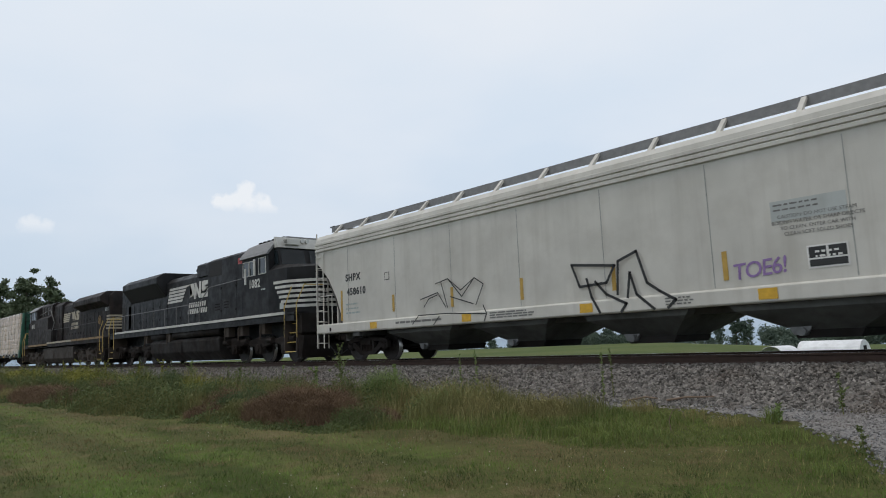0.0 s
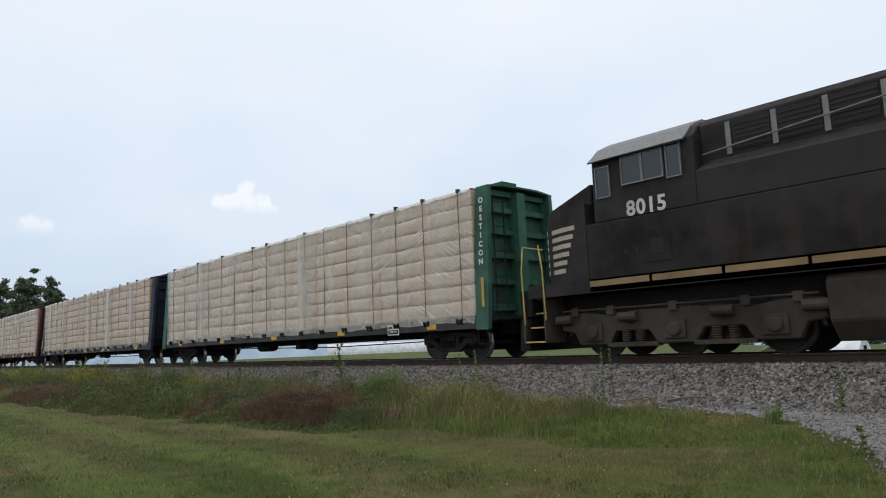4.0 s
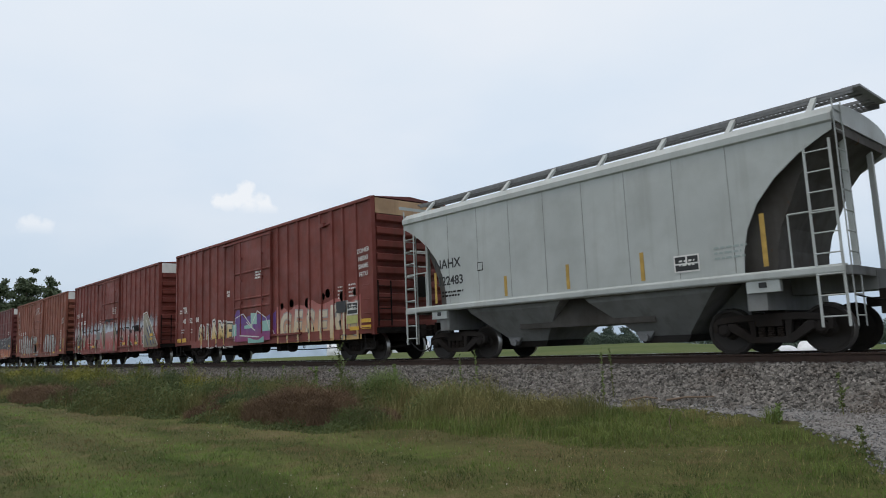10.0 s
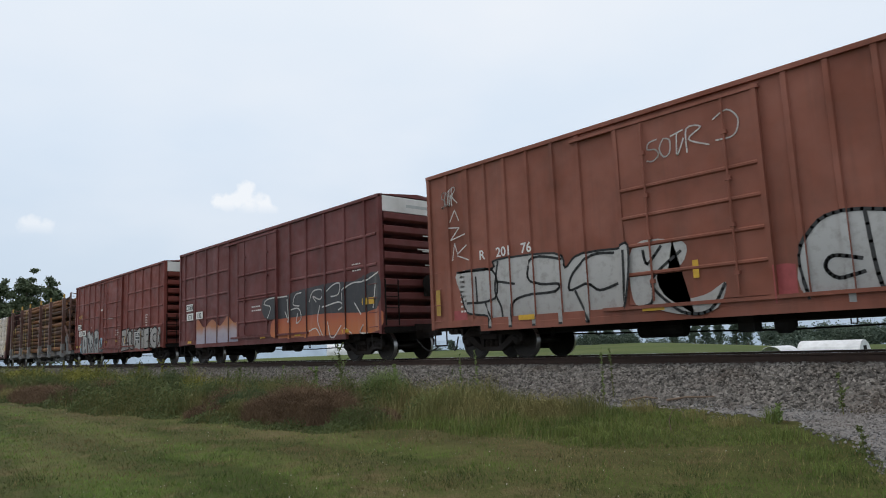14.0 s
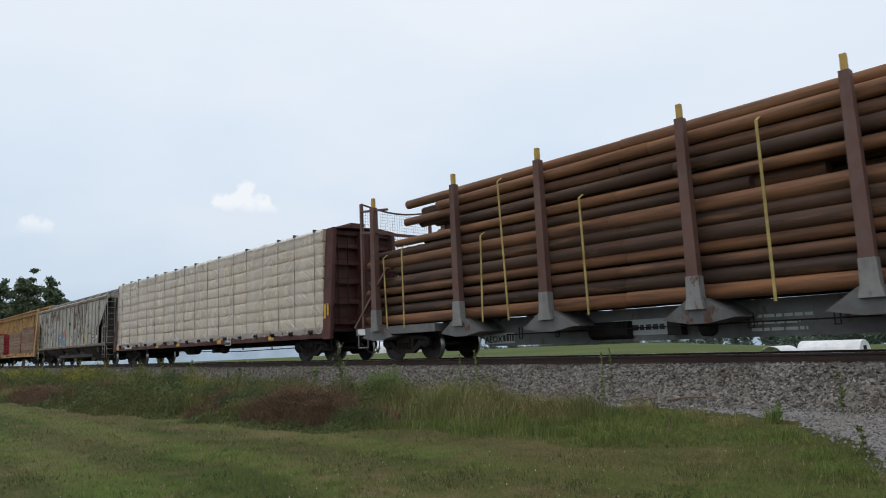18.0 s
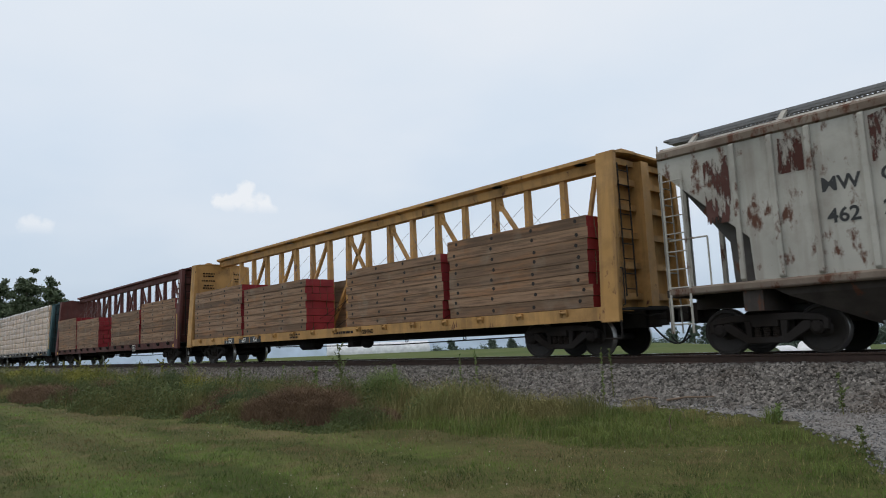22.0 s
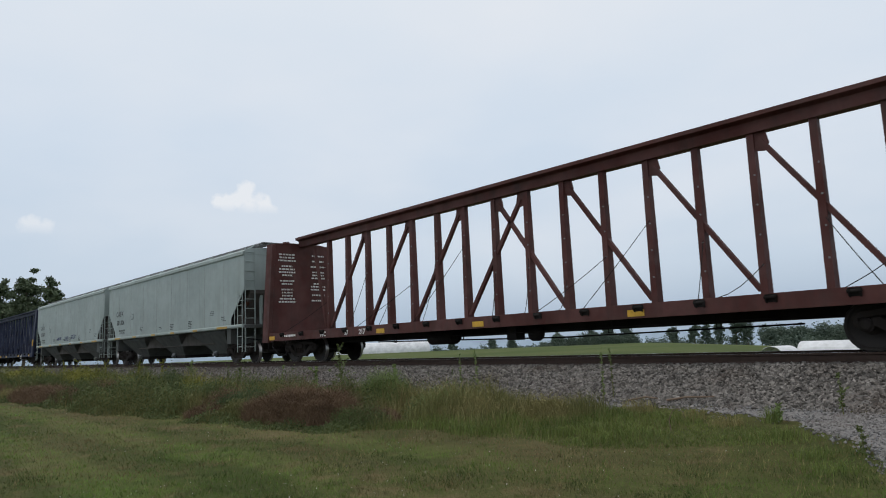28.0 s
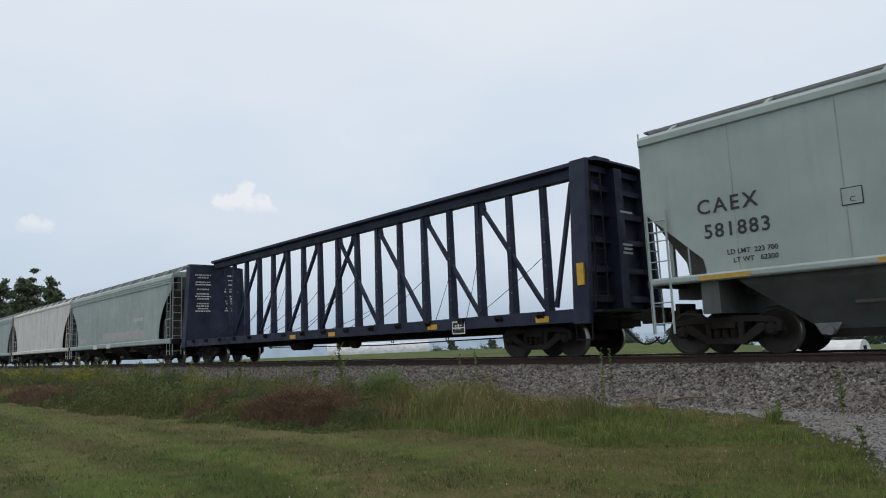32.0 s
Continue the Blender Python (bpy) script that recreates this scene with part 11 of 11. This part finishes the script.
def tree(bearing, dist, h, rx, label, seed, leaf=0.28, n_clump=70, per=70, material="leaf", low=0.25):
    rng = np.random.default_rng(seed)
    x, y = spot(bearing, dist)
    z = ground_z(x, y) - 0.1
    ob = thing("tree", label, "tree", "trees", pose(x, y, z))
    rz = h * (1 - low) / 2
    mid = h * low + rz
    bm = bm_new()
    r = h * 0.016
    pts = [Vector((0, 0, 0)), Vector((rng.normal() * 0.15, rng.normal() * 0.15, h * 0.25)), Vector((rng.normal() * 0.4, rng.normal() * 0.4, h * 0.55)), Vector((rng.normal() * 0.6, rng.normal() * 0.6, h * 0.85))]
    for i in range(3):
        rod(bm, pts[i], pts[i + 1], r * (1 - 0.28 * i), 8, r * (1 - 0.28 * (i + 1)))
    part("trunk", bm, M["bark"], ob)
    c, p = crown_places(rng, n_clump, per, rx, rz, rx * 0.15)
    for k in rng.choice(n_clump, 9, replace=False):
        bm = bm_new()
        a = pts[1].lerp(pts[3], rng.uniform(0.1, 0.8))
        e = Vector(c[k]) + Vector((0, 0, mid))
        m = a.lerp(e, 0.5) + Vector((0, 0, 0.05 * h))
        rod(bm, a, m, r * 0.35, 6, r * 0.22)
        rod(bm, m, e, r * 0.22, 6, r * 0.06)
        part("limb", bm, M["bark"], ob)
    part("crown", leaf_mesh("crown", p + np.array([0, 0, mid]), np.full(len(p), leaf), M[material], rng, 0, 1.4), None, ob, kind="stuff")


for i, (b, d, h, rx) in enumerate(((82.6, 152, 18.4, 4.0), (80.9, 150, 18.2, 2.6), (79.2, 148, 19.6, 3.0), (77.5, 146, 18.4, 2.0), (78.3, 156, 13.5, 4.6), (76.7, 150, 14.6, 1.7), (84.6, 152, 17, 4.0))):
    tree(b, d, h, rx, "large broad-leaved tree with a dense dark crown", 100 + i, 0.34, 130, 110, "leaf", 0.04)
for i, (b, d, h, rx) in enumerate(((28.1, 290, 12.4, 2.6), (27.2, 292, 10.5, 1.9), (26.3, 288, 11.8, 2.2), (25.1, 286, 13.3, 2.4), (24.3, 287, 13.0, 2.8), (38.6, 300, 9.5, 2.5), (36.0, 300, 10.0, 2.6), (34.6, 298, 11.2, 3.0), (33.2, 302, 10.2, 3.2), (29.7, 296, 9.2, 2.3), (42.4, 310, 8.2, 2.2), (44.0, 312, 7.6, 2.0), (47.3, 320, 8.6, 2.3))):
    tree(b, d, h, rx, "broad-leaved tree at the far edge of the field", 120 + i, 0.5, 40, 60, "hazed_leaf", 0.1)


def wood(name, b0, b1, dist, top, leaf, count, seed, label):
    """A far wood: leaf clumps over uneven crowns in a belt."""
    rng = np.random.default_rng(seed)
    pts = []
    for b in np.arange(b0, b1, 0.42):
        bb = b + rng.normal() * 0.15
        d = dist + rng.uniform(-12, 12)
        x, y = spot(bb, d)
        z = ground_z(x, y)
        h = (top + rng.uniform(-1.6, 1.0)) - z
        c, p = crown_places(rng, count, 26, rng.uniform(2.2, 3.4), h * 0.52, 0.75)
        pts.append(p + np.array([x, y, z + h * 0.48]))
    p = np.concatenate(pts)
    stuff(name, leaf_mesh(name, p, np.full(len(p), leaf), M["hazed_leaf"], rng, 0, 1.3), label, "trees")


wood("far_wood", 10, 23.4, 240, 1.7, 0.42, 70, 150, "dark belt of woodland beyond the field")
wood("far_wood", 33.0, 39.3, 300, 1.9, 0.45, 60, 151, "dark clump of woodland at the far edge of the field")
wood("far_hedge", 24.0, 50.0, 318, -0.9, 0.5, 12, 153, "low dark hedge line on the horizon")
wood("bushes", 19.5, 22.4, 150, -0.6, 0.4, 16, 152, "green bushes at the field's lower edge")


def hoop_house(bearing, dist, length, width, high, turn, label, open_end=False):
    """A tunnel of white film over hoops, with an end wall and a doorway."""
    x, y = spot(bearing, dist)
    ob = thing("hoop_house", label, "greenhouse", "", pose(x, y, ground_z(x, y), 0, 0, bearing + turn))
    n = 14
    arc = [(width / 2 * math.cos(a), high * math.sin(a) ** 0.8) for a in [math.pi * i / n for i in range(n + 1)]]
    arc_in = [(u * 0.985, v * 0.985 - 0.01) for u, v in arc]
    bm = bm_new()
    prism(bm, arc + arc_in[::-1], "x", -length / 2, length / 2)
    part("cover", bm, M["plastic_film"], ob, "white plastic film cover", smooth=False)
    k = 0
    while k * 1.5 <= length:
        bm = bm_new()
        path_rod(bm, [(-length / 2 + k * 1.5, u * 0.97, v * 0.97) for u, v in arc], 0.03, 5)
        part("hoop", bm, M["galv"], ob)
        k += 1
    if open_end:
        return
    for sx in (-1, 1):
        bm = bm_new()
        prism(bm, arc_in[:5] + [(width * 0.14, arc_in[5][1]), (width * 0.14, 0.02)], "x", sx * length / 2 - 0.03, sx * length / 2 + 0.03)
        prism(bm, [(-u, v) for u, v in arc_in[:5]] + [(-width * 0.14, arc_in[5][1]), (-width * 0.14, 0.02)], "x", sx * length / 2 - 0.03, sx * length / 2 + 0.03)
        prism(bm, [(width * 0.14, high * 0.72), (width * 0.14, arc_in[5][1])] + arc_in[6:9] + [(-width * 0.14, arc_in[5][1]), (-width * 0.14, high * 0.72)], "x", sx * length / 2 - 0.03, sx * length / 2 + 0.03)
        part("end_wall", bm, M["plastic_film"], ob)
        # dark sheet stands in for the shade inside the open doorway
        bm = bm_new()
        box(bm, sx * length / 2 - 0.02, sx * length / 2 + 0.02, -width * 0.13, width * 0.13, 0.02, high * 0.71)
        part("door", bm, M["steel_dark"], ob, "dark sheet painting the shaded doorway in the end wall")


hoop_house(18.75, 110, 8.0, 4.6, 2.75, -20, "white plastic-covered hoop greenhouse in the low field")
hoop_house(22.2, 84, 3.0, 3.4, 2.2, 55, "small open-ended white tunnel in the low field", True)
hoop_house(53.4, 214, 31.0, 7.0, 3.5, 6, "long white greenhouse at the crest of the field")


def far_hills():
    rng = random.Random(3)
    bm = bm_new()
    rows = []
    for k in range(4):
        row = []
        for i in range(90):
            b = 5 + i
            d = 3000 + k * 160
            x, y = spot(b, d)
            h = (0, 1, 1.05, 0.2)[k] * (13 + 9 * noise.noise((b * 0.09, 0, 1)) + 3 * noise.noise((b * 0.5, 0, 7)))
            row.append((x, y, -140 + (140 if k else 0) + h - (0 if k else 20)))
        rows.append(row)
    grid_skin(bm, rows)
    part("backdrop_hills", bm, M["hazed_hill"], None, "wooded hills far off on the horizon, painted pale with haze", "structure", "hills", smooth=True)


# pale blue stands in for haze between here and the wooded slopes
M["hazed_hill"] = plain("hazed_wooded_hill", (0.36, 0.45, 0.54), 0.95, 0, 0.15, 0.01)
far_hills()


# ---- the train's run ----
def run(t):
    """Metres that the train has rolled t seconds into the clip."""
    return 13.9406 * t - 0.019005 * t * t + 0.00023545 * t ** 3


def motions():
    times = [k * 0.5 for k in range(65)]
    for ob, x in CARS:
        walk(ob, [(t, pose(x + run(t), 0, 0)) for t in times])
    # wheels of one size and place roll alike
    shared = {}
    for w, x, r in WHEELSETS:
        key = (x, r)
        if key not in shared:
            shared[key] = w
            walk(w, [(k / FPS, pose(x, 0, r, 0, math.degrees(run(k / FPS) / r), 0)) for k in range(32 * FPS + 1)])
        else:
            a = shared[key].animation_data
            w.rotation_mode = "QUATERNION"
            d = w.animation_data_create()
            d.action = a.action
            d.action_slot = a.action_slot


motions()
